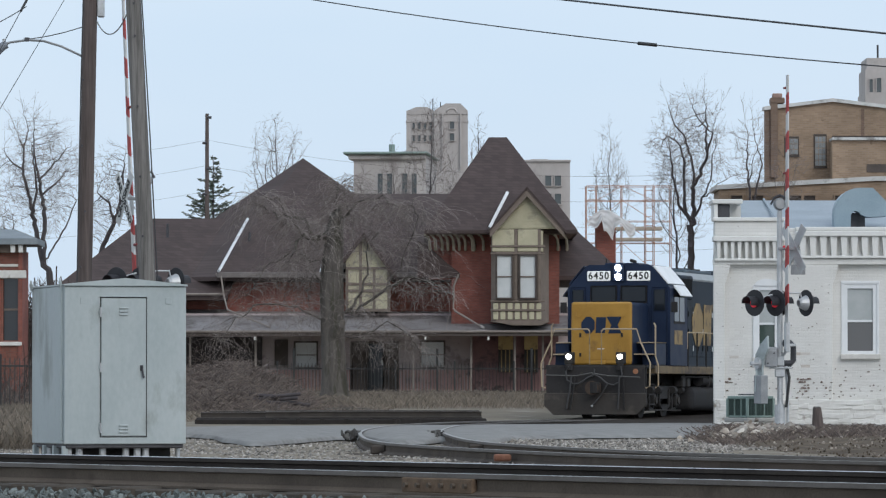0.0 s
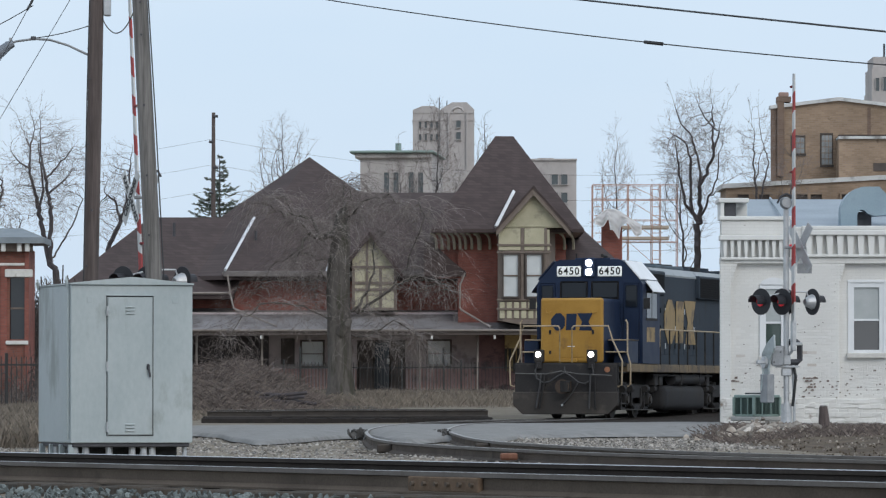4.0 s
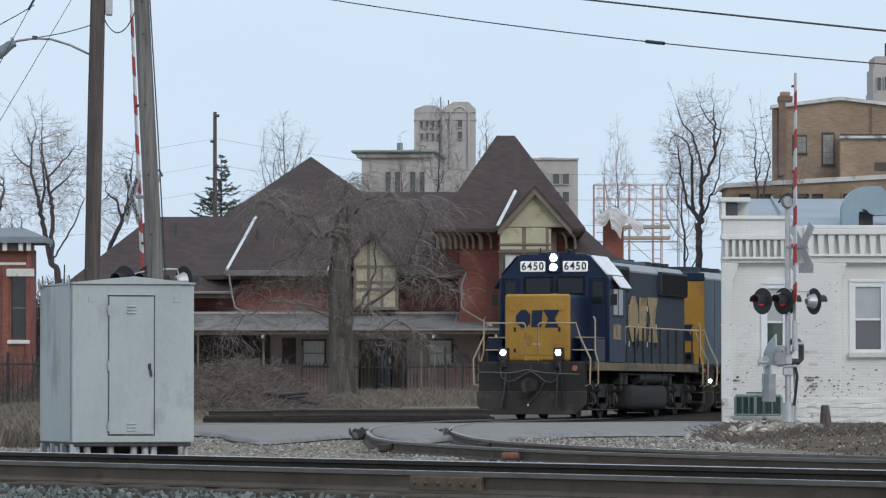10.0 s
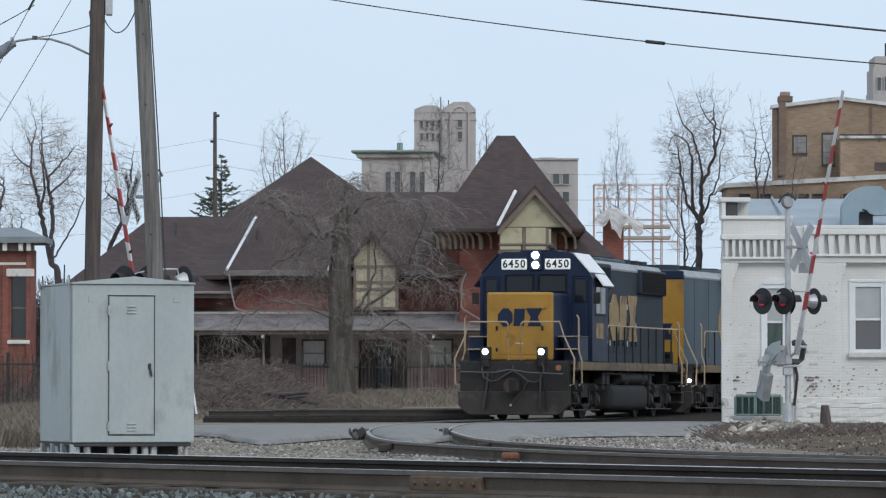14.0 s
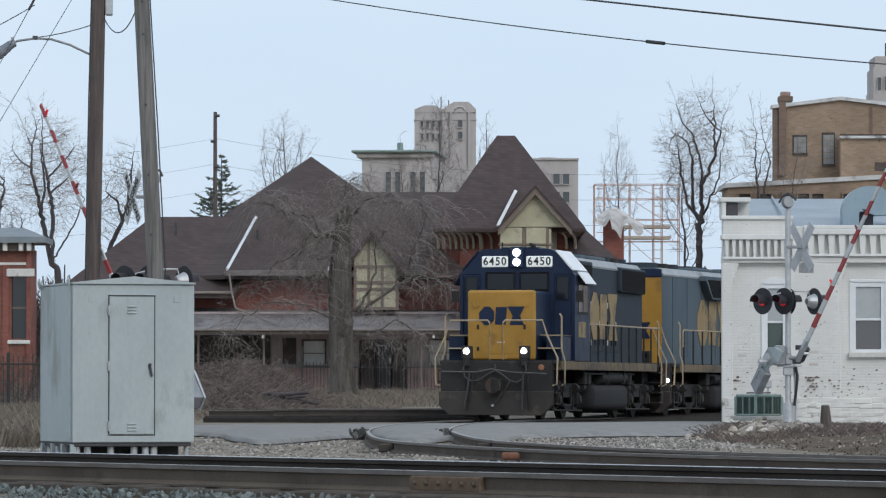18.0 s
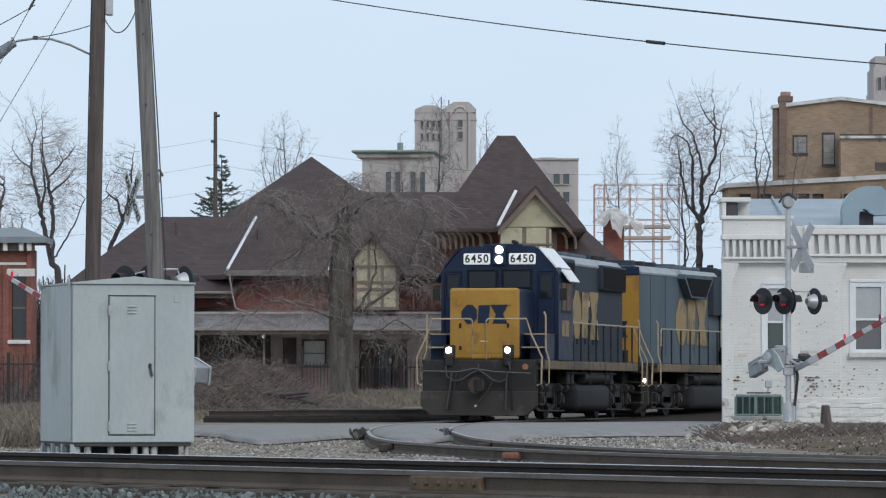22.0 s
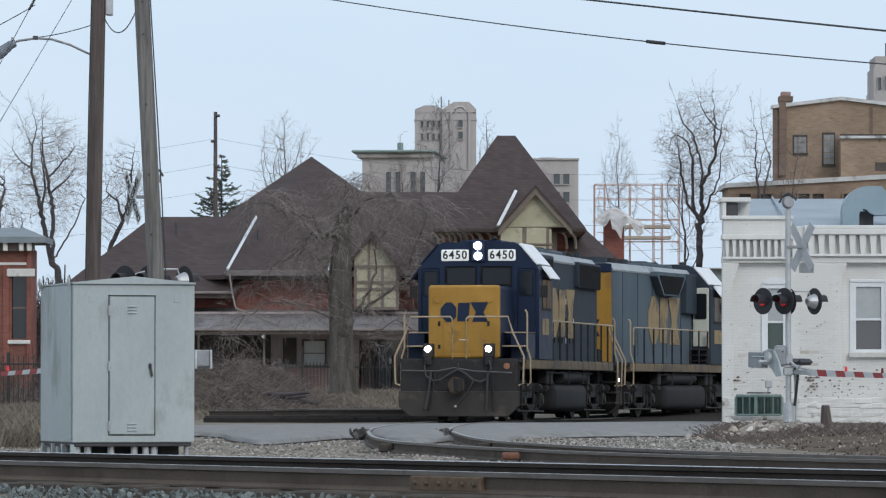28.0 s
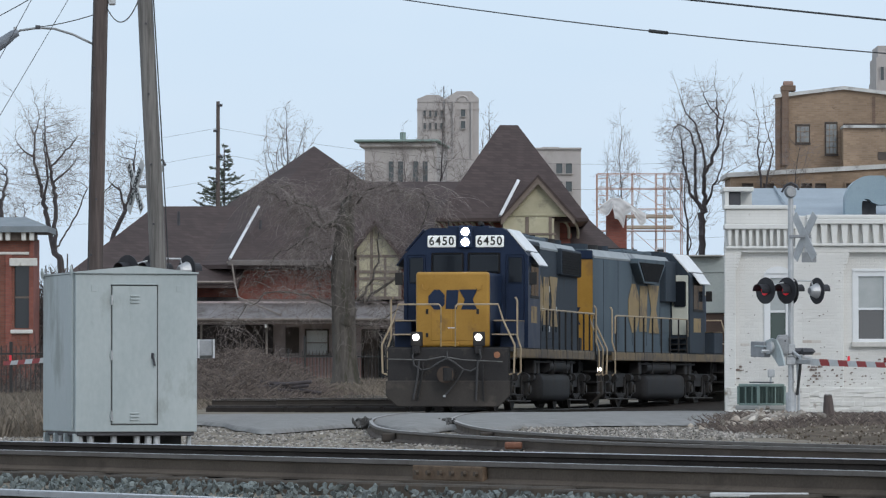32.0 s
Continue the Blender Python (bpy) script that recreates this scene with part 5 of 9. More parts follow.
def cable(label, a, b, sag, r=0.014, splice=None):
    """A hanging cable between two ends."""
    a, b = Vector(a), Vector(b)
    root = empty("overhead_cable", 0, 0, 0, 0, label, "cable")
    pts = [a.lerp(b, k / 40) - Vector((0, 0, sag * 4 * (k / 40) * (1 - k / 40))) for k in range(41)]
    part("wire", tubes(r, pts, sides=5), WIRE, root)
    if splice:
        d = (b - a).normalized()
        c = a.lerp(b, splice) - Vector((0, 0, sag * 4 * splice * (1 - splice)))
        e = a.lerp(b, splice + 0.01) - Vector((0, 0, sag * 4 * (splice + 0.01) * (1 - splice - 0.01)))
        d = (e - c).normalized()
        part("splice", tubes(r * 3.2, [c - d * 0.24, c - d * 0.20, c + d * 0.20, c + d * 0.24]), SIGN_BLACK, root)


cable("thin black cable with a splice across the sky", (-5.671, 98, 8.582), (8.904, 75, 5.144), 0.25, 0.010, 0.619)
cable("thick black cable across the sky", (-5.692, 98, 8.915), (8.311, 70, 5.22), 0.05, 0.015)
cable("thin guy wire beside the poles", (-6.68, 105, 9.625), (-8.89, 100, 4.891), 0.0, 0.007)
cable("thin wire with an insulator beside the poles", (-6.736, 105, 11.01), (-8.66, 100, 6.328), 0.0, 0.008, 0.60)
cable("slack wire to the street lamp", (-6.97, 105, 7.961), (-8.065, 105, 7.715), 0.03, 0.010)
cable("slack service wire between the poles", (-6.724, 105, 8.117), (-5.567, 98, 8.081), 0.5, 0.012)
cable("thin wire beside the poles", (-8.01, 104, 8.29), (-9.117, 104, 7.692), 0.02, 0.010)
for i in range(4):
    cable("far thin power line in front of the sky", (-26.0, 272, 12.3 - i * 1.3), (-11.604, 270, 13.6 - i * 1.3), 0.35, 0.006)
    cable("far thin power line in front of the sky", (-11.604, 270, 13.6 - i * 1.3), (14.0, 262, 11.6 - i * 1.25), 0.8, 0.006)

# ---- the pile of old rails ----
CREOSOTE = paint("black_creosoted_timber", (0.014, 0.012, 0.011), (0.036, 0.030, 0.027), 4, 0.9, 0, 0.5, 30)
pile = empty("rail_pile", -6.092, 138.5, 0, 0, "pile of old rusty rails stacked on dark ties", "rail pile")
for i in range(4):
    part("tie", rbox(0.0, 7.328, -0.8 + i * 0.9, -0.5 + i * 0.9, -0.12, 0.07, 0.02, 1, Matrix.Rotation(radians(3 + i), 4, "Z")), CREOSOTE, pile)
for i, (x0, x1, y0, y1, z) in enumerate(((0.0, 5.6, -0.3, 0.4, 0.22), (0.2, 5.5, 0.6, 1.2, 0.25), (1.7, 7.3, -0.9, 0.3, 0.24), (2.0, 7.25, 0.3, 1.5, 0.27), (2.6, 7.2, -1.2, -0.4, 0.25))):
    rail("rail", [Vector((x0, y0)), Vector((x1, y1))], z, RAIL_DULL, pile, "old rusty rail length", paint("old_dark_rail", (0.035, 0.03, 0.027), (0.075, 0.064, 0.056), 3, 0.85, 0.1, 0.3, 40))
part("timber", rbox(-0.1, 5.2, -1.5, -1.2, -0.12, 0.05, 0.03, 1), CREOSOTE, pile, "black creosoted timber")
part("timber", rbox(2.2, 7.4, -1.0, -0.7, -0.12, 0.06, 0.03, 1, Matrix.Rotation(radians(2), 4, "Z")), CREOSOTE, pile, "black creosoted timber")
for i in range(9):
    part("spacer", rbox(1.9 + i * 0.62, 2.0 + i * 0.62, -1.52, -1.4, -0.11, 0.06, 0.01, 1), CREOSOTE, pile)

# ---- a rail-mounted block ----
block = empty("rail_block", 0.83, 65.5, -0.135, 0, "rusty orange cast block with two bolts beside the rail", "rail fitting")
ORANGE = paint("orange_rust", (0.15, 0.062, 0.04), (0.27, 0.13, 0.085), 12, 0.8, 0, 0.3, 60)
part("casting", rbox(-0.11, 0.11, -0.1, 0.1, 0, 0.09, 0.025, 2), ORANGE, block)
for x in (-0.06, 0.05):
    part("bolt", disc(bmesh.new(), (x, -0.11, 0.05), (0, 1, 0), 0.028, 0.04, 8), ORANGE, block)

board = empty("white_board", 2.1, 35.6, -0.075, 0, "short white-painted board lying on the ballast", "board")
part("plank", rbox(-0.33, 0.33, -0.06, 0.06, 0, 0.03, 0.006, 1, Matrix.Rotation(radians(-8), 4, "Z")), SIGN_WHITE, board)


# ---- the white-painted brick building ----
WHITE_BRICK = brickwork("whitewashed_brick", (0.71, 0.70, 0.67), (0.735, 0.725, 0.695), (0.685, 0.675, 0.645), worn=(0.20, 0.15, 0.12), worn_at=0.68, blend=0.10, worn_scale=6.0, bump=0.45)
WHITE_TRIM = paint("white_painted_trim", (0.68, 0.675, 0.65), (0.77, 0.765, 0.735), 1.5, 0.75, 0, 0.12, 25, (0.28, 0.22, 0.19), 0.69)
WHITE_STONE = paint("whitewashed_stone", (0.60, 0.585, 0.55), (0.74, 0.725, 0.69), 2.6, 0.9, 0, 0.9, 9, (0.26, 0.21, 0.17), 0.645)
FRAME_WHITE = paint("white_window_frame", (0.70, 0.72, 0.73), (0.79, 0.80, 0.81), 3, 0.5, 0, 0.03)
METAL_ROOF = paint("pale_blue_grey_metal_roof", (0.24, 0.28, 0.32), (0.38, 0.43, 0.47), 0.9, 0.6, 0.1, 0.05, 20)
GREEN_GLASS = glass("green_pane", (0.05, 0.075, 0.065), 0.07)
BLIND = paint("pale_blind", (0.36, 0.39, 0.39), (0.46, 0.48, 0.48), 3, 0.7)


GREY_GLASS = glass("grey_pane", (0.12, 0.118, 0.12), 0.12)


def sash_window(parent, x, z0, z1, w, y, lower=GREEN_GLASS, blind=True):
    """A double-hung sash in an opening: frame, meeting rail, two panes, sill."""
    win = part("window_frame", boxes((x, x + 0.09, y, y + 0.09, z0, z1), (x + w - 0.09, x + w, y, y + 0.09, z0, z1), (x + 0.09, x + w - 0.09, y, y + 0.09, z1 - 0.10, z1), (x + 0.09, x + w - 0.09, y, y + 0.09, z0, z0 + 0.07)), FRAME_WHITE, parent, "white window frame")
    zm = z0 + (z1 - z0) * 0.47
    part("meeting_rail", rbox(x + 0.09, x + w - 0.09, y + 0.025, y + 0.075, zm - 0.025, zm + 0.025, 0.006, 1), FRAME_WHITE, win)
    part("pane", rbox(x + 0.09, x + w - 0.09, y + 0.045, y + 0.055, zm + 0.025, z1 - 0.10, 0.002, 1), BLIND if blind else GREEN_GLASS, win)
    part("pane", rbox(x + 0.09, x + w - 0.09, y + 0.055, y + 0.065, z0 + 0.07, zm - 0.025, 0.002, 1), lower, win)
    part("window_sill", rbox(x - 0.08, x + w + 0.08, y - 0.13, y + 0.12, z0 - 0.12, z0, 0.02, 2), paint("greyed_sill", (0.50, 0.48, 0.45), (0.66, 0.64, 0.60), 3, 0.85, 0, 0.3, 20), parent, "weathered white stone sill")
    part("casing", boxes((x - 0.05, x, y - 0.03, y + 0.06, z0, z1 + 0.02), (x + w, x + w + 0.05, y - 0.03, y + 0.06, z0, z1 + 0.02)), FRAME_WHITE, win)
    return win


def white_building():
    D = 120.0
    root = empty("white_building", 0, 0, 0, 0, "low white-painted brick building with corbelled cornice and peeling paint", "building")
    xl, xj, xr = 6.306, 7.864, 18.0
    w1 = (7.238, 7.762, 1.517, 3.138)
    w2 = (9.23, 9.983, 1.594, 3.177)
    w3 = (12.6, 13.35, w2[2], w2[3])
    w4 = (15.2, 15.95, w2[2], w2[3])
    zb = 3.751
    bm = bmesh.new()
    wall(bm, xl, xr, -0.1, zb + 0.1, D, D + 0.4, (w1, w2, w3, w4))
    part("wall_front", bm, WHITE_BRICK, root, "whitewashed brick wall with worn patches")
    part("wall_side", rbox(0, 0.4, 0.4, 11, -0.1, zb + 0.5, 0.01, 1, Matrix.Translation((xl, D, 0)) @ Matrix.Rotation(radians(-4.6), 4, "Z")), WHITE_BRICK, root)
    part("wall_back", boxes((xl + 1.3, xr, D + 10.6, D + 11, -0.1, zb + 0.5)), WHITE_BRICK, root)
    part("wall_side", boxes((xr - 0.4, xr, D + 0.4, D + 10.6, -0.1, zb + 0.5)), WHITE_BRICK, root)
    # raised piers and the frieze leave recessed panels between them
    zp = 3.611
    for a, b in ((xl - 0.02, 6.536), (7.813, 8.974), (10.95, 11.9), (14.2, 14.9)):
        part("pier", rbox(a, b, D - 0.17, D + 0.02, -0.1, zp, 0.015, 1), WHITE_BRICK, root)
        for k in range(6):
            part("corbel_step", rbox(b - 0.02, b + 0.03 + 0.02 * k, D - 0.165, D, zp - 0.42 + k * 0.07, zp - 0.35 + k * 0.07, 0.006, 1), WHITE_BRICK, root)
    part("frieze", rbox(xl - 0.02, xr, D - 0.17, D + 0.3, zp, zb, 0.012, 1), WHITE_BRICK, root)
    # cornice: lower left length and the raised one to its right
    def cornice(x0, x1, z0, z1, top, pitch, w):
        part("backing", rbox(x0, x1, D - 0.08, D + 0.3, z0, z1, 0.01, 1), WHITE_TRIM, root)
        x = x0 + 0.05
        while x < x1 - w:
            bm = bmesh.new()
            prism(bm, [(x, z1), (x + w, z1), (x + w * 0.86, z0 + 0.13), (x + w * 0.80, z0), (x + w * 0.20, z0), (x + w * 0.14, z0 + 0.13)], "y", D - 0.24, D - 0.08)
            part("corbel", bm, WHITE_TRIM, root)
            x += pitch
        part("corbel_base", rbox(x0, x1, D - 0.25, D - 0.05, z0 - 0.06, z0, 0.012, 1), WHITE_TRIM, root)
        part("cornice_band", rbox(x0 - 0.03, x1 + 0.02, D - 0.30, D + 0.3, z1, z1 + 0.12, 0.02, 2), WHITE_TRIM, root)
        part("parapet", rbox(x0, x1, D - 0.22, D + 0.3, z1 + 0.12, top - 0.07, 0.015, 1), WHITE_BRICK, root)
        part("coping", rbox(x0 - 0.04, x1 + 0.03, D - 0.28, D + 0.35, top - 0.07, top + 0.02, 0.02, 2), WHITE_TRIM, root)
    cornice(xl, xj, 3.751, 4.134, 4.657, 0.157, 0.088)
    cornice(xj + 0.3, xr, 3.815, 4.249, 4.44, 0.234, 0.158)
    part("pier_block", rbox(xj, xj + 0.32, D - 0.26, D + 0.3, 3.687, 3.994, 0.02, 1), WHITE_TRIM, root)
    part("pier_top", rbox(xj, xj + 0.32, D - 0.2, D + 0.3, 3.994, 4.44, 0.02, 1), WHITE_BRICK, root)
    # rubble stone base, course by course
    rnd = random.Random(5)
    for row in range(6):
        x = xl + rnd.uniform(0.02, 0.08)
        h = 0.112
        while x < 11.6:
            w = rnd.uniform(0.12, 0.42)
            j = rnd.uniform(-0.03, 0.03)
            stone = rbox(x - 0.012, x + w + 0.012, D - 0.205 - rnd.uniform(0, 0.022), D - 0.05, -0.1 + row * h - 0.008 + j * (row > 0), -0.1 + (row + 1) * h + 0.008 + j, 0.022, 2)
            for v in stone.verts:
                v.co += 0.026 * noise.noise_vector((v.co.x * 9, v.co.y * 8, v.co.z * 11 + row))
            part("base_stone", stone, WHITE_STONE, root)
            x += w
    part("base_course", rbox(xl - 0.02, xr, D - 0.20, D, -0.12, 0.56, 0.02, 1), WHITE_STONE, root)
    # bare brick where the paint has peeled, thickest low down
    flakes = bmesh.new()
    BARE = paint("bare_red_brick", (0.11, 0.078, 0.066), (0.31, 0.245, 0.21), 18, 0.95, 0, 0.4)
    for i in range(190):
        x, z = rnd.uniform(xl + 0.04, 10.8), 0.5 + 2.9 * rnd.random() ** 2.9
        if any(w[0] - 0.25 < x < w[1] + 0.25 and w[2] - 0.2 < z < w[3] + 0.2 for w in (w1, w2)):
            continue
        y = D - 0.193 if x < 6.536 or 7.813 < x < 8.974 else D - 0.022
        if z < 0.58:
            continue
        a, b = rnd.uniform(0.008, 0.045) * (1.3 - 0.3 * z), rnd.uniform(0.006, 0.02)
        n = rnd.randint(5, 8)
        y -= i % 9 * 0.0006
        prism(flakes, [(x + a * math.cos(6.28 * q / n) * rnd.uniform(0.5, 1.2), z + b * math.sin(6.28 * q / n) * rnd.uniform(0.5, 1.2)) for q in range(n)], "y", y - 0.002, y + 0.002)
    for cx, cz, n, sx in ((8.30, 0.97, 14, 0.10), (8.28, 0.78, 8, 0.08), (8.62, 0.88, 3, 0.16), (6.62, 0.98, 4, 0.08), (9.523, 0.78, 3, 0.25)):
        for q in range(n):
            x, z = cx + rnd.gauss(0, sx), 0.06 + 0.068 * round((cz - 0.06 + rnd.gauss(0, 0.05)) / 0.068)
            y = D - 0.194 if x < 6.536 or 7.813 < x < 8.974 else D - 0.023
            w, j, h = rnd.uniform(0.02, 0.10), rnd.uniform(0, 0.015), rnd.uniform(0.4, 0.9)
            y -= q * 0.0007
            if z > 0.6:
                brick = bmesh.new()
                prism(brick, [(x, z), (x + w * 0.5, z - j * 0.4), (x + w, z + 0.006), (x + w - j, z + 0.05 * h), (x + w * 0.4, z + 0.056 * h), (x + j, z + 0.046 * h)], "y", y - 0.002, y + 0.002)
                part("bare_brick", brick, BARE, root)
    tagged(part("peeled_spots", flakes, paint("weathered_bare_brick", (0.12, 0.095, 0.078), (0.27, 0.225, 0.19), 9, 0.95, 0, 0.3), root), "small spots of bare brick", kind="stuff")
    # the wall's bricks, laid course by course under the paint
    painted = bpy.data.materials.new("painted_brick")
    painted.use_nodes = True
    n, l = painted.node_tree.nodes, painted.node_tree.links
    info, ramp = n.new("ShaderNodeObjectInfo"), n.new("ShaderNodeValToRGB")
    ramp.color_ramp.elements[0].color, ramp.color_ramp.elements[1].color = (0.69, 0.678, 0.648, 1), (0.735, 0.725, 0.695, 1)
    chip = ramp.color_ramp.elements.new(0.985)
    chip.color = (0.735, 0.725, 0.695, 1)
    ramp.color_ramp.elements[2].color = (0.52, 0.46, 0.41, 1)
    grain, relief = n.new("ShaderNodeTexNoise"), n.new("ShaderNodeBump")
    grain.inputs["Scale"].default_value, relief.inputs["Strength"].default_value, relief.inputs["Distance"].default_value = 40, 0.5, 0.01
    l.new(info.outputs["Random"], ramp.inputs["Fac"])
    l.new(ramp.outputs["Color"], n["Principled BSDF"].inputs["Base Color"])
    l.new(grain.outputs["Fac"], relief.inputs["Height"])
    l.new(relief.outputs["Normal"], n["Principled BSDF"].inputs["Normal"])
    n["Principled BSDF"].inputs["Roughness"].default_value = 0.85
    shapes = [mesh_of("brick", rbox(0, 0.206 - q % 2 * 0.004, -0.0045, 0.006, 0, 0.061 + q % 3 * 0.002, 0.003, 1), painted) for q in range(4)]
    rest, count = bmesh.new(), 0
    for row in range(43):
        z = 0.60 + row * 0.069
        x = xl + 0.03 + (row % 2) * 0.105
        while x < 10.9:
            on_pier = any(a - 0.01 < x < b - 0.2 for a, b in ((xl - 0.02, 6.536), (7.813, 8.974)))
            across = any(a < x + 0.21 and x < b and not (a - 0.01 < x < b - 0.2) for a, b in ((6.40, 6.60), (7.70, 7.90), (8.90, 9.06)))
            window = any(w[0] - 0.30 < x < w[1] + 0.10 and w[2] - 0.22 < z < w[3] + 0.25 for w in (w1, w2))
            if z < zp - 0.08 and not window and (on_pier or (not across and z < zp - 0.50)):
                y = D - (0.17 if on_pier else 0.0) - rnd.uniform(0, 0.0025)
                if count < 300:
                    ob = new("brick", shapes[rnd.randrange(4)])
                    ob.parent = root
                    ob.matrix_basis = pose(x + rnd.uniform(-0.003, 0.003), y, z, 0, 0, rnd.uniform(-0.8, 0.8))
                    count += 1
                else:
                    box(rest, x, x + 0.205, y - 0.0045, y + 0.006, z, z + 0.062)
            x += 0.213
    tagged(part("brickwork", rest, painted, root), "painted brick courses", kind="stuff")
    # the windows
    sash_window(root, w1[0], w1[2], w1[3], w1[1] - w1[0], D - 0.02)
    bm = bmesh.new()
    cx, ww = (w1[0] + w1[1]) / 2, (w1[1] - w1[0]) / 2 + 0.03
    arch = [(cx + ww * math.cos(a), w1[3] + 0.16 * math.sin(a)) for a in [math.pi * k / 10 for k in range(11)]]
    prism(bm, arch, "y", D - 0.05, D + 0.05)
    part("arched_head", bm, FRAME_WHITE, root, "white arched window head")
    for w in (w2, w3, w4):
        sash_window(root, w[0], w[2], w[3], w[1] - w[0], D + 0.0, GREY_GLASS)
        part("window_head", rbox(w[0] - 0.06, w[1] + 0.06, D - 0.03, D + 0.1, w[3], w[3] + 0.07, 0.01, 1), FRAME_WHITE, root)
    # roof
    roof = bmesh.new()
    prism(roof, [(D + 0.3, 4.428 - 0.1), (D + 7, 5.321), (D + 11.2, 5.181), (D + 11.2, 5.181 - 0.2), (D + 0.3, 4.428 - 0.3)], "x", xl + 0.75, xr)
    part("roof", roof, METAL_ROOF, root, "pale blue-grey metal roof")
    part("roof_seam", tubes(0.03, [(7.864, D + 0.4, 4.479), (7.864, D + 7, 5.321 + 0.03)]), METAL_ROOF, root)
    # end parapet with a dark opening
    part("end_parapet", boxes((xl, xl + 0.08, D - 0.1, D + 1.0, 4.657, 4.989), (xl, 6.97, D + 1.0, D + 1.3, 4.657, 4.989)), WHITE_TRIM, root)
    part("parapet_cap", rbox(xl - 0.05, 6.945, D - 0.15, D + 1.35, 4.989, 5.091, 0.015, 1), WHITE_TRIM, root)
    part("dark_vent", rbox(xl + 0.09, 6.66, D - 0.02, D + 0.9, 4.657, 4.977, 0.01, 1), DARK, root)
    return root


white_building()


def gooseneck():
    """A sheet-metal vent duct bent over like a hook, on the roof."""
    root = empty("roof_vent_duct", 9.103, 121.0, 4.491, 0, "blue-grey sheet-metal gooseneck vent on the roof", "roof vent")
    k = 121.2 / 9400
    outer = [(0, 0)] + [(0.0 + 45 * k - 45 * k * math.cos(a), 26 * k + 44 * k * math.sin(a)) for a in [math.pi * i / 14 for i in range(8)]]
    outer += [(45 * k, 70 * k), (68 * k, 70 * k), (90 * k, 48 * k), (94 * k, 20 * k), (58 * k, 18 * k)]
    outer += [(38 * k + 9 * k * math.cos(a), 19 * k + 10 * k * math.sin(a)) for a in [math.pi * i / 8 for i in range(9)]][1:]
    outer += [(29 * k, 0)]
    bm = bmesh.new()
    prism(bm, outer, "y", 0.0, 0.75)
    part("duct", bm, paint("blue_grey_sheet", (0.22, 0.30, 0.35), (0.31, 0.39, 0.44), 1.5, 0.5, 0.2, 0.04, 30, (0.18, 0.23, 0.26), 0.62), root)
    # The slot's shadow is filled in with a dark block.
    part("slot_shade", rbox(30 * k, 56 * k, 0.3, 0.7, -0.05, 26 * k, 0.01, 1), DARK, root, "dark block standing in for shadow in the duct's slot")


gooseneck()


def air_conditioner():
    D = 117.6
    root = empty("air_conditioner", 6.981, D, 0.15, 34, "dull green outdoor air conditioner with slatted sides", "air conditioner")
    GREEN = paint("dull_green_casing", (0.19, 0.26, 0.235), (0.27, 0.345, 0.31), 3, 0.6, 0.1, 0.06)
    s = 0.36
    part("pad", rbox(-s - 0.06, s + 0.06, -s - 0.06, s + 0.06, -0.08, 0.02, 0.02, 1), paint("old_concrete", (0.32, 0.31, 0.29), (0.45, 0.44, 0.41), 4, 0.9, 0, 0.3), root)
    FIN = paint("dark_green_fins", (0.055, 0.085, 0.076), (0.10, 0.14, 0.125), 6, 0.6, 0.1, 0.06)
    part("casing", rbox(-s + 0.03, s - 0.03, -s + 0.03, s - 0.03, 0.03, 0.46, 0.01, 1), FIN, root)
    part("top", rbox(-s - 0.01, s + 0.01, -s - 0.01, s + 0.01, 0.43, 0.50, 0.025, 2), GREEN, root)
    part("bottom_rail", rbox(-s, s, -s, s, 0.02, 0.07, 0.015, 1), GREEN, root)
    for a in (-s, s):
        for b in (-s, s):
            part("corner_post", rbox(a - 0.03, a + 0.03, b - 0.03, b + 0.03, 0.04, 0.45, 0.012, 2), GREEN, root)
    for side in range(4):
        turn = Matrix.Rotation(side * math.pi / 2, 4, "Z")
        for u in (-0.12, 0.12):
            part("panel_bar", rbox(u - 0.014, u + 0.014, -s - 0.002, -s + 0.04, 0.05, 0.45, 0.005, 1, turn), GREEN, root)
        for q in range(17):
            u = -s + 0.04 + q * 0.04
            part("fin", rbox(u - 0.006, u + 0.006, -s + 0.008, -s + 0.04, 0.06, 0.45, 0.003, 1, turn), FIN, root)
    part("fan_guard", disc(bmesh.new(), (0, 0, 0.53), (0, 0, 1), 0.27, 0.03, 20), DARK, root)


air_conditioner()
meter = empty("wall_pipe", 7.24, 119.6, 0.471, 0, "grey pipe with a small meter box on the wall", "pipe")
part("pipe", tubes(0.03, [(-0.1, 0, -0.4), (-0.08, 0, 0.0), (0.06, 0, 0.18), (0.08, 0, 0.35)]), GALV, meter)
part("meter_box", rbox(0.0, 0.16, -0.06, 0.06, 0.32, 0.50, 0.02, 1), GALV, meter)
part("elbow", tubes(0.04, [(0.14, 0, -0.1), (0.24, 0, 0.02), (0.36, 0, -0.02), (0.38, 0, -0.14)]), DARK, meter)


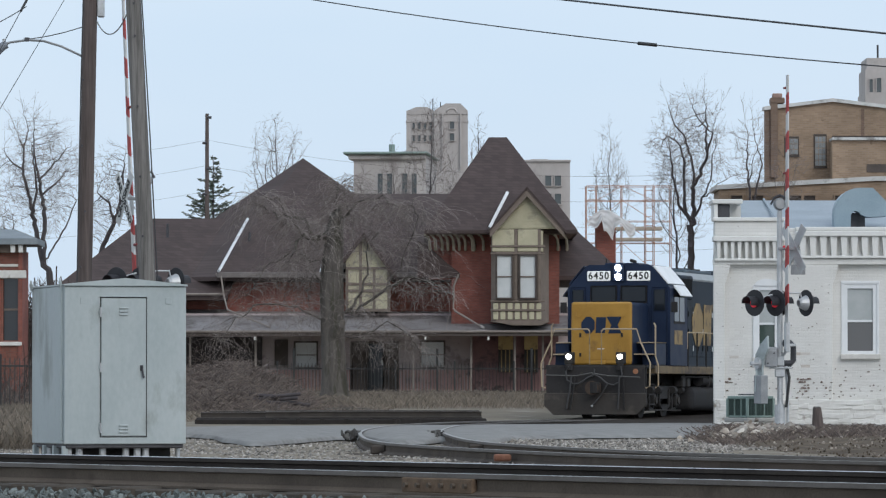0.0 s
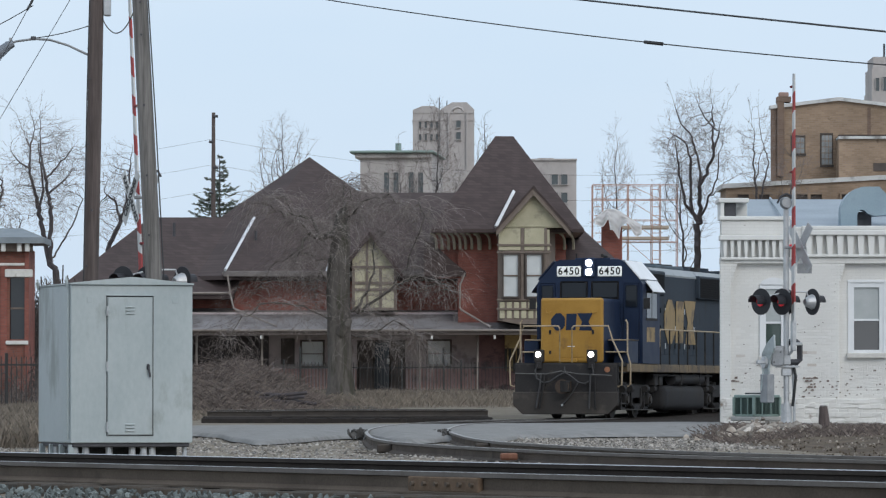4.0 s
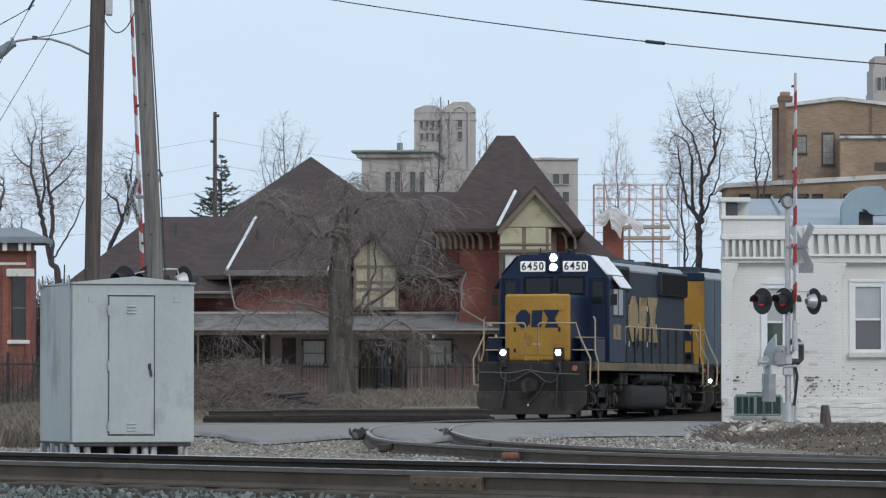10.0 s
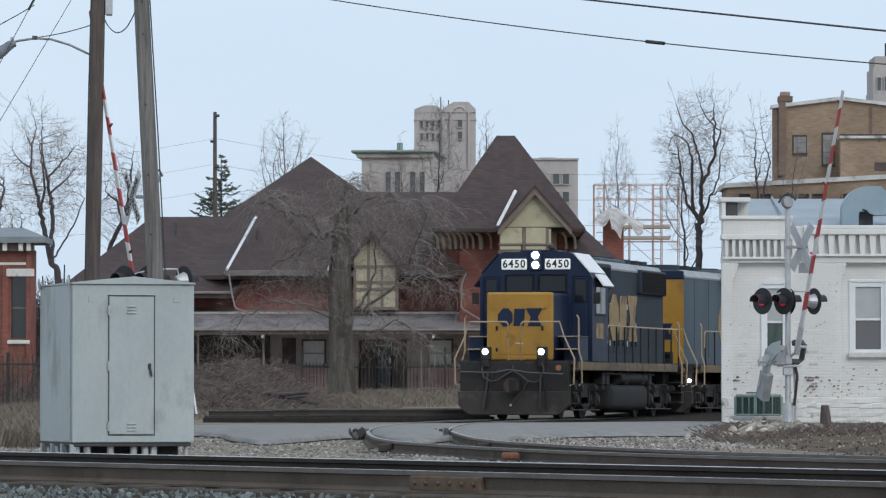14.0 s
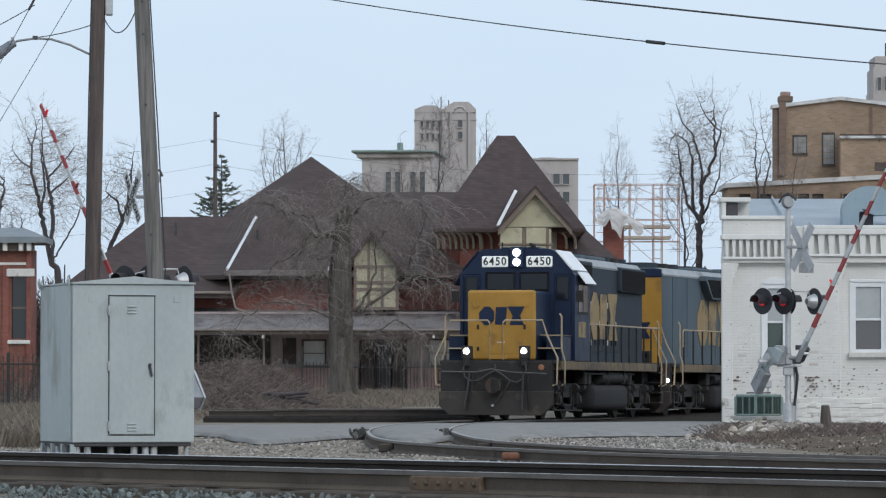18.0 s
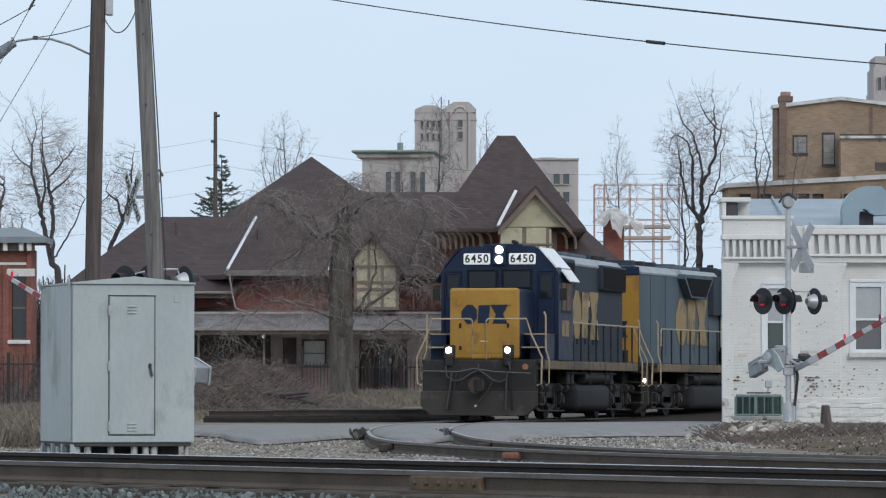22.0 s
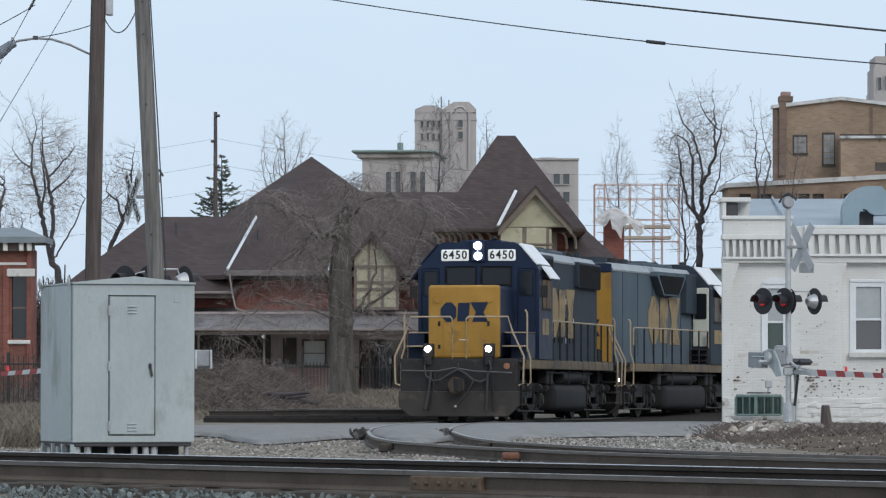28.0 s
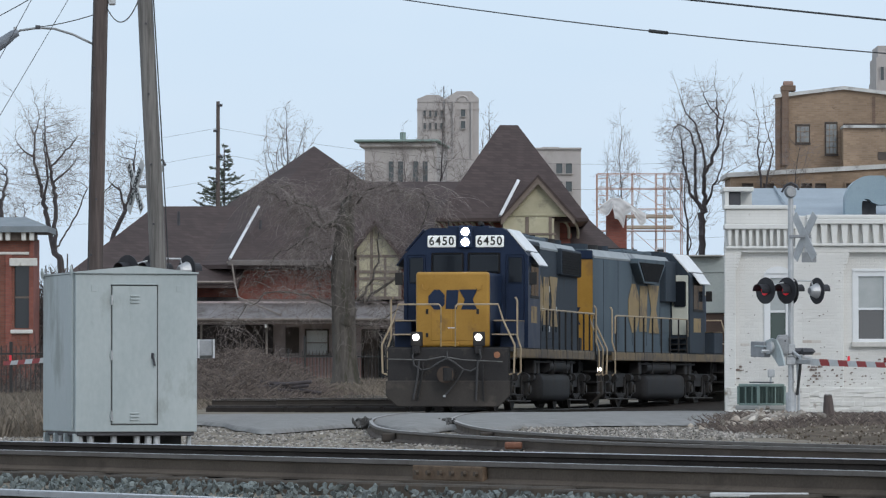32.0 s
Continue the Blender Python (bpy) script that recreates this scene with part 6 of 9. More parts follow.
# ---- rubble heap and stump post ----
def rubble():
    STONE = paint("broken_stone", (0.17, 0.138, 0.11), (0.42, 0.375, 0.325), 5, 0.95, 0, 0.5, 25, island=0.5)
    EARTH = paint("bare_brown_earth", (0.050, 0.039, 0.030), (0.135, 0.108, 0.082), 1.8, 0.95, 0, 0.7, 18, spec=0.05, island=0.35)
    bm = bmesh.new()
    xs, ys = [4.6 + i * 0.2 for i in range(60)], [63 + j * 1.0 for j in range(53)]

    def h(x, y):
        side = min(1, max(0, (x - 4.8) / 1.2))
        edge = max(0.0, min(1, (y - 64) / 26)) * max(0.0, min(1, (116 - y) / 10))
        return ground_z(x, y) - 0.03 + side * edge * (0.15 + 0.10 * noise.noise((x * 1.3, y * 0.35, 7)) + 0.05 * noise.noise((x * 4, y, 1)))
    grid = [[bm.verts.new((x, y, h(x, y))) for x in xs] for y in ys]
    for a, b in zip(grid, grid[1:]):
        for i in range(len(xs) - 1):
            bm.faces.new((a[i], a[i + 1], b[i + 1], b[i]))
    tagged(part("earth_bank", bm, EARTH, smooth=True), "low bank of bare brown earth with weeds", "earth bank", kind="structure")

    def place(rng):
        x, y = rng.normal(6.35, 0.55), rng.uniform(94, 106)
        return x * y / 103, y, h(x * y / 103, y) + abs(rng.normal(0, 0.05))
    stones("rubble", "heap of broken stone and earth beside the crossing signal", STONE, 260, place, 0.065, "rubble")

    def heap(rng):
        x, y = rng.normal(6.45, 0.42), rng.uniform(97, 104)
        return x * y / 103, y, h(x * y / 103, y) + abs(rng.normal(0.02, 0.04))
    stones("rubble", "large broken pieces of pale stone and concrete in the heap", paint("pale_broken_concrete", (0.20, 0.165, 0.135), (0.50, 0.46, 0.41), 4, 0.95, 0, 0.6, 18, island=0.55), 46, heap, 0.15, "rubble")
    def litter(rng):
        x, y = rng.uniform(4.4, 9.6), rng.uniform(64, 110)
        return x, y, h(x, y) + 0.01
    stones("rubble", "scattered small stones on the bare bank", STONE, 1100, litter, 0.024, "rubble")
    stones("clods", "dark clods of earth on the bare bank", EARTH, 1300, litter, 0.022, "earth")
    post = empty("stump_post", 7.512, 104, h(7.512, 104) - 0.02, 0, "short broken brown wooden post in the bank", "post")
    bm = bmesh.new()
    tube(bm, [(0, 0, -0.1), (0.0, 0, 0.03), (-0.02, 0, 0.12), (-0.025, 0, 0.30), (-0.04, 0, 0.56)], 0.15, 11, 0.085)
    for v in bm.verts:
        v.co += 0.03 * noise.noise_vector((v.co.x * 9, v.co.y * 9, v.co.z * 4))
    part("shaft", bm, POLE_BROWN, post)
    part("cap", rbox(-0.11, 0.04, -0.07, 0.07, 0.54, 0.58, 0.018, 1), POLE_GREY, post)
    return h


bank_z = rubble()


# ---- the old depot ----
RED_BRICK = brickwork("dark_red_brick", (0.235, 0.074, 0.054), (0.29, 0.10, 0.073), (0.20, 0.098, 0.082), blend=0.3)
SHINGLE = brickwork("brown_shingles", (0.058, 0.040, 0.038), (0.080, 0.057, 0.053), (0.050, 0.035, 0.033), 0.32, 0.12, bump=0.12, blend=0.12)
PORCH_ROOF = paint("grey_porch_roof", (0.15, 0.135, 0.135), (0.26, 0.245, 0.245), 0.9, 0.75, 0, 0.2, 12, (0.10, 0.085, 0.08), 0.58)
CREAM_WOOD = paint("faded_cream_wood", (0.42, 0.39, 0.27), (0.54, 0.50, 0.36), 2.0, 0.8, 0, 0.1, 25, (0.34, 0.31, 0.23), 0.62)
BROWN_WOOD = paint("brown_timber", (0.15, 0.12, 0.10), (0.225, 0.182, 0.152), 3, 0.85, 0, 0.2, 25)
DARK_PANEL = paint("dark_weathered_panel", (0.055, 0.045, 0.04), (0.105, 0.085, 0.075), 2, 0.85, 0, 0.2, 20)
SHADE_WHITE = paint("white_window_shade", (0.74, 0.76, 0.76), (0.82, 0.84, 0.84), 2, 0.7)
MAUVE = paint("mauve_grey_paint", (0.38, 0.32, 0.315), (0.50, 0.43, 0.42), 1.5, 0.85, 0, 0.15, 20, (0.21, 0.17, 0.165), 0.6)
PALE_BLOCK = paint("pale_trim_block", (0.34, 0.31, 0.29), (0.46, 0.43, 0.41), 5, 0.8)
FLASHING = paint("white_flashing", (0.66, 0.68, 0.70), (0.80, 0.82, 0.84), 3, 0.4, 0.2)
CURTAIN = paint("pale_window_shade", (0.52, 0.55, 0.55), (0.64, 0.66, 0.66), 2, 0.7)
DARK_GLASS = glass("dark_pane", (0.02, 0.022, 0.025), 0.08)
PIPE_BROWN = paint("brown_downpipe", (0.20, 0.17, 0.15), (0.29, 0.25, 0.22), 4, 0.6)


def hip_roof(parent, x0, x1, y0, y1, ze, ra, rb, ry, zr, material, name="roof", t=0.18, label=""):
    """A hipped roof as one solid: eaves rectangle, ridge from ra to rb at depth ry."""
    bm = bmesh.new()
    lo = [bm.verts.new((x, y, ze - t)) for x, y in ((x0, y0), (x1, y0), (x1, y1), (x0, y1))]
    hi = [bm.verts.new((x, y, ze)) for x, y in ((x0, y0), (x1, y0), (x1, y1), (x0, y1))]
    a = bm.verts.new((ra, ry, zr))
    b = bm.verts.new((rb, ry, zr)) if abs(rb - ra) > 0.01 else a
    bm.faces.new(lo[::-1])
    for i in range(4):
        bm.faces.new((lo[i], lo[(i + 1) % 4], hi[(i + 1) % 4], hi[i]))
    bm.faces.new((hi[0], hi[1], b, a) if a is not b else (hi[0], hi[1], a))
    bm.faces.new((hi[1], hi[2], b))
    bm.faces.new((hi[2], hi[3], a, b) if a is not b else (hi[2], hi[3], a))
    bm.faces.new((hi[3], hi[0], a))
    return part(name, bm, material, parent, label)


def depot_window(parent, x0, x1, z0, z1, y, pane, frame_mat=BROWN_WOOD, bars=0):
    win = part("window", boxes((x0 - 0.08, x0, y - 0.06, y + 0.1, z0 - 0.08, z1 + 0.08), (x1, x1 + 0.08, y - 0.06, y + 0.1, z0 - 0.08, z1 + 0.08), (x0, x1, y - 0.06, y + 0.1, z1, z1 + 0.08), (x0, x1, y - 0.08, y + 0.1, z0 - 0.08, z0)), frame_mat, parent)
    zm = (z0 + z1) / 2
    part("meeting_rail", boxes((x0, x1, y, y + 0.05, zm - 0.03, zm + 0.03)), BROWN_WOOD, win)
    part("pane", boxes((x0, x1, y + 0.03, y + 0.05, zm + 0.03, z1)), pane, win)
    part("pane", boxes((x0, x1, y + 0.04, y + 0.06, z0, zm - 0.03)), pane, win)
    for k in range(bars):
        x = x0 + (x1 - x0) * (k + 0.5) / bars
        part("security_bar", boxes((x - 0.015, x + 0.015, y - 0.05, y - 0.02, z0, z1 - 0.35)), FRAME_WHITE, win)
    return win


def depot():
    root = empty("depot", 0, 0, 0, 0, "old red brick railway depot with steep brown hipped roofs", "station building")
    # ground storey and upper walls
    g = 0.4
    low = [(-6.017, -5.116, 1.845, 2.893), (-0.585, 0.365, 1.845, 2.917), (-3.654, -1.559, 0.6, 2.966)]
    zw = 1.772
    bm = bmesh.new()
    wall(bm, -11.791, 6.237, zw, 4.159, 229, 229.4, [low[0], low[1], (low[2][0], low[2][1], zw, low[2][3])])
    part("wall_ground", bm, MAUVE, root, "mauve-grey painted wall under the porch")
    WAINSCOT = paint("dull_red_wainscot", (0.36, 0.215, 0.19), (0.50, 0.31, 0.275), 3, 0.9, 0, 0.2, 20, (0.12, 0.095, 0.088), 0.6)
    for a, b in ((-11.791, low[2][0]), (low[2][1], 6.237)):
        part("wainscot", boxes((a, b, 228.97, 229.4, g, zw)), WAINSCOT, root, "dull red boarded wainscot")
        part("wainscot_rail", boxes((a, b, 228.92, 228.97, zw - 0.05, zw)), MAUVE, root)
        x = a + 0.05
        while x < b - 0.1:
            if x > -7.406:
                part("batten", boxes((x, x + 0.05, 228.945, 228.97, g, zw - 0.06)), MAUVE, root)
                part("trim_block", boxes((x, x + 0.07, 228.90, 228.99, zw + 0.06, zw + 0.15)), PALE_BLOCK, root)
            x += 0.145
    part("wall_end", boxes((6.045, 6.291, 231.4, 245, g, 4.484)), RED_BRICK, root)
    part("wall_upper", boxes((-9.004, 1.272, 230, 244, 4.174, 5.789)), RED_BRICK, root, "red brick upper wall")
    part("wall_wing", boxes((-15.792, -8.975, 230.5, 243, g, 5.016)), RED_BRICK, root)
    part("frieze", boxes((-9.151, 1.37, 229.85, 230, 5.52, 5.74)), DARK_PANEL, root)
    for i in range(34):
        x = -8.906 + i * 0.30
        part("dentil", boxes((x, x + 0.14, 229.8, 230, 5.373, 5.545)), RED_BRICK, root)
    for w in low[:2]:
        depot_window(root, *w, 229.02, SHADE_WHITE, DARK_PANEL, 9)
    part("door_recess", boxes((low[2][0], low[2][1], 229.35, 229.4, 0.6, low[2][3])), DARK_PANEL, root)
    part("door_lintel", boxes((low[2][0] - 0.3, low[2][1] + 0.2, 228.9, 229.0, low[2][3], low[2][3] + 0.16)), MAUVE, root)
    for k in range(3):
        x = low[2][0] + 0.08 + k * 0.69
        part("door_leaf", rbox(x, x + 0.64, 229.2, 229.27, 0.62, low[2][3] - 0.1, 0.02, 1), DARK_GLASS if k == 1 else DARK_PANEL, root)
    part("notice", boxes((-2.339, -2.241, 229.15, 229.18, 1.918, 2.162)), SIGN_WHITE, root)
    # Dark sheet paints the shade inside the open left bay.
    part("porch_shade", boxes((-11.7, -7.45, 228.93, 228.98, g, 3.15)), paint("porch_bay_shade", (0.030, 0.026, 0.027), (0.07, 0.06, 0.06), 3, 0.9), root, "dark sheet standing in for shade in the open porch bay")
    part("wall_panel", rbox(-6.919, -6.334, 228.92, 229.0, zw + 0.15, 3.039, 0.02, 1), DARK_PANEL, root)
    YELLOWED = paint("yellowed_panel", (0.38, 0.27, 0.11), (0.52, 0.39, 0.19), 2.2, 0.8, 0, 0.1, 20, (0.17, 0.12, 0.06), 0.58)
    for a, b in ((896, 922), (942, 966)):
        x0, x1 = (a - 784) * 0.0243, (b - 784) * 0.0243
        panel = part("cream_panel", rbox(x0, x1, 228.6, 228.79, 2.60, 3.25, 0.02, 1), YELLOWED, root, "yellowed panel over a barred pane")
        part("lower_pane", rbox(x0, x1, 228.66, 228.79, 1.62, 2.59, 0.01, 1), DARK_PANEL, panel)
        for k in range(7):
            x = x0 + 0.03 + k * (x1 - x0 - 0.1) / 6
            part("panel_bar", boxes((x, x + 0.035, 228.6, 228.65, 1.62, 2.58)), YELLOWED if k % 2 else SIGN_BLACK, panel)
    for a in (350, 466, 745, 848, 925, 975):
        x = (a - 784) * 0.02404
        part("porch_post", rbox(x - 0.045, x + 0.045, 226.2, 226.29, g, 3.249, 0.01, 1), PIPE_BROWN, root)
    for a in (466, 767, 878):
        x = (a - 784) * 0.02404
        part("rafter_end", boxes((x - 0.04, x + 0.04, 225.1, 227.0, 2.984, 3.152)), WHITE_TRIM, root)
    # porch roof, a lean-to along the front
    bm = bmesh.new()
    prism(bm, [(225.2, 3.261), (225.2, 3.357), (231.2, 4.484), (231.2, 4.337)], "x", -13.199, 5.914)
    part("porch_roof", bm, PORCH_ROOF, root, "grey shallow porch roof")
    part("porch_fascia", boxes((-13.141, 5.888, 225.05, 225.2, 3.141, 3.357)), DARK_PANEL, root)
    part("porch_gutter", tubes(0.05, [(-13.141, 225.0, 3.333), (5.888, 225.0, 3.333)]), PIPE_BROWN, root)
    # roofs
    hip_roof(root, -16.858, -8.965, 228.6, 243, 4.915, -12.9, -7.6, 235, 8.45, SHINGLE, label="brown hipped wing roof")
    eaves = [(-9.428, 228.8), (1.608, 228.8), (1.608, 248), (-13.375, 248), (-13.637, 233.5)]
    bm = bmesh.new()
    lo = [bm.verts.new((x, y, 5.743 - 0.18)) for x, y in eaves]
    hi = [bm.verts.new((x, y, 5.743)) for x, y in eaves]
    top = bm.verts.new((-5.925, 238, 11.258))
    bm.faces.new(lo[::-1])
    for i in range(5):
        bm.faces.new((lo[i], lo[(i + 1) % 5], hi[(i + 1) % 5], hi[i]))
        bm.faces.new((hi[i], hi[(i + 1) % 5], top))
    part("roof", bm, SHINGLE, root, "steep brown pyramid roof")
    part("tower_flank", boxes((-0.28, 0.70, 227.25, 237, 5.6, 7.50)), RED_BRICK, root, "red brick flank of the tower")
    part("roof_hip", prism(bmesh.new(), [(-0.75, 7.25), (-0.28, 7.0), (0.55, 6.25), (1.05, 5.86), (1.05, 5.66), (-0.75, 5.66)], "y", 226.85, 227.25), SHINGLE, root)
    part("eave_board", rbox(-9.391, 0.876, 228.55, 228.75, 5.688, 5.931, 0.03, 2), paint("grey_eave_board", (0.13, 0.115, 0.11), (0.21, 0.19, 0.18), 3, 0.7, 0, 0.1), root, "weathered grey eave gutter")
    hip_roof(root, -5.457, 1.754, 228.83, 248, 5.743 + 0.005, -4.659, 1.671, 238, 9.663, SHINGLE)
    hip_roof(root, 2.961, 8.27, 229.5, 246, 5.789, 4.437, 5.068, 237, 9.121, SHINGLE, label="brown hipped end roof")
    part("flashing", tubes(0.075, [(-8.185, 232.0, 8.351), (-9.302, 228.4, 5.973)], sides=4), FLASHING, root, "white valley flashing")
    part("flashing", tubes(0.05, [(-4.872, 228.7, 6.254), (-4.945, 228.6, 5.865)], sides=4), FLASHING, root)
    part("gutter", tubes(0.06, [(-9.44, 228.65, 5.834), (1.241, 228.65, 5.834)]), PIPE_BROWN, root)
    part("gutter", tubes(0.06, [(-16.141, 228.5, 4.978), (-9.091, 228.5, 4.978)]), PIPE_BROWN, root)
    part("downpipe", tubes(0.04, [(-9.20, 228.3, 5.75), (-9.08, 228.2, 4.95), (-8.90, 227.5, 4.30), (-7.02, 225.9, 3.52)]), PIPE_BROWN, root, "brown bent downpipe")
    part("downpipe", tubes(0.045, [(1.00, 226.85, 5.80), (0.80, 226.85, 5.30), (0.78, 226.85, 4.35), (0.86, 226.6, 4.22), (2.04, 225.6, 3.50)]), PIPE_BROWN, root, "brown bent downpipe")
    part("pipe_collar", tubes(0.06, [(1.95, 225.68, 3.57), (2.08, 225.58, 3.49)]), PALE_BLOCK, root)
    # tower
    x0, x1, y0 = 0.7, 5.313, 227.0
    part("tower_wall", boxes((x0, x1, y0, 238, 3.211, 7.558)), RED_BRICK, root, "red brick tower wall")
    # The porch's shade on the lower wall is mixed into this maroon.
    part("tower_base", boxes((1.606, x1, 228.8, 238, g, 3.20)), paint("porch_shaded_maroon", (0.15, 0.082, 0.08), (0.25, 0.145, 0.138), 2, 0.9, 0, 0.2, 20, (0.06, 0.04, 0.04), 0.58), root, "dull maroon wall with the porch's shade in its colour")
    part("tower_band", boxes((x0 - 0.05, x1 + 0.05, y0 - 0.06, 238, 6.834, 7.027)), paint("corbel_red", (0.24, 0.075, 0.055), (0.32, 0.12, 0.09), 3, 0.85), root)
    hip_roof(root, -0.481, 6.059, 225.6, 239, 7.648, 2.335, 3.121, 231, 11.857, SHINGLE, "tower_roof", 0.14, "tall steep brown tower roof")
    part("tower_soffit", boxes((-0.337, 5.914, 225.8, 239, 7.48, 7.552)), BROWN_WOOD, root)
    BRACKET = paint("weathered_cream_bracket", (0.30, 0.27, 0.21), (0.44, 0.40, 0.31), 4, 0.8, 0, 0.1)
    for a in (774, 784, 796, 806, 816, 826, 837, 851, 869, 1001, 1017):
        x, r = (a - 784) * 0.0241, 0.085 if a == 851 else 0.052
        part("eave_bracket", tube(bmesh.new(), [(x - 0.20, 226.0, 7.47), (x - 0.10, 226.15, 7.43), (x - 0.01, 226.4, 7.27), (x + 0.02, 226.7, 7.05), (x + 0.02, 226.9, 6.84)], r, 6, r * 1.25), BRACKET, root, "curved cream eave bracket")
    # gabled bay
    yb = 225.0
    gable = bmesh.new()
    prism(gable, [(2.609, 7.689), (5.17, 7.689), (3.926, 9.173)], "y", yb, yb + 5)
    part("gable", gable, CREAM_WOOD, root, "cream boarded gable")
    for k in range(9):
        z = 7.737 + k * 0.14
        half = (9.173 - z) / (9.173 - 7.689) * 1.245
        part("gable_board", boxes((3.926 - half + 0.1, 3.926 + half - 0.1, yb - 0.03, yb, z, z + 0.11)), CREAM_WOOD, root)
    for s in (-1, 1):
        bm = bmesh.new()
        cx, zt, zb2 = 3.895, 9.349, 7.581
        prism(bm, [(cx, zt + 0.05), (cx + s * 1.577, zb2), (cx + s * 1.577, zb2 - 0.28), (cx, zt - 0.30)], "y", yb - 0.35, yb - 0.2)
        part("bargeboard", bm, BROWN_WOOD, root)
        bm = bmesh.new()
        prism(bm, [(cx, zt + 0.12), (cx + s * 1.673, zb2 + 0.0), (cx + s * 1.673, zb2 - 0.12), (cx, zt)], "y", yb - 0.4, yb + 5)
        part("gable_roof", bm, SHINGLE, root)
    part("flashing", tubes(0.09, [(3.088, 226.6, 9.283), (2.298, 225.4, 7.729)], sides=4), FLASHING, root, "white valley flashing")
    bx0, bx1 = 2.394, 4.596
    bay = [(bx0, 227.0), (bx0, yb + 0.2), (bx0 + 0.2, yb), (bx1 - 0.2, yb), (bx1 + 0.25, 226.2), (bx1 + 0.25, 227.0)]
    bm = bmesh.new()
    prism(bm, bay, "z", 3.764, 7.665)
    bay_body = part("bay", bm, BROWN_WOOD, root, "grey-brown timber bay window with cream panels")

    def cream(a, b, c, d):
        """A cream panel let into the bay's timber."""
        part("bay_panel", rbox(a, b, yb - 0.035, yb + 0.02, c, d, 0.02, 1), CREAM_WOOD, bay_body)
    for a, b in ((2.42, 3.36), (3.50, 4.38)):
        cream(a, b, 6.98, 7.66)
        cream(a, b, 6.72, 6.90)
    cream(4.46, 4.58, 6.98, 7.60)
    cream(4.46, 4.58, 6.72, 6.90)
    for c, d in ((4.27, 4.53), (3.84, 4.18)):
        for k in range(7):
            x = 2.46 + k * 0.305
            cream(x, x + 0.21, c, d)
    for z in (6.94, 6.63, 4.62, 4.23):
        part("bay_rail", rbox(bx0 - 0.06, bx1 + 0.06, yb - 0.09, yb, z - 0.035, z + 0.045, 0.012, 1), BROWN_WOOD, bay_body)
    for x in (3.43, 4.42):
        part("bay_post", boxes((x - 0.07, x + 0.06, yb - 0.06, yb, 4.66, 7.66)), BROWN_WOOD, bay_body)
    for a, b in ((894, 919), (935, 961)):
        depot_window(root, (a - 784) * 0.02394, (b - 784) * 0.02394, 4.769, 6.54, yb - 0.1, CURTAIN, DARK_PANEL)
    bm = bmesh.new()
    prism(bm, [(bx0 - 0.05, 3.764), (bx1 + 0.3, 3.764), (bx1 - 0.1, 3.596), (bx0 + 0.9, 3.596)], "y", yb - 0.05, 227)
    part("bay_foot", bm, BROWN_WOOD, root)
    # half-timbered cross gable in the middle
    yc = 228.2
    bm = bmesh.new()
    prism(bm, [(-3.832, 4.241), (-1.94, 4.241), (-1.94, 5.988), (-3.056, 7.491), (-3.832, 6.473)], "y", yc, yc + 5)
    part("cross_gable", bm, CREAM_WOOD, root, "cream half-timbered dormer gable")
    for a in (628, 652, 676, 702):
        part("timber", boxes(((a - 784) * 0.02426 - 0.06, (a - 784) * 0.02426 + 0.06, yc - 0.05, yc, 4.241, 6.133 if a != 652 else 7.225)), BROWN_WOOD, root)
    for b in (472, 500, 512, 546):
        part("timber", boxes((-3.832, -1.94, yc - 0.06, yc, 0.7 + (694 - b) * 0.02426 - 0.06, 0.7 + (694 - b) * 0.02426 + 0.06)), BROWN_WOOD, root)
    for s, xe, ze in ((-1, -4.172, 6.182), (1, -1.649, 5.745)):
        bm = bmesh.new()
        cx, zt = -3.056, 7.637
        prism(bm, [(cx, zt), (xe, ze), (xe, ze - 0.2), (cx, zt - 0.25)], "y", yc - 0.4, yc + 5)
        part("dormer_roof", bm, SHINGLE, root)
    # chimney wrapped in plastic
    part("chimney", rbox(7.25, 8.17, 240, 241, 6.0, 8.513, 0.03, 1), RED_BRICK, root, "red brick chimney")
    for a, b in ((310, 405), (455, 420)):
        part("roof_vent", disc(bmesh.new(), ((a - 784) * 0.0246, 231.5, 0.7 + (694 - b) * 0.0246), (0, 0, 1), 0.06, 0.6, 8), DARK, root)
    return root


depot()


def plastic_sheet():
    """White sheeting draped over the chimney and the scaffold boards, in folds."""
    bm = bmesh.new()
    cols, rows = 26, 14
    grid = []
    for j in range(rows):
        row = []
        for i in range(cols):
            u, v = i / (cols - 1), j / (rows - 1)
            x = 6.93 + u * 2.10
            top = 8.989 - max(0, u - 0.45) * 1.3 - max(0, 0.25 - u) * 1.5
            z = top - v * (0.35 + 0.35 * math.sin(u * 9) ** 2 + (0.6 if 0.3 < u < 0.55 else 0))
            y = 239.7 - 0.16 * math.sin(u * 16 + v * 3) * v - 0.3 * v + 0.12 * noise.noise((u * 6, v * 5, 2))
            row.append(bm.verts.new((x, y, z)))
        grid.append(row)
    for a, b in zip(grid, grid[1:]):
        for i in range(cols - 1):
            bm.faces.new((a[i], a[i + 1], b[i + 1], b[i]))
    bmesh.ops.solidify(bm, geom=bm.faces[:], thickness=0.02)
    tagged(part("plastic_sheet", bm, paint("milky_plastic", (0.78, 0.77, 0.76), (0.88, 0.87, 0.86), 2, 0.4, 0, 0.1), smooth=True), "white plastic sheet draped over the brick chimney", "plastic sheet")


plastic_sheet()


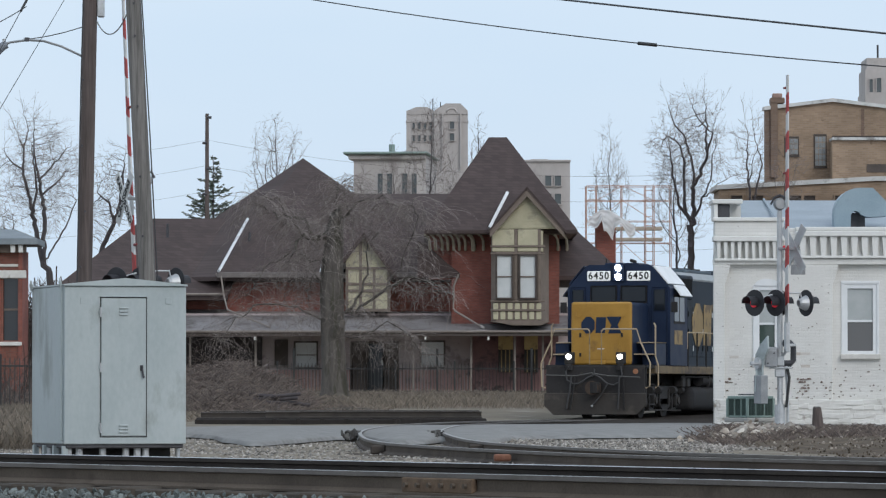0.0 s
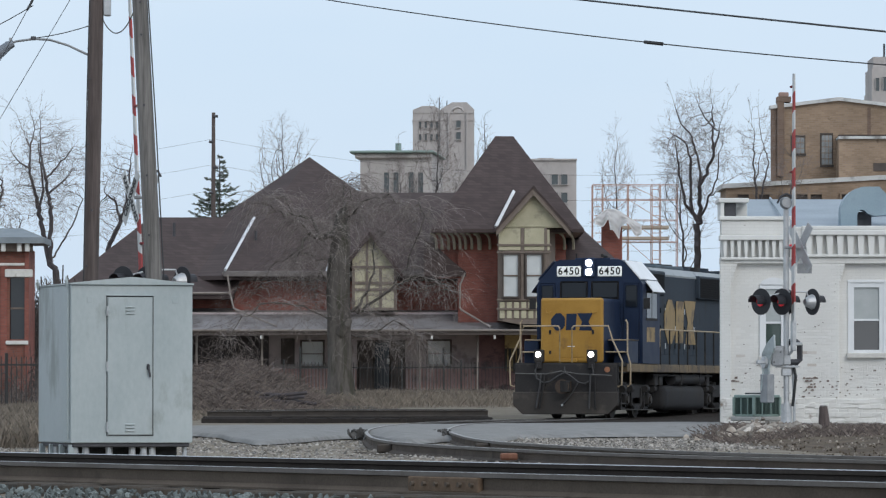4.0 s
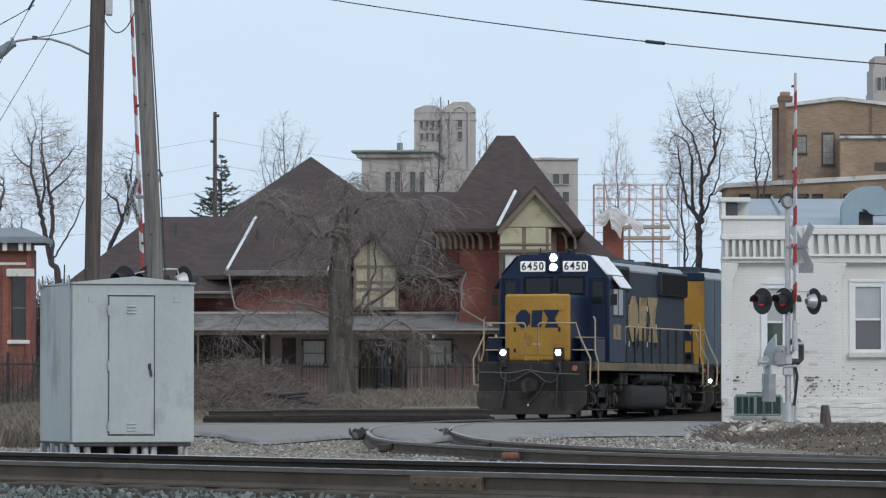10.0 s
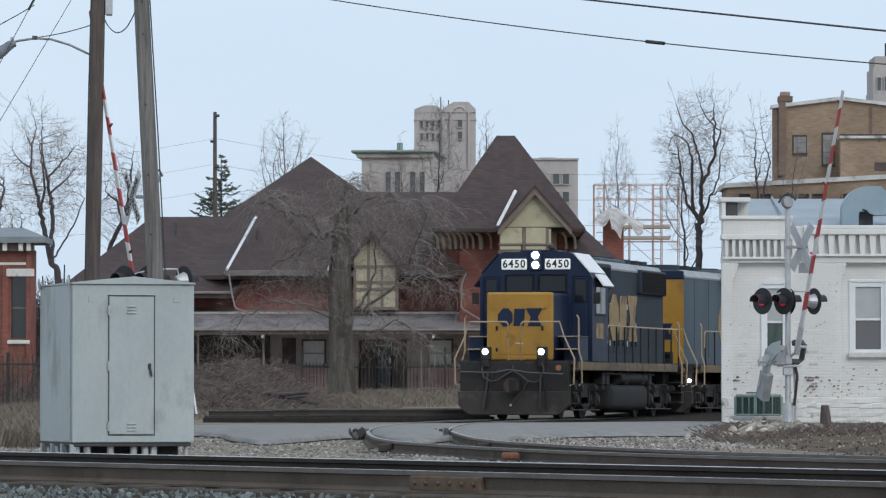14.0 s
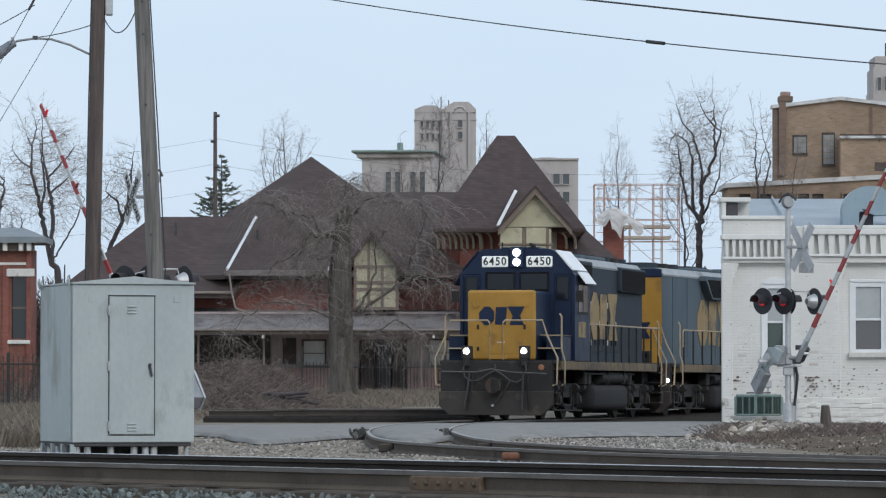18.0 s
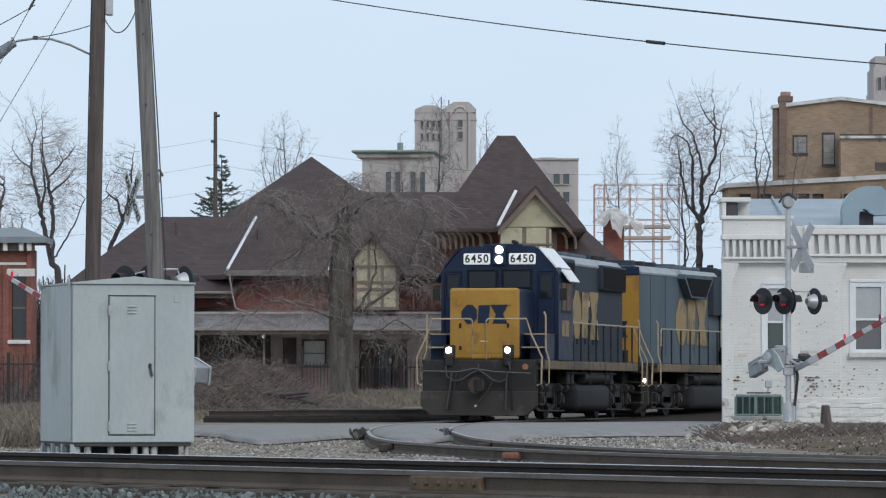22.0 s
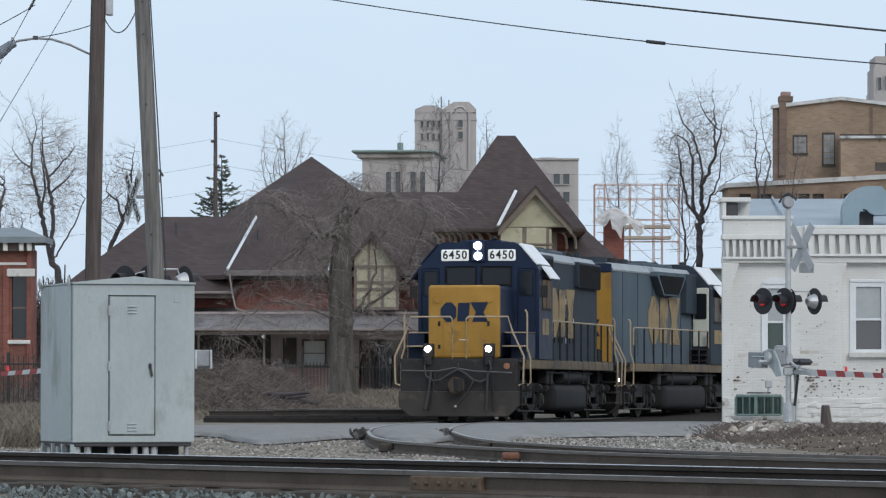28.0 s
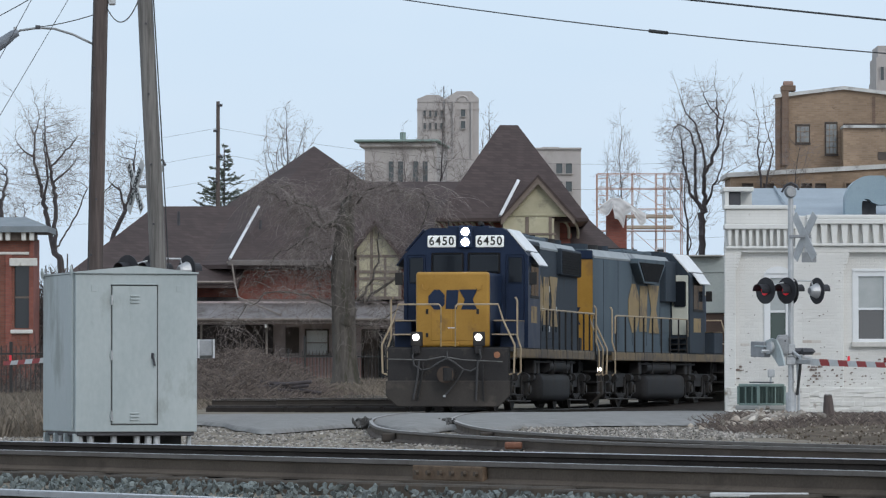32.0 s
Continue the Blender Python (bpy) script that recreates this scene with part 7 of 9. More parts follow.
def scaffold():
    RUSTY = paint("orange_scaffold_tube", (0.38, 0.20, 0.145), (0.54, 0.35, 0.27), 4, 0.7, 0.1)
    BOARD2 = paint("scaffold_board", (0.42, 0.35, 0.28), (0.56, 0.49, 0.41), 3, 0.85)
    root = empty("scaffold", 6.928, 243, 0.6, 0, "orange tubular scaffold with plank decks round the chimney", "scaffold")
    w, levels = 3.878, [0, 1.9, 3.8, 5.7, 7.0, 8.0, 9.541 - 0.6, 10.213 - 0.6]
    xs = [0, 0.12 * w, 0.42 * w, 0.70 * w, 0.8 * w, w]
    for x in xs:
        for y in (0, 1.5):
            part("standard", tubes(0.022, [(x, y, 0), (x, y, levels[-1])], sides=5), RUSTY, root)
    for z in levels[1:]:
        for y in (0, 1.5):
            part("ledger", tubes(0.017, [(0, y, z), (w, y, z)], sides=5), RUSTY, root)
        for x in xs:
            part("transom", tubes(0.016, [(x, 0, z), (x, 1.5, z)], sides=4), RUSTY, root)
    for a, b in zip(levels[2:], levels[3:]):
        part("brace", tubes(0.013, [(0.12 * w, 0, a), (0.42 * w, 0, b)], sides=4), RUSTY, root)
        part("brace", tubes(0.013, [(0.8 * w, 0, a), (0.42 * w, 0, b)], sides=4), RUSTY, root)
    for x in (0.06 * w, 0.74 * w):
        for k in range(22):
            part("rung", tubes(0.015, [(x - 0.15, 0, 1 + k * 0.4), (x + 0.15, 0, 1 + k * 0.4)], sides=4), RUSTY, root)
    for z in (levels[4] + 0.1, levels[5] - 0.4):
        part("plank", rbox(0.25 * w, 0.9 * w, 0.1, 1.4, z, z + 0.14, 0.01, 1), BOARD2, root, "weathered plank deck")


scaffold()


# ---- the small brick building by the fence ----
def brick_lodge():
    D = 160.0
    root = empty("brick_lodge", 0, 0, 0, 0, "small red brick building with bracketed cornice", "building")
    xr = -12.46
    holes = [(-13.004, -12.562, 2.3, 4.172), (-16.6, -16.0, 2.3, 4.172)]
    bm = bmesh.new()
    wall(bm, -20.0, xr, -0.1, 5.023, D, D + 0.4, holes)
    part("wall_front", bm, brickwork("orange_red_brick", (0.19, 0.068, 0.046), (0.245, 0.092, 0.064), (0.17, 0.095, 0.08), blend=0.35), root)
    part("wall_side", boxes((xr - 0.4, xr, D + 0.4, D + 2.7, -0.1, 5.023)), RED_BRICK, root)
    part("string_course", rbox(-20, xr + 0.02, D - 0.05, D + 0.02, 4.52, 4.60, 0.015, 1), WHITE_STONE, root)
    part("plinth", rbox(-20, xr + 0.04, D - 0.08, D + 0.02, -0.1, 1.1, 0.02, 1), RED_BRICK, root)
    for h in holes:
        part("window_pier", rbox(h[0] - 0.28, h[0] - 0.08, D - 0.05, D + 0.02, 1.1, 4.52, 0.01, 1), RED_BRICK, root)
        part("window_sill", rbox(h[0] - 0.12, h[1] + 0.12, D - 0.10, D + 0.05, h[2] - 0.16, h[2] - 0.04, 0.02, 1), WHITE_STONE, root)
        depot_window(root, *h, D + 0.15, DARK_GLASS)
        part("lintel", rbox(h[0] - 0.15, h[1] + 0.25, D - 0.12, D + 0.02, h[3], h[3] + 0.24, 0.03, 2), WHITE_STONE, root, "pale stone lintel")
    part("quoin", rbox(xr - 0.10, xr + 0.03, D - 0.06, D + 0.02, -0.1, 5.023, 0.01, 1), RED_BRICK, root)
    part("cornice", rbox(-20, -12.02, D - 0.45, D + 0.4, 5.245, 5.364, 0.03, 1), WHITE_TRIM, root)
    part("eave_board", rbox(-20, -12.34, D - 0.2, D + 0.4, 4.938, 5.245, 0.02, 1), BROWN_WOOD, root)
    for k in range(9):
        x = -12.46 - k * 0.36 + 0.12 * (k % 2)
        part("bracket", rbox(x - 0.07, x + 0.07, D - 0.38, D - 0.2, 4.938, 5.245, 0.02, 1), WHITE_TRIM, root)
    hip_roof(root, -20, -11.95, D - 0.5, D + 2.6, 5.364, -18, -12.75, D + 1.3, 5.69, paint("grey_slate_sheet", (0.16, 0.19, 0.21), (0.26, 0.29, 0.31), 2, 0.6, 0.1, 0.3, 14), label="flat grey metal roof")


brick_lodge()


# ---- iron fences ----
def iron_fence(x0, x1, y0, y1, h, label, tall=()):
    root = empty("iron_fence", x0, y0, ground_z(x0, y0), math.degrees(math.atan2(y1 - y0, x1 - x0)), label, "fence")
    n = math.hypot(x1 - x0, y1 - y0)
    for z in (0.2, h - 0.25):
        part("fence_rail", boxes((0, n, -0.02, 0.02, z, z + 0.045)), SIGN_BLACK, root)
    for x in tall:
        part("tall_post", rbox(x - 0.045, x + 0.045, -0.045, 0.045, -0.2, 1.95, 0.01, 1), SIGN_BLACK, root)
    k = 0
    me = mesh_of("picket", boxes((-0.011, 0.011, -0.011, 0.011, 0.03, h)), SIGN_BLACK)
    post = mesh_of("fence_post", rbox(-0.04, 0.04, -0.04, 0.04, -0.2, h + 0.1, 0.01, 1), SIGN_BLACK)
    while k * 0.14 < n:
        ob = new("picket" if k % 17 else "fence_post", me if k % 17 else post)
        ob.parent = root
        ob.location = (k * 0.14, 0, 0)
        k += 1


iron_fence(-6.352, 5.0, 214, 214, 1.35, "black iron picket fence in front of the depot", (0.66, 6.44, 10.24))
iron_fence(-16.5, -10.701, 145, 147, 1.75, "black iron picket fence beside the brick building")


# ---- distant buildings ----
PALE_STONE = paint("pale_limestone", (0.385, 0.356, 0.342), (0.49, 0.456, 0.438), 0.35, 0.85, 0, 0.05, 3, (0.28, 0.255, 0.24), 0.64, 0.5)
VERDIGRIS = paint("green_copper_cornice", (0.20, 0.27, 0.25), (0.28, 0.35, 0.32), 0.4, 0.7)
FAR_GLASS = glass("far_pane", (0.07, 0.085, 0.09), 0.2)
TAN_BRICK = brickwork("tan_brown_brick", (0.255, 0.178, 0.118), (0.325, 0.232, 0.158), (0.28, 0.21, 0.16), worn=(0.17, 0.118, 0.082), worn_at=0.64, blend=0.25, worn_scale=1.4)


def far_window(parent, x0, x1, z0, z1, y, m=None, surround=PALE_STONE, glass=FAR_GLASS):
    """A window let into a far wall: pale surround, dark pane, sill."""
    w = x1 - x0
    t = w * 0.12
    rows = ((x0 - t, x0, y - 0.15, y + 0.1, z0, z1), (x1, x1 + t, y - 0.15, y + 0.1, z0, z1), (x0 - t, x1 + t, y - 0.15, y + 0.1, z1, z1 + t), (x0 - t, x1 + t, y - 0.25, y + 0.1, z0 - t, z0))
    bm = boxes(*rows)
    if m is not None:
        bm.transform(m)
    win = part("window", bm, surround, parent)
    bm = boxes((x0, x1, y - 0.04, y + 0.02, z0, z1), )
    if m is not None:
        bm.transform(m)
    part("pane", bm, glass, win)
    return win


def stone_tower():
    D = 480.0
    k = D / 9400
    root = empty("stone_tower", 0, 0, 0, 0, "tall pale stone tower block far behind the depot", "tower block")
    xa, xc, xb = -2.604, -0.102, 2.962
    zt = 26.079
    part("wall_left", boxes((xa, xc, D + 0.4, D + 9, 0.5, zt)), PALE_STONE, root)
    part("wall_right", boxes((xc, xb, D, D + 9, 0.5, zt)), PALE_STONE, root)
    for a, b, peak, y in ((xa, xc, 186, D + 0.35), (xc, xb, 180, D - 0.1)):
        bm = bmesh.new()
        w = b - a
        zp = 0.7 + (694 - peak) * k
        prism(bm, [(a, zt - 0.1), (b, zt - 0.1), (b, zt + 0.2), (a + w * 0.78, zp), (a + w * 0.35, zp), (a, zt + 0.2)], "y", y, y + 3)
        part("parapet_gable", bm, PALE_STONE, root)
    part("string_course", boxes((xa - 0.04, xc, D + 0.33, D + 9, zt - 0.8, zt - 0.68), ), PALE_STONE, root)
    part("string_course", boxes((xc, xb + 0.04, D - 0.07, D + 9, zt - 0.8, zt - 0.68), ), PALE_STONE, root)
    for i in range(4):
        for b in (214, 236):
            x = -2.043 + i * 10 * k
            far_window(root, x, x + 4.2 * k, 0.7 + (694 - b - 11) * k, 0.7 + (694 - b) * k, D + 0.4)
    for b in (212, 233):
        far_window(root, 1.328, 1.736, 0.7 + (694 - b - 13) * k, 0.7 + (694 - b) * k, D)
    part("pilaster", boxes((0.613, 0.766, D - 0.3, D, 0.5, zt)), PALE_STONE, root)
    part("pilaster", boxes((2.247, 2.4, D - 0.3, D, 0.5, zt)), PALE_STONE, root)
    part("arch_band", tubes(0.12, [((813 + 9 * math.cos(a) - 784) * k, D - 0.1, 0.7 + (694 - 196 + 7 * math.sin(a)) * k) for a in [math.pi * i / 8 for i in range(9)]], sides=4), PALE_STONE, root)
    for i in range(3):
        part("roof_mast", tubes(0.045, [(-0.204 + i * 0.7, D + 5, zt), (-0.204 + i * 0.7, D + 5, zt + 1.6 - i * 0.3)], sides=4), DARK, root)


stone_tower()


def cornice_building():
    D = 420.0
    root = empty("stone_building", 0, 0, 0, 0, "pale stone building with green copper cornice far behind the depot", "building")
    turn = Matrix.Translation((-6.434, D, 0)) @ Matrix.Rotation(radians(-4), 4, "Z")
    w, zt = 5.719, 19.555
    bm = boxes((0, w, 0, 12, 0.5, zt))
    bm.transform(turn)
    part("wall", bm, PALE_STONE, root)
    bm = rbox(-0.8, w + 0.2, -0.8, 12, zt + 0.05, zt + 0.26, 0.08, 1)
    bm.transform(turn)
    part("cornice", bm, VERDIGRIS, root, "green copper cornice")
    bm = rbox(-0.4, w, -0.4, 12, zt - 0.35, zt + 0.05, 0.08, 1)
    bm.transform(turn)
    part("cornice_bed", bm, PALE_STONE, root)
    for i in range(4):
        a = 1.9 + i * 0.75 + (0.45 if i > 1 else 0)
        far_window(root, a, a + 0.40, 15.9, 18.1, 0, turn)
    part("vent", disc(bmesh.new(), (-3.44, D + 3, zt + 0.6), (0, 0, 1), 0.25, 0.8, 10), VERDIGRIS, root)
    # stepped block between this building and the tower
    part("annexe", boxes((-0.899, 3.124, 445, 455, 0.5, 19.352)), PALE_STONE, root)
    for b in (302, 324):
        far_window(root, -0.473, -0.047, 0.7 + (694 - b - 16) * 445 / 9400, 0.7 + (694 - b) * 445 / 9400, 445)


cornice_building()


def plain_block():
    D = 460.0
    k = D / 9400
    root = empty("stone_block", 0, 0, 0, 0, "pale stone office block with paired windows behind the depot", "building")
    part("wall", boxes((7.145, 11.696, D, D + 10, 0.5, 20.813)), PALE_STONE, root)
    part("parapet", boxes((7.145, 11.745, D - 0.2, D + 10, 20.813, 20.96)), PALE_STONE, root)
    part("roof_hut", boxes((8.368, 9.836, D + 3, D + 6, 20.96, 21.155)), PALE_STONE, root)
    for a in (948, 979, 996):
        for b in (308, 340, 372):
            far_window(root, (a - 784) * k, (a + 11 - 784) * k, 0.7 + (694 - b - 18) * k, 0.7 + (694 - b) * k, D)


plain_block()


GLASS_BLOCK = paint("dusty_glass_block", (0.17, 0.18, 0.18), (0.33, 0.34, 0.34), 3.5, 0.4, 0, 0.1)
GREY_COPING = paint("weathered_grey_coping", (0.46, 0.455, 0.44), (0.62, 0.615, 0.60), 2, 0.85, 0, 0.2, 20, (0.25, 0.24, 0.23), 0.6)
BURNT_BRICK = brickwork("burnt_brown_brick", (0.165, 0.108, 0.078), (0.215, 0.145, 0.105), (0.18, 0.135, 0.11), blend=0.3)


def brown_block():
    D = 190.0
    k = D / 9400
    root = empty("brown_brick_building", 0, 0, 0, 0, "tall tan-brown brick building with flat roofs behind the trees", "building")
    xl, xr = 11.804, 24.0
    back = xl * (D + 12) / D + 0.3
    bm = bmesh.new()
    prism(bm, [(xl, D), (xr, D), (xr, D + 12), (back, D + 12)], "z", 0.6, 10.887)
    part("wall", bm, TAN_BRICK, root)
    bm = bmesh.new()
    prism(bm, [(xl, 10.887), (xr, 10.887), (xr, 10.968), (15.847, 11.049), (14.23, 11.251), (xl, 10.968)], "y", D, D + 0.6)
    part("gable_top", bm, TAN_BRICK, root)
    for a, b, c, d in ((1366, 186, 1488, 171), (1488, 171, 1620, 187)):
        bm = bmesh.new()
        prism(bm, [((a - 784) * k, 0.7 + (694 - b) * k), ((c - 784) * k, 0.7 + (694 - d) * k), ((c - 784) * k, 0.7 + (694 - d - 6) * k), ((a - 784) * k, 0.7 + (694 - b - 6) * k)], "y", D - 0.15, D + 0.8)
        part("coping", bm, GREY_COPING, root, "weathered grey coping")
    part("chimney_breast", rbox(12.006, 12.269, D - 0.16, D + 0.3, 8.421, 11.13, 0.02, 1), BURNT_BRICK, root, "dark red-brown chimney breast")
    part("chimney", rbox(12.006, 12.512, D - 0.18, D + 0.6, 11.089, 11.291, 0.02, 1), BURNT_BRICK, root)
    part("chimney_pot", rbox(12.087, 12.431, D - 0.1, D + 0.4, 11.291, 11.45, 0.03, 2), paint("pale_clay_pot", (0.30, 0.20, 0.165), (0.38, 0.27, 0.23), 3, 0.9, 0, 0.2), root)
    part("corner_pier", rbox(11.804 - 0.01, 12.006, D - 0.04, D + 0.2, 8.26, 10.928, 0.01, 1), BURNT_BRICK, root)
    for a, b, c, d in ((1457, 238, 1476, 291), (1405, 242, 1427, 271)):
        x0, x1, z0, z1 = (a - 784) * k, (c - 784) * k, 0.7 + (694 - d) * k, 0.7 + (694 - b) * k
        win = part("window", boxes((x0 - 0.05, x0, D - 0.02, D + 0.1, z0, z1), (x1, x1 + 0.03, D - 0.02, D + 0.1, z0, z1), (x0 - 0.05, x1 + 0.03, D - 0.03, D + 0.1, z1, z1 + 0.07), (x0 - 0.05, x1 + 0.05, D - 0.06, D + 0.1, z0 - 0.08, z0)), DARK_PANEL, root)
        n = 5 if d - b > 40 else 3
        for j in range(n):
            for q in range(3):
                part("pane", rbox(x0 + (x1 - x0) * q / 3 + 0.008, x0 + (x1 - x0) * (q + 1) / 3 - 0.008, D - 0.015, D + 0.01, z0 + (z1 - z0) * j / n + 0.012, z0 + (z1 - z0) * (j + 1) / n - 0.012, 0.006, 1), GLASS_BLOCK, win)
    part("stain", boxes((15.25, 15.37, D - 0.012, D - 0.004, 9.917, 10.90)), BURNT_BRICK, root)
    # side wing in front, with its own parapet and dark opening
    part("wing_wall", boxes((14.135, xr, D - 1.2, D, 0.6, 9.708)), TAN_BRICK, root)
    part("wing_coping", rbox(14.115, xr, D - 1.35, D, 9.715, 9.808, 0.01, 1), GREY_COPING, root)
    part("wing_upstand", boxes((14.195, xr, D - 0.5, D - 0.1, 9.808, 9.909)), DARK_PANEL, root)
    part("dark_opening", boxes((15.361, xr, D - 1.24, D - 1.19, 8.582, 8.863)), DARK_PANEL, root)
    # lower range, running across
    part("range_wall", boxes((9.913, xr, 185, 188.7, 0.6, 7.864)), TAN_BRICK, root)
    bm = bmesh.new()
    prism(bm, [(9.913, 7.80), (xr, 7.80), (xr, 8.24), (15.43, 8.18), (9.913, 7.86)], "y", 184.996, 188.7)
    part("range_gable", bm, TAN_BRICK, root)
    bm = bmesh.new()
    prism(bm, [(9.762, 7.81), (15.43, 8.12), (xr, 8.18), (xr, 8.336), (15.43, 8.277), (9.762, 7.965)], "y", 184.9, 188.8)
    part("range_coping", bm, GREY_COPING, root)
    for i, a in enumerate((1308, 1345, 1385, 1412, 1437, 1492, 1544)):
        far_window(root, (a - 784) * 0.01968, (a + 20 - 784) * 0.01968, 6.85, 7.60, 185, None, TAN_BRICK, DARK_PANEL)


brown_block()


def right_tower():
    D = 520.0
    root = empty("setback_tower", 0, 0, 0, 0, "pale stepped stone tower top far away", "tower block")
    for i, (a, b, z0, z1) in enumerate(((1546, 1640, 0, 160), (1548, 1630, 160, 118), (1552, 1620, 118, 97))):
        part("stage", boxes(((a - 784) * 0.05532, (b - 784) * 0.05532, D + i, D + 9, 0.5 if not i else 0.7 + (694 - z0) * 0.05532, 0.7 + (694 - z1) * 0.05532)), PALE_STONE, root)
    far_window(root, 42.651, 42.983, 30.13, 31.568, D + 0.9)
    far_window(root, 43.37, 43.813, 30.13, 31.679, D + 0.9)
    part("mast", tubes(0.1, [(43.813, D + 5, 33.726), (43.813, D + 5, 35.219)], sides=4), DARK, root)


right_tower()
far_pole = empty("utility_pole", -11.604, 270, 0.6, 0, "tall dark utility pole with insulators behind the depot", "utility pole")
part("shaft", tube(bmesh.new(), [(0, 0, 0), (0, 0, 14.947 - 0.6)], 0.15, 8, 0.09), POLE_BROWN, far_pole)
for i in range(4):
    part("insulator", disc(bmesh.new(), (0.12 * (-1) ** i, -0.1, 14.746 - 0.6 - i * 1.3), (1, 0, 0), 0.07, 0.22, 8), DARK, far_pole)


# ---- bare winter trees ----
BARK = paint("grey_brown_bark", (0.046, 0.040, 0.044), (0.096, 0.084, 0.086), 4, 0.95, 0, 0.6, 25, stretch_z=0.3)
TWIG = paint("pale_brown_twigs", (0.145, 0.124, 0.116), (0.25, 0.218, 0.202), 4, 0.95, 0, 0.2)
DEAD_BARK = paint("mossy_grey_dead_bark", (0.060, 0.053, 0.048), (0.155, 0.138, 0.122), 5, 0.95, 0, 1.0, 24, (0.06, 0.056, 0.042), 0.56, 0.16)


class Sticks:
    """Collects many tapered sticks as plain vertex and face lists."""
    def __init__(self):
        self.v, self.f = [], []

    def add(self, pts, r0, r1, sides):
        base = len(self.v)
        n = len(pts)
        for i, p in enumerate(pts):
            d = (pts[min(i + 1, n - 1)] - pts[max(i - 1, 0)])
            d = d.normalized() if d.length > 1e-6 else Vector((0, 0, 1))
            s = d.cross(Vector((0, 1, 0.1))).normalized()
            u = s.cross(d)
            r = r0 + (r1 - r0) * i / (n - 1)
            for k in range(sides):
                a = 2 * math.pi * k / sides
                self.v.append(p + s * (math.cos(a) * r) + u * (math.sin(a) * r))
        for i in range(n - 1):
            for k in range(sides):
                a, b = base + i * sides + k, base + i * sides + (k + 1) % sides
                self.f.append((a, b, b + sides, a + sides))

    def build(self, name, material, parent, label=""):
        me = bpy.data.meshes.new(name)
        me.from_pydata([tuple(p) for p in self.v], [], self.f)
        me.materials.append(material)
        ob = new(name, me)
        ob.parent = parent
        return tagged(ob, label)


def grow(rnd, wood, twigs, pos, way, length, r, level, depth, droop, spread, thin):
    n = 6 if level < 2 else 4
    pts, p, d = [pos], pos.copy(), way.normalized()
    for i in range(n):
        d = (d + Vector((rnd.gauss(0, 0.06 if level == 0 else 0.17), rnd.gauss(0, 0.06 if level == 0 else 0.17), rnd.gauss(0, 0.10) + (0.03 if level == 0 else 0.075)))).normalized()
        p = p + d * (length / n)
        pts.append(p)
    end = max(r * 0.14, 0.003)
    (wood if level < 2 else twigs).add(pts, r, end, 7 if level == 0 else 5 if level == 1 else 3)
    if level >= depth:
        return
    kids = rnd.randint(6, 8) if level == 0 else rnd.randint(4, 5) if level < depth - 1 else rnd.randint(3, 5)
    for k in range(kids):
        u = rnd.uniform(0.25, 0.97) if level else 0.42 + 0.55 * (k + rnd.random()) / kids
        i = min(int(u * n), n - 1)
        q = pts[i].lerp(pts[i + 1], u * n - i)
        a = rnd.uniform(0, 2 * math.pi)
        axis = (pts[i + 1] - pts[i]).normalized()
        side = axis.orthogonal().normalized()
        side.rotate(Matrix.Rotation(a, 3, axis))
        w = axis * (1.05 - spread * 0.4) + side * rnd.uniform(0.5, 1.0) * spread
        grow(rnd, wood, twigs, q, w, length * rnd.uniform(0.45, 0.66) * (1.0 if level else 1.25 - 0.5 * u), max(r * (1 - 0.82 * u) * rnd.uniform(0.6, 0.85), thin), level + 1, depth, droop, spread, thin)


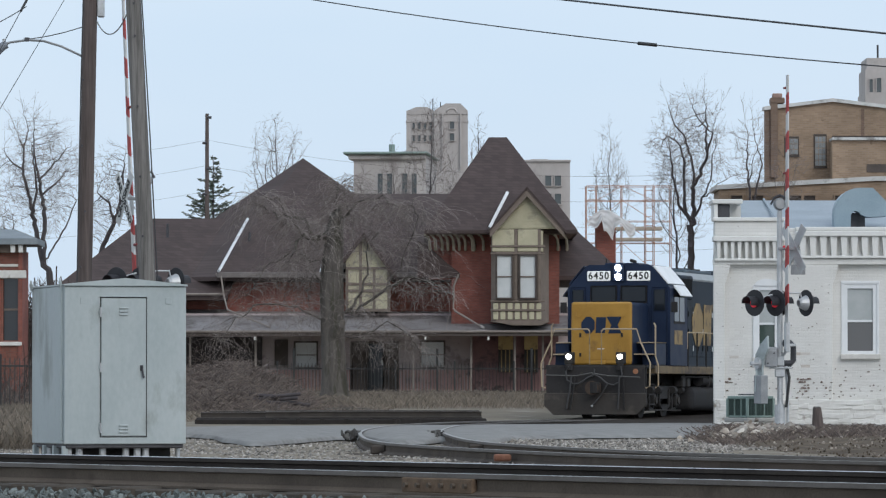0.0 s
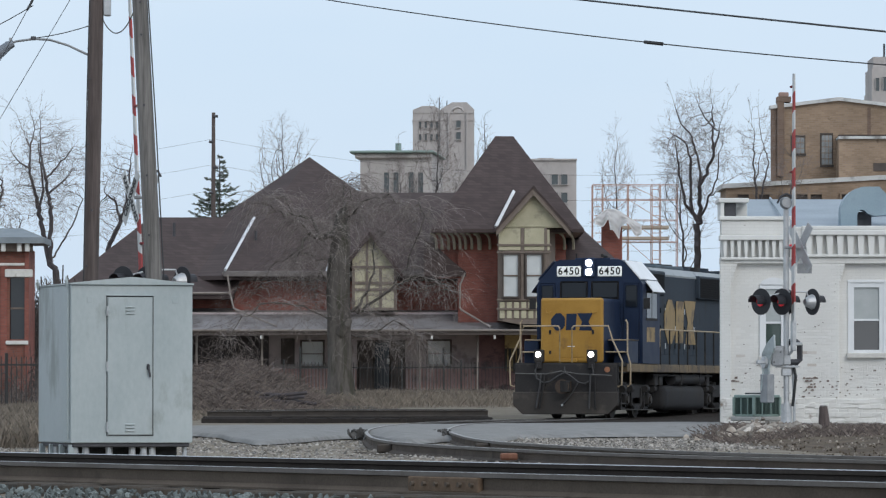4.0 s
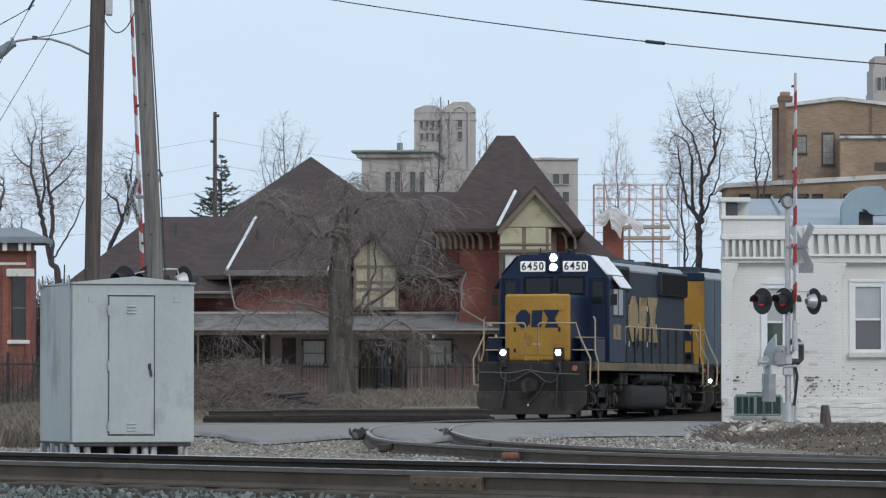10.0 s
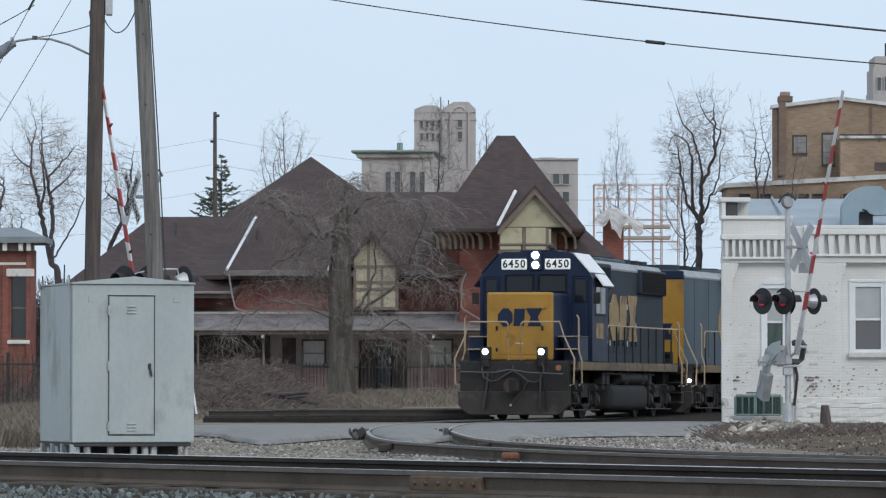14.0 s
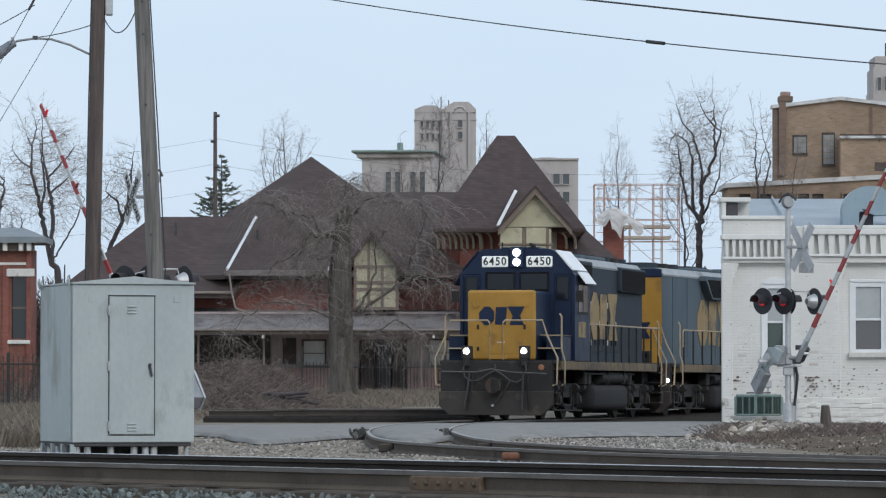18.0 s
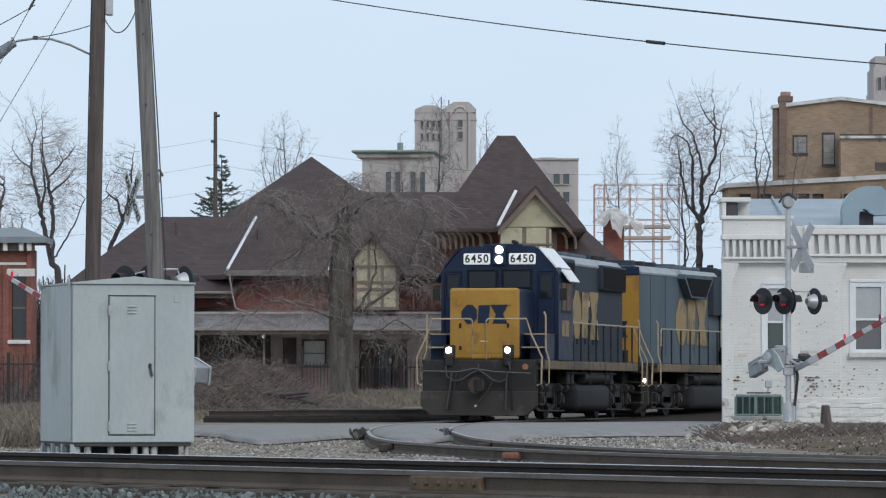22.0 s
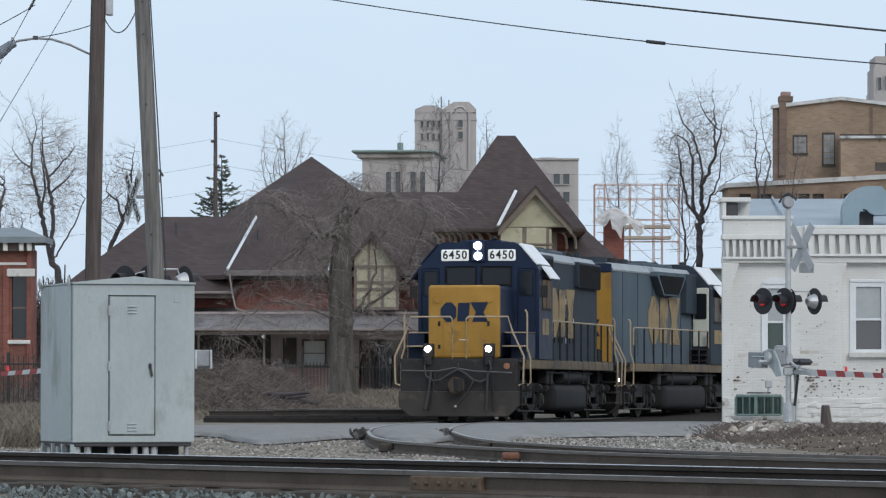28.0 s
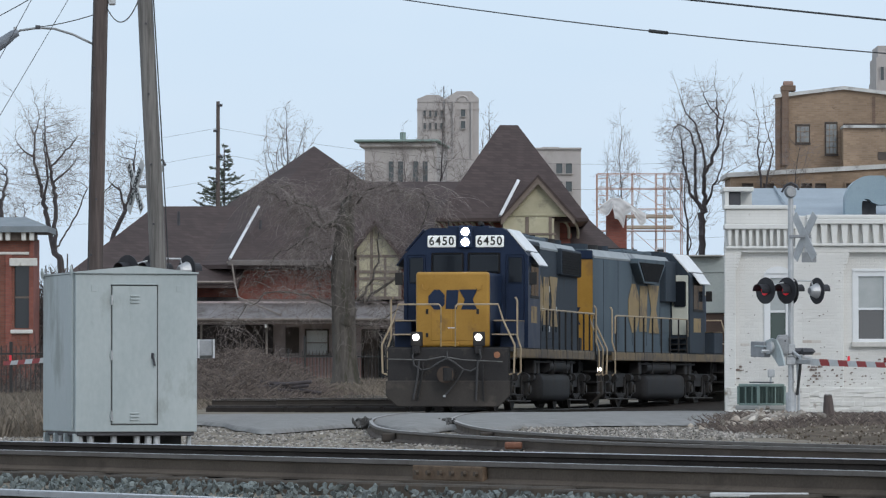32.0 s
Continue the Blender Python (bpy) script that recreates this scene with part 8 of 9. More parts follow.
def crown_tree(x, y, seed, span, low, high, fork, r=0.16, points=600, label="bare winter tree with fine grey branches", thick=0.0050, foot=0.0, cone=False, limbs=()):
    """A tree grown towards points scattered in its crown: span is the crown's left and right, low and high its bottom and top, fork the trunk's first parting, limbs the lines of its main limbs."""
    rng = np.random.default_rng(seed)
    z0 = ground_z(x, y)
    root = empty("tree", x, y, z0, 0, label, "tree", "bare winter trees")
    cx, rx = (span[0] + span[1]) / 2 - x, (span[1] - span[0]) / 2
    low, high, fork = low - z0, high - z0, fork - z0
    cloud = []
    while len(cloud) < points:
        p = rng.uniform(-1, 1, 3)
        d = np.linalg.norm(p)
        lobe = 0.82 + 0.42 * noise.noise((p[0] / d * 2.1 + seed, p[1] / d * 2.1, p[2] / d * 2.1))
        if d < min(1, lobe) and rng.random() < 0.35 + 0.65 * d * d and noise.noise((p[0] * 2.6, p[1] * 2.6 + seed, p[2] * 2.6)) > -0.22:
            u = (p[2] + 1) / 2
            wide = 1.35 - 1.25 * u if cone else 0.22 + 0.9 * math.sin(math.pi * (u * 0.6 + 0.12))
            cloud.append((cx * min(1, u * 1.6) + p[0] * rx * wide, p[1] * rx * wide, low + u * (high - low)))
    cloud = np.array(cloud)
    step = 0.17
    nodes, parent = [np.array((0.0, 0.0, -0.2))], [-1]
    while nodes[-1][2] < fork:
        parent.append(len(nodes) - 1)
        nodes.append(nodes[-1] + np.array((rng.normal(foot, 0.035), rng.normal(0, 0.035), step)))
    for limb in limbs:
        line = [np.array((a - x, 0.0, b - z0)) for a, b in limb]
        at = int(np.argmin([np.hypot(q[0] - line[0][0], q[2] - line[0][2]) for q in nodes]))
        drift, depth = rng.normal(0, 0.045), nodes[at][1]
        for a, b in zip(line, line[1:]):
            count = max(1, round(np.linalg.norm(b - a) / step))
            for k in range(1, count + 1):
                depth += drift + rng.normal(0, 0.02)
                q = a + (b - a) * k / count + rng.normal(0, 0.022, 3)
                q[1] = depth
                parent.append(at)
                nodes.append(q)
                at = len(nodes) - 1
    best = np.full(len(cloud), 1e9)
    near = np.zeros(len(cloud), int)
    kids = {}
    fresh = 0
    for turn in range(140):
        new_nodes = np.array(nodes[fresh:])
        gap = np.linalg.norm(cloud[:, None, :] - new_nodes[None, :, :], axis=2)
        k = gap.argmin(1)
        g = gap[np.arange(len(cloud)), k]
        better = g < best
        best[better], near[better] = g[better], k[better] + fresh
        keep = best > step * 1.25
        cloud, best, near = cloud[keep], best[keep], near[keep]
        fresh = len(nodes)
        if not len(cloud):
            break
        pull = {}
        for q, n in zip(cloud, near):
            d = q - nodes[n]
            pull[n] = pull.get(n, 0) + d / np.linalg.norm(d)
        for n, d in pull.items():
            if kids.get(n, 0) >= 3:
                continue
            d = d / (np.linalg.norm(d) + 1e-6) + rng.normal(0, 0.09, 3) + (0, 0, 0.16)
            parent.append(n)
            nodes.append(nodes[n] + step * d / np.linalg.norm(d))
            kids[n] = kids.get(n, 0) + 1
        if len(nodes) == fresh:
            break
    n = len(nodes)
    girth = np.zeros(n)
    child = [[] for i in range(n)]
    for i in range(n - 1, 0, -1):
        girth[i] = max(girth[i], thick ** 2.42)
        girth[parent[i]] += girth[i]
        child[parent[i]].append(i)
    girth = girth ** (1 / 2.42)
    big = girth[0]
    girth = np.maximum(thick, r * (girth / big) ** (1.3 if limbs else 1.12))
    wood, twigs = Sticks(), Sticks()
    todo = [(0, 0)]
    while todo:
        start, at = todo.pop()
        run = [start] if start == at else [start, at]
        while child[run[-1]]:
            heirs = sorted(child[run[-1]], key=lambda c: -girth[c])
            for c in heirs[1:]:
                todo.append((run[-1], c))
            run.append(heirs[0])
        if len(run) < 2:
            continue
        for a in range(0, len(run) - 1, 3):
            piece = run[a:a + 4]
            if len(piece) < 2:
                continue
            r0 = girth[piece[0]] if a else min(girth[piece[0]], girth[piece[1]] * 1.15)
            (wood if r0 > 0.014 else twigs).add([Vector(nodes[c]) for c in piece], r0, girth[piece[-1]], 7 if r0 > 0.05 else 4 if r0 > 0.02 else 3)
    for i in range(n):
        if girth[i] < thick * 3.5 and nodes[i][2] > fork and rng.random() < 0.8:
            on = nodes[i] - nodes[parent[i]]
            on = on / np.linalg.norm(on)
            for k in range(2 if not child[i] else 1):
                d = on * 1.1 + rng.normal(0, 0.55, 3) + (0, 0, 0.25)
                d = d / np.linalg.norm(d)
                p = Vector(nodes[i])
                l = rng.uniform(0.25, 0.75)
                tip = p + Vector(d + rng.normal(0, 0.12, 3)) * l
                mid = p + Vector(d) * l * 0.5
                twigs.add([p, mid, tip], thick * 0.7, 0.003, 3)
                for q in range(2):
                    e = d + rng.normal(0, 0.5, 3) + (0, 0, 0.1)
                    start = p.lerp(mid, rng.uniform(0.3, 1.0))
                    twigs.add([start, start + Vector(e / np.linalg.norm(e)) * l * rng.uniform(0.3, 0.6)], thick * 0.5, 0.003, 3)
    wood.build("trunk", BARK, root)
    twigs.build("crown", TWIG, root, "fine bare twigs")
    return root


# the big tree beside the scaffold and the thin ones round it
crown_tree(9.57, 196, 33, (7.85, 10.95), 6.9, 11.9, 6.8, 0.125, 2600, "bare winter tree with a rounded lacy crown behind the white building", 0.0046, limbs=(
    ((9.56, 6.86), (9.52, 8.36), (9.58, 8.78), (9.16, 10.27), (8.81, 10.58), (8.4, 11.9)),
    ((9.52, 8.36), (9.79, 8.78), (10.2, 10.17), (10.31, 10.72), (10.69, 11.7)),
    ((10.2, 10.24), (9.72, 10.79), (9.26, 11.8)),
    ((9.55, 7.11), (10.15, 8.57), (10.2, 9.19), (10.41, 10.5)),
    ((9.93, 7.87), (10.41, 8.46), (11.05, 8.74)),
    ((9.55, 6.97), (9.02, 7.66), (8.85, 8.43), (8.67, 9.8)),
    ((9.2, 7.46), (9.2, 9.4), (8.99, 9.96), (8.4, 10.27)),
    ((9.99, 9.54), (10.03, 10.58), (9.94, 12.0))))
crown_tree(9.35, 200, 12, (8.0, 10.0), 4.8, 10.2, 4.9, 0.05, 500, "slender bare tree beside the scaffold", 0.0046)
crown_tree(8.271, 250, 4, (6.809, 9.681), 7.721, 13.705, 6.391, 0.05, 700, "slender bare sapling behind the scaffold", 0.005, cone=True)
crown_tree(10.98, 183.5, 5, (10.25, 11.65), 6.6, 10.5, 6.9, 0.06, 1100, "slender bare tree against the brown building", 0.0046, limbs=(
    ((10.98, 7.0), (10.79, 8.65), (10.85, 9.63), (10.69, 10.6)),
    ((10.89, 7.94), (11.05, 8.98), (11.31, 9.76)),
    ((10.98, 7.1), (11.31, 8.65), (11.05, 9.43), (10.95, 10.5))))
crown_tree(12.025, 183.5, 6, (11.4, 12.923), 6.049, 9.9, 5.854, 0.03, 260, "slender bare tree against the brown building", 0.0042)
# the trees beyond the depot's end
crown_tree(-15.56, 212, 7, (-17.55, -14.3), 6.4, 12.4, 5.7, 0.14, 1900, "bare winter tree with crooked dark limbs beyond the depot", 0.0048, limbs=(
    ((-15.58, 5.68), (-15.97, 7.48), (-16.48, 9.66), (-16.46, 10.49), (-17.01, 11.77), (-17.42, 12.4)),
    ((-16.46, 10.49), (-16.29, 11.24), (-16.59, 12.5)),
    ((-16.48, 9.66), (-16.85, 9.89), (-17.23, 10.34)),
    ((-16.07, 8.01), (-15.89, 8.83), (-16.18, 10.94)),
    ((-15.58, 5.68), (-15.56, 7.18), (-15.58, 8.08), (-15.99, 10.34), (-15.97, 12.2)),
    ((-15.8, 9.17), (-15.35, 9.66), (-14.79, 10.3)),
    ((-15.58, 8.68), (-15.13, 9.06), (-14.82, 9.44)),
    ((-15.54, 5.98), (-14.67, 7.48), (-14.37, 8.23), (-14.15, 8.53))))
crown_tree(-17.2, 206, 8, (-18.9, -16.2), 5.0, 10.0, 5.4, 0.12, 1200, limbs=(
    ((-17.0, 5.4), (-17.0, 6.3), (-17.3, 7.4), (-17.0, 8.9)), ((-16.9, 6.0), (-16.4, 7.1), (-16.2, 7.5))))
crown_tree(-15.2, 240, 9, (-15.6, -13.2), 7.0, 12.0, 6.9, 0.11, 900, limbs=(
    ((-15.1, 7.2), (-14.49, 8.38), (-14.23, 9.31), (-13.93, 11.9)), ((-14.49, 8.38), (-14.72, 9.31), (-15.25, 9.74))))
crown_tree(-7.916, 262, 10, (-9.365, -6.355), 8.894, 14.692, 8.337, 0.075, 480, "bare winter tree showing over the depot roof")
for px, y, top, wide, seed, count in ((774, 262, 15.7, 2.1, 21, 800), (861, 264, 15.4, 0.9, 22, 380), (708, 258, 13.4, 1.7, 23, 520), (655, 258, 12.4, 1.5, 24, 420), (940, 262, 11.8, 1.0, 25, 260)):
    at = (px - 784) * y / 9400
    crown_tree(at, y, seed, (at - wide, at + wide), top - 7, top, top - 7.5, 0.055, count, "slender bare tree showing over the depot roof", 0.0085, cone=True)


def dead_tree():
    """A broken, mossy trunk with long limbs and curtains of hanging twigs."""
    D = 186.0
    k = D / 9400
    rnd = random.Random(77)
    x0 = -3.522
    root = empty("dead_tree", x0, D, ground_z(x0, D) - 0.1, 0, "broken old tree with mossy trunk and hanging bare twigs", "tree")
    z0 = ground_z(x0, D) - 0.1

    def P(a, b, dy=0.0):
        return Vector(((a - 606) * k, dy, 0.7 + (694 - b) * k - z0))
    bm = bmesh.new()
    rings = []
    line = [(606, 704, 0.60), (606, 690, 0.50), (605, 660, 0.44), (604, 610, 0.42), (602, 560, 0.42), (601, 520, 0.43), (602, 480, 0.38), (603, 450, 0.36), (605, 425, 0.34), (606, 402, 0.29), (609, 386, 0.20)]
    for a, b, r in line:
        c = P(a, b)
        rings.append([bm.verts.new(c + Vector((math.cos(t) * r * (1 + 0.16 * noise.noise((math.cos(t) * 2, math.sin(t) * 2, b * 0.02))), math.sin(t) * r, (rnd.uniform(-0.35, 0.6) if b == 386 else 0)))) for t in [2 * math.pi * i / 14 for i in range(14)]])
    for a, b in zip(rings, rings[1:]):
        for i in range(14):
            bm.faces.new((a[i], a[(i + 1) % 14], b[(i + 1) % 14], b[i]))
    bm.faces.new(rings[-1])
    part("trunk", bm, DEAD_BARK, root, "thick mossy trunk with a splintered top", smooth=True)
    part("burl", tube(bmesh.new(), [P(606, 590, -0.3), P(616, 575, -0.45), P(622, 566, -0.35)], 0.22, 9, 0.10), DEAD_BARK, root)
    limbs, twigs, pale = Sticks(), Sticks(), Sticks()
    paths = [(0.13, [(590, 410), (569, 423), (547, 423), (532, 440), (528, 470)]), (0.06, [(569, 420), (551, 386), (521, 371), (498, 385), (470, 360)]),
             (0.035, [(600, 400), (608, 360), (612, 330), (640, 312)]), (0.035, [(610, 420), (630, 370), (622, 335), (600, 305)]), (0.035, [(615, 400), (650, 350), (690, 345), (720, 360)]),
             (0.055, [(630, 548), (642, 530), (660, 481), (664, 440), (690, 400)]), (0.06, [(634, 548), (655, 542), (699, 503), (738, 488), (777, 490), (800, 520)]),
             (0.03, [(699, 503), (730, 440), (758, 385), (745, 350)]), (0.03, [(596, 470), (560, 450), (520, 440), (480, 470), (455, 520)]), (0.028, [(590, 500), (565, 480), (555, 520), (565, 545)]),
             (0.035, [(592, 560), (540, 540), (480, 530), (430, 560), (400, 600)]), (0.03, [(612, 600), (660, 590), (700, 570), (740, 590), (760, 620)]), (0.03, [(586, 430), (540, 400), (500, 350), (465, 343)])]
    for girth, path in paths:
        dy = rnd.uniform(-1.6, 1.6)
        raw = [P(a + rnd.uniform(-6, 6), b + rnd.uniform(-6, 6), dy * i / len(path)) for i, (a, b) in enumerate(path)]
        pts = [raw[0]]
        for a, b in zip(raw, raw[1:]):
            for i in range(1, 5):
                pts.append(a.lerp(b, i / 4) + Vector((rnd.gauss(0, 0.04), rnd.gauss(0, 0.06), rnd.gauss(0, 0.05))))
        limbs.add(pts, girth, 0.012, 6)
        for q in range(74):
            i = rnd.randint(2, len(pts) - 1)
            start = pts[i]
            side = rnd.choice((-1, 1))
            p, d = start.copy(), Vector((side * rnd.uniform(0.2, 1.0), rnd.uniform(-0.6, 0.6), rnd.uniform(-0.2, 0.6))).normalized()
            run = [p]
            length = rnd.uniform(0.5, 2.1)
            for s in range(7):
                d = (d + Vector((rnd.gauss(0, 0.30), rnd.gauss(0, 0.25), -rnd.uniform(0.02, 0.42)))).normalized()
                p = p + d * length / 7
                run.append(p)
            (pale if q % 4 == 0 else twigs).add(run, 0.0075, 0.003, 3)
            for w in range(4):
                s = run[rnd.randint(1, 6)]
                e = s.copy()
                d2 = Vector((rnd.gauss(0, 0.7), rnd.gauss(0, 0.5), rnd.uniform(-0.9, 0.2))).normalized()
                sub = [e]
                l2 = rnd.uniform(0.3, 1.3)
                for m in range(4):
                    d2 = (d2 + Vector((rnd.gauss(0, 0.28), rnd.gauss(0, 0.15), -0.14))).normalized()
                    e = e + d2 * l2 / 4
                    sub.append(e)
                (pale if q % 4 == 0 else twigs).add(sub, 0.005, 0.0025, 3)
    limbs.build("limb", DEAD_BARK, root, "crooked grey limbs")
    twigs.build("crown", TWIG, root, "curtains of thin hanging twigs")
    pale.build("crown", paint("bleached_twigs", (0.24, 0.21, 0.195), (0.40, 0.36, 0.335), 4, 0.95), root, "bleached hanging twigs")


dead_tree()


def spruce():
    """Whorls of drooping boughs, each set with short needled sprays."""
    D = 285.0
    rnd = random.Random(9)
    root = empty("spruce", -11.915, D, 0.6, 0, "dark green spruce tree behind the depot roof", "tree")
    h = 13.343 - 0.6
    part("trunk", tube(bmesh.new(), [(0, 0, 0), (0, 0, h)], 0.16, 8, 0.02), BARK, root)
    verts, faces = [], []

    def spray(c, d, size):
        s = d.orthogonal().normalized()
        s.rotate(Matrix.Rotation(rnd.uniform(0, 6.28), 3, d))
        b = len(verts)
        verts.extend([tuple(c - s * size * 0.28), tuple(c + s * size * 0.28), tuple(c + d * size)])
        faces.append((b, b + 1, b + 2))
    z, drop = h, 0.0
    while drop < 8.5:
        z = h - drop
        reach = 0.10 + 0.47 * drop if drop < 4 else 1.98 + 0.25 * (drop - 4)
        for k in range(5 + int(drop * 1.6)):
            a = rnd.uniform(0, 6.28)
            l = reach * rnd.uniform(0.45, 1.15)
            out = Vector((math.cos(a), math.sin(a), 0))
            steps = max(3, int(l / 0.07))
            for i in range(steps):
                u = (i + 0.5) / steps
                c = Vector((0, 0, z)) + out * (l * u) + Vector((0, 0, -0.22 * l * u + 0.42 * l * u * u + rnd.uniform(-0.07, 0.07)))
                for q in range(3 if u > 0.35 else 1):
                    d = (out * rnd.uniform(0.3, 1) + Vector((-out.y, out.x, 0)) * rnd.uniform(-0.9, 0.9) + Vector((0, 0, rnd.uniform(-0.25, 0.55)))).normalized()
                    spray(c, d, rnd.uniform(0.10, 0.24))
        for q in range(3):
            spray(Vector((0, 0, z)), Vector((rnd.gauss(0, 0.6), rnd.gauss(0, 0.6), 1)).normalized(), 0.2)
        drop += rnd.uniform(0.20, 0.34)
    me = bpy.data.meshes.new("crown")
    me.from_pydata(verts, [], faces)
    me.materials.append(paint("dark_spruce_needles", (0.085, 0.105, 0.088), (0.165, 0.19, 0.16), 2, 0.9, 0, 0, island=0.45))
    ob = new("crown", me)
    ob.parent = root


spruce()

# ---- brush, dead grass and the overgrown bank ----
STRAW = paint("dead_straw_grass", (0.135, 0.113, 0.090), (0.25, 0.213, 0.172), 1.2, 0.95, 0, 0, 20, island=0.45)
BRAMBLE = paint("brown_bramble", (0.085, 0.067, 0.060), (0.20, 0.165, 0.145), 2, 0.95, 0, 0, 20, island=0.4)


def bank():
    bm = bmesh.new()
    xs, ys = [-12 + i * 0.35 for i in range(46)], [150 + j * 1.0 for j in range(26)]

    def h(x, y):
        u = max(0, 1 - ((x + 6.8) / 3.2) ** 2) * max(0, 1 - ((y - 164) / 11) ** 2)
        return ground_z(x, y) - 0.04 + u * (1.30 + 0.40 * noise.noise((x * 0.9, y * 0.3, 5)) + 0.16 * noise.noise((x * 2.7, y * 0.8, 9)))
    grid = [[bm.verts.new((x, y, h(x, y))) for x in xs] for y in ys]
    for a, b in zip(grid, grid[1:]):
        for i in range(len(xs) - 1):
            bm.faces.new((a[i], a[i + 1], b[i + 1], b[i]))
    tagged(part("brush_bank", bm, paint("leaf_litter", (0.085, 0.068, 0.056), (0.21, 0.172, 0.142), 1.6, 0.95, 0, 0.9, 14, (0.05, 0.041, 0.035), 0.57, spec=0.05), smooth=True), "overgrown earth bank covered in dead brush", "earth bank", kind="structure")
    return h


brush_z = bank()


def blades(name, label, count, place, height, material, category="grass", width=0.012, lean=0.35):
    rng = np.random.default_rng(count)
    verts, faces = [], []
    for i in range(count):
        x, y, z = place(rng)
        h = height * rng.uniform(0.4, 1.2)
        dx, dy = rng.normal(0, lean * h, 2)
        a = rng.uniform(0, 3.14)
        wx, wy = math.cos(a) * width, math.sin(a) * width
        b = len(verts)
        verts += [(x - wx, y - wy, z - 0.02), (x + wx, y + wy, z - 0.02), (x + dx * 0.4 + wx * 0.6, y + dy * 0.4, z + h * 0.6), (x + dx, y + dy, z + h)]
        faces += [(b, b + 1, b + 2), (b, b + 2, b + 3)]
    me = bpy.data.meshes.new(name)
    me.from_pydata(verts, [], faces)
    me.materials.append(material)
    return tagged(new(name, me), label, category, kind="stuff")


def depot_grass(rng):
    y = rng.uniform(168, 213)
    x = rng.uniform(-0.045, 0.03) * y
    return x, y, ground_z(x, y)


def left_grass(rng):
    y = rng.uniform(84, 150)
    x = rng.uniform(-0.098, -0.066) * y
    return x, y, ground_z(x, y)


def bank_grass(rng):
    x, y = rng.uniform(-9.2, -2.6), rng.uniform(153, 172)
    return x, y, brush_z(x, y)


def edge_weeds(rng):
    x, y = rng.uniform(4.8, 9.8), rng.uniform(89, 112)
    return x, y, bank_z(x, y)


def wide_grass(rng):
    y = rng.uniform(142, 205)
    x = rng.uniform(-0.06, -0.008) * y
    return x, y, ground_z(x, y)


blades("grass", "tall dead straw-coloured grass in front of the fence", 20000, depot_grass, 0.27, STRAW, width=0.006, lean=0.4)
blades("grass", "dead straw-coloured grass beside the signal cabinet", 22000, left_grass, 0.45, STRAW, width=0.0045)
blades("grass", "matted dead grass on the overgrown bank", 9000, bank_grass, 0.20, BRAMBLE, width=0.008, lean=1.2)
blades("grass", "short brown weeds on the bare bank", 7000, edge_weeds, 0.11, BRAMBLE, width=0.004, lean=1.0)
blades("grass", "low dead grass behind the tracks", 12000, wide_grass, 0.22, STRAW, width=0.007, lean=0.6)


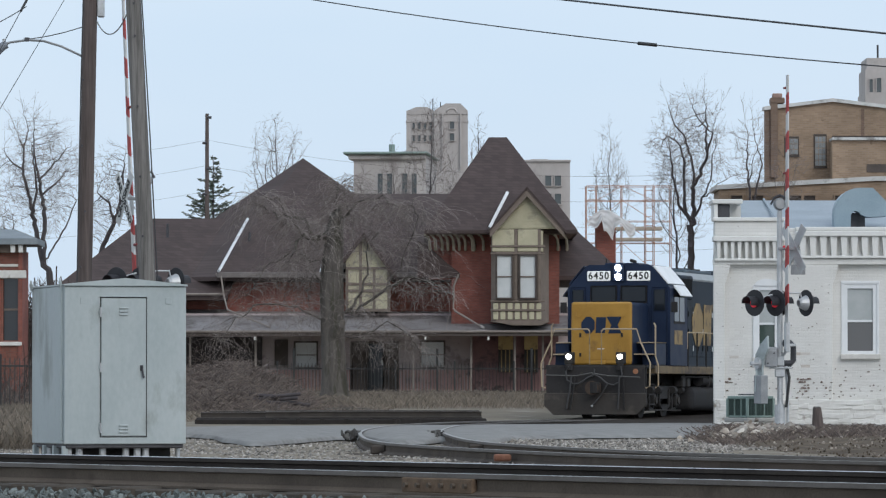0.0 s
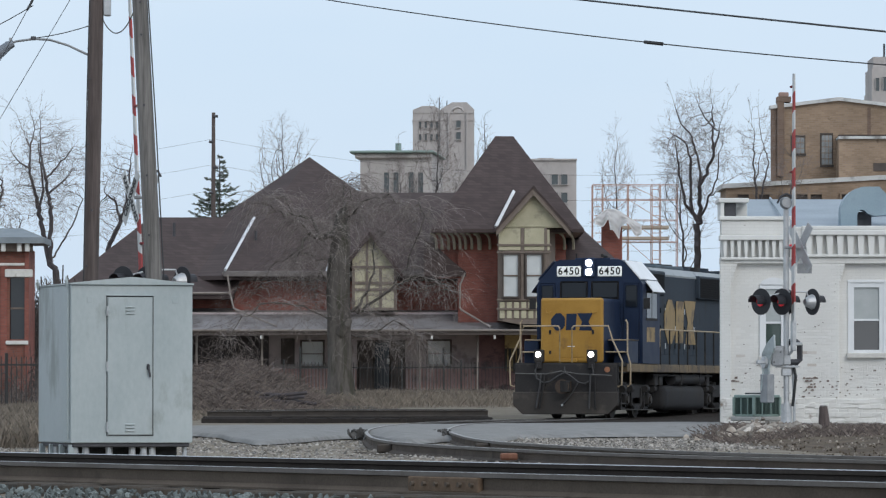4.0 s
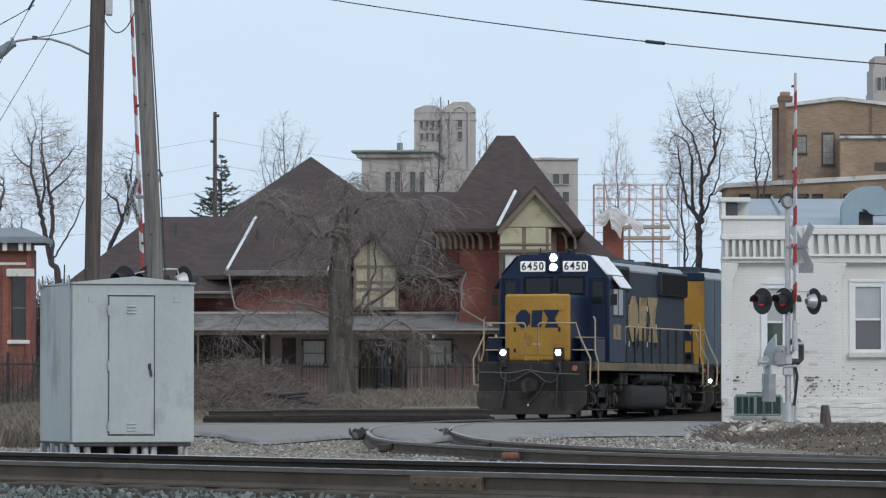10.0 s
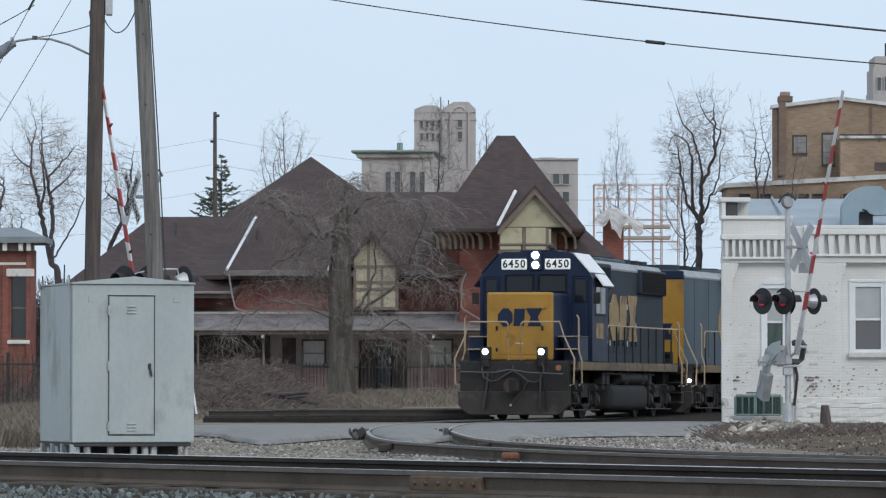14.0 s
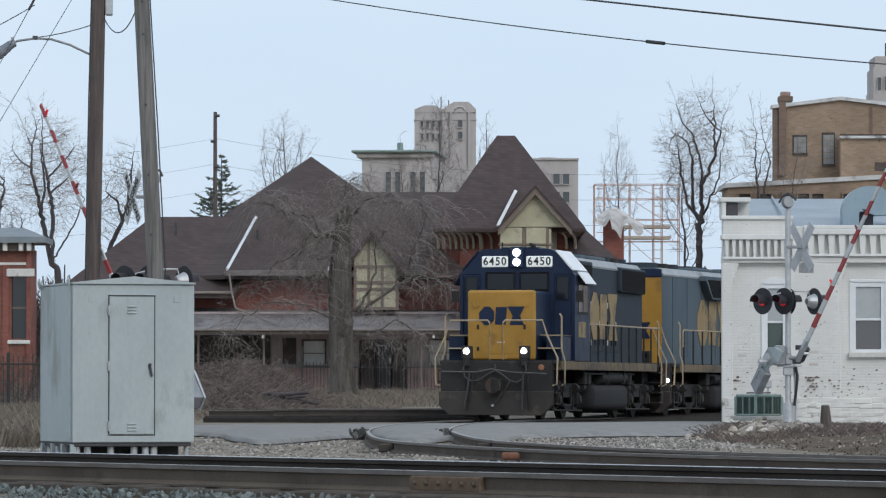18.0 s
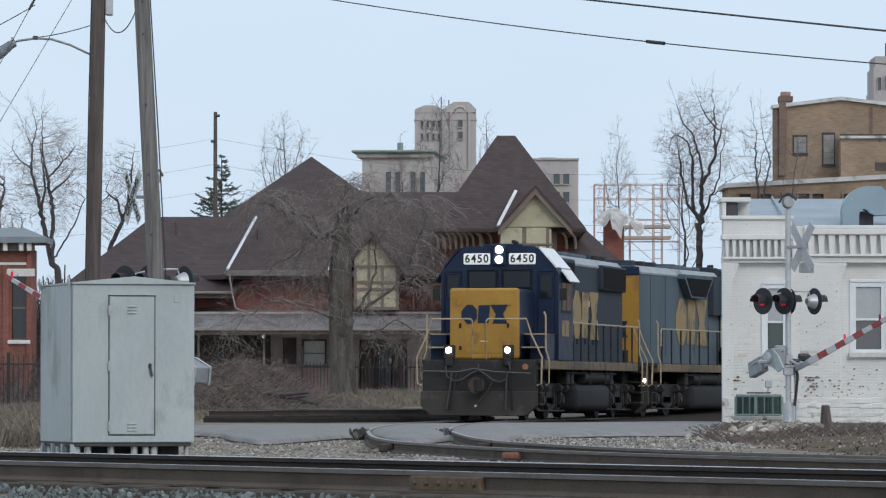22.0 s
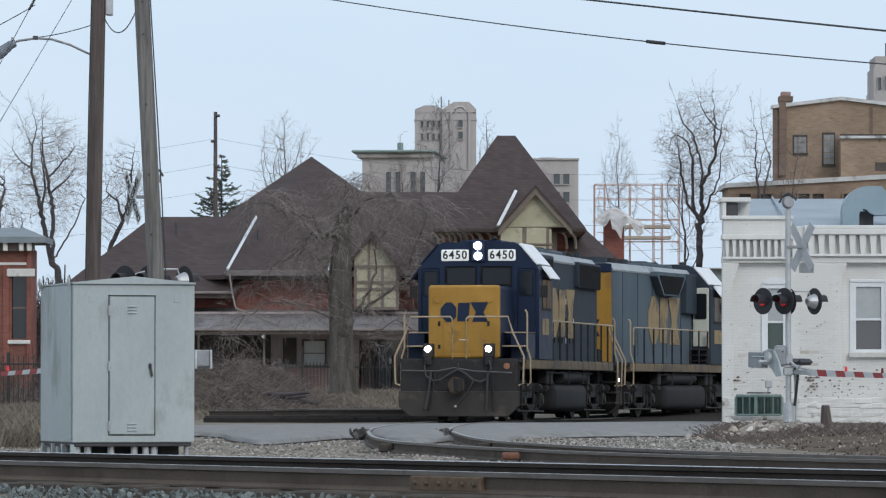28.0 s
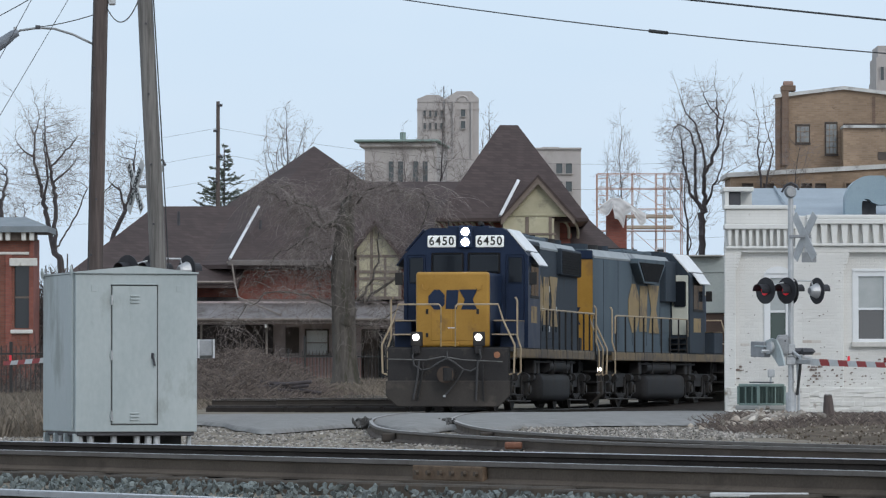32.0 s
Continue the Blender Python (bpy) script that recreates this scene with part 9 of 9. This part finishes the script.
def brambles():
    rnd = random.Random(31)
    st = Sticks()
    for i in range(4200):
        zone = rnd.random()
        if zone > 0.86:
            x, y = rnd.uniform(-12.9, -11.0), rnd.uniform(148, 157)
            z, l = ground_z(x, y), rnd.uniform(1.0, 2.8)
        elif zone < 0.55:
            x, y = rnd.gauss(-6.4, 1.6), rnd.uniform(154, 174)
            z, l = brush_z(x, y), rnd.uniform(0.3, 1.0) * (1.6 if rnd.random() < 0.12 else 1)
        else:
            y = rnd.uniform(175, 212)
            x = rnd.uniform(-0.048, 0.012) * y
            z, l = ground_z(x, y), rnd.uniform(0.3, 1.0)
        p, d = Vector((x, y, z)), Vector((rnd.gauss(0, 0.7), rnd.gauss(0, 0.5), 1)).normalized()
        pts = [p]
        for s in range(6):
            d = (d + Vector((rnd.gauss(0, 0.26), rnd.gauss(0, 0.22), rnd.uniform(-0.55, 0.02)))).normalized()
            p = p + d * l / 6
            pts.append(p)
        st.add(pts, 0.008, 0.003, 3)
    vines = Sticks()
    for i in range(1500):
        x, y = rnd.uniform(-13.0, -11.35), rnd.uniform(162.8, 170)
        p, l = Vector((x, y, ground_z(x, y) + rnd.uniform(0.0, 4.0) ** 0.8)), rnd.uniform(0.5, 1.6)
        d = Vector((rnd.gauss(0, 0.6), rnd.gauss(0, 0.4), 1)).normalized()
        pts = [p]
        for q in range(5):
            d = (d + Vector((rnd.gauss(0, 0.35), rnd.gauss(0, 0.3), rnd.uniform(-0.5, 0.2)))).normalized()
            p = p + d * l / 5
            pts.append(p)
        vines.add(pts, 0.020, 0.006, 3)
    for i in range(420):
        x, y = rnd.uniform(-14.3, -12.3), rnd.uniform(159.5, 162.0)
        p = Vector((x, y, ground_z(x, y)))
        d = Vector((rnd.gauss(0, 0.5), rnd.gauss(0, 0.2), 1)).normalized()
        pts, l = [p], rnd.uniform(0.9, 2.3)
        for q in range(5):
            d = (d + Vector((rnd.gauss(0, 0.35), rnd.gauss(0, 0.12), rnd.uniform(-0.4, 0.2)))).normalized()
            p = p + d * l / 5
            pts.append(p)
        vines.add(pts, 0.019, 0.006, 3)
    for i in range(14):
        x, y = rnd.uniform(-12.9, -11.4), rnd.uniform(163, 169)
        p, pts = Vector((x, y, ground_z(x, y) - 0.1)), []
        for q in range(8):
            pts.append(p.copy())
            p = p + Vector((rnd.gauss(0, 0.10), rnd.gauss(0, 0.1), rnd.uniform(0.5, 0.72)))
        vines.add(pts, 0.06, 0.02, 6)
    tagged(vines.build("brush", paint("dark_vine_tangle", (0.045, 0.038, 0.035), (0.13, 0.108, 0.098), 2, 0.95, 0, 0, 20, island=0.4), None), "dark tangle of bare vines beside the brick building", "brush", kind="stuff")
    tagged(st.build("brush", BRAMBLE, None), "tangle of dead brambles and bare shoots on the bank", "brush", kind="stuff")
    logs = empty("log_pile", -4.779, 156, brush_z(-4.779, 156), 0, "small heap of grey cut logs on the bank", "log pile")
    for i in range(7):
        a = rnd.uniform(-0.3, 0.3)
        x, z = rnd.uniform(-0.6, 0.6), 0.06 + 0.1 * (i % 3)
        part("log", tube(bmesh.new(), [(x - 0.55, rnd.uniform(-0.3, 0.3), z - a * 0.3), (x + 0.55, rnd.uniform(-0.3, 0.3), z + a * 0.3)], 0.06, 8, 0.05), BARK, logs)


brambles()


# ---- a few cut logs on the bank ----
logs = empty("log_pile", -3.132, 160, brush_z(-3.132, 160), 0, "few dark cut logs lying on the overgrown bank", "logs")
log_rnd = random.Random(6)
for i in range(6):
    a, z = log_rnd.uniform(-0.25, 0.1), 0.05 + 0.09 * (i // 3)
    l = log_rnd.uniform(0.5, 0.9)
    part("log", tube(bmesh.new(), [(-l + 0.2 * i, -0.3 * (i % 3), z), (0.2 * i, -0.3 * (i % 3) + a, z + 0.02), (l + 0.2 * i, -0.3 * (i % 3) + 2 * a, z - 0.03)], 0.07, 8, 0.055), DEAD_BARK, logs)


# ---- what moves ----
GATE = [(0.0, 0.0), (11.2, 0.0), (12.0, 5.2), (13.0, 13.4), (14.5, 24.5), (16.5, 37.2), (17.5, 42.6), (18.5, 48.3), (19.5, 55.8), (20.5, 63.4), (21.5, 71.4), (22.5, 79.9), (23.5, 87.5), (24.3, 90.8),
        (25.0, 91.3), (25.6, 91.3), (32.0, 91.3)]


def motions():
    steps = [i * 0.5 for i in range(65)]
    for body, back, pivots in ((lead_loco, 0.0, (3.27, 13.63)), (rear_loco, 17.12, (3.27, 13.63)), (hopper, 35.2, (2.3, 12.9))):
        walk(body, [(t, ride(train_at(t) - back, *pivots)) for t in steps])
    for w, a, r in wheelsets:
        walk(w, [(t, pose(0, a, r, math.degrees((train_at(t) - train_at(0)) / r))) for t in steps])
    for arm, turn, side, lean in ARM:
        walk(arm, [(t, Matrix.Translation((*side, 1.36)) @ Matrix.Rotation(radians(turn), 4, "Z") @ Matrix.Rotation(radians(math.hypot(a, lean) - 90), 4, "Y")) for t, a in GATE])


motions()
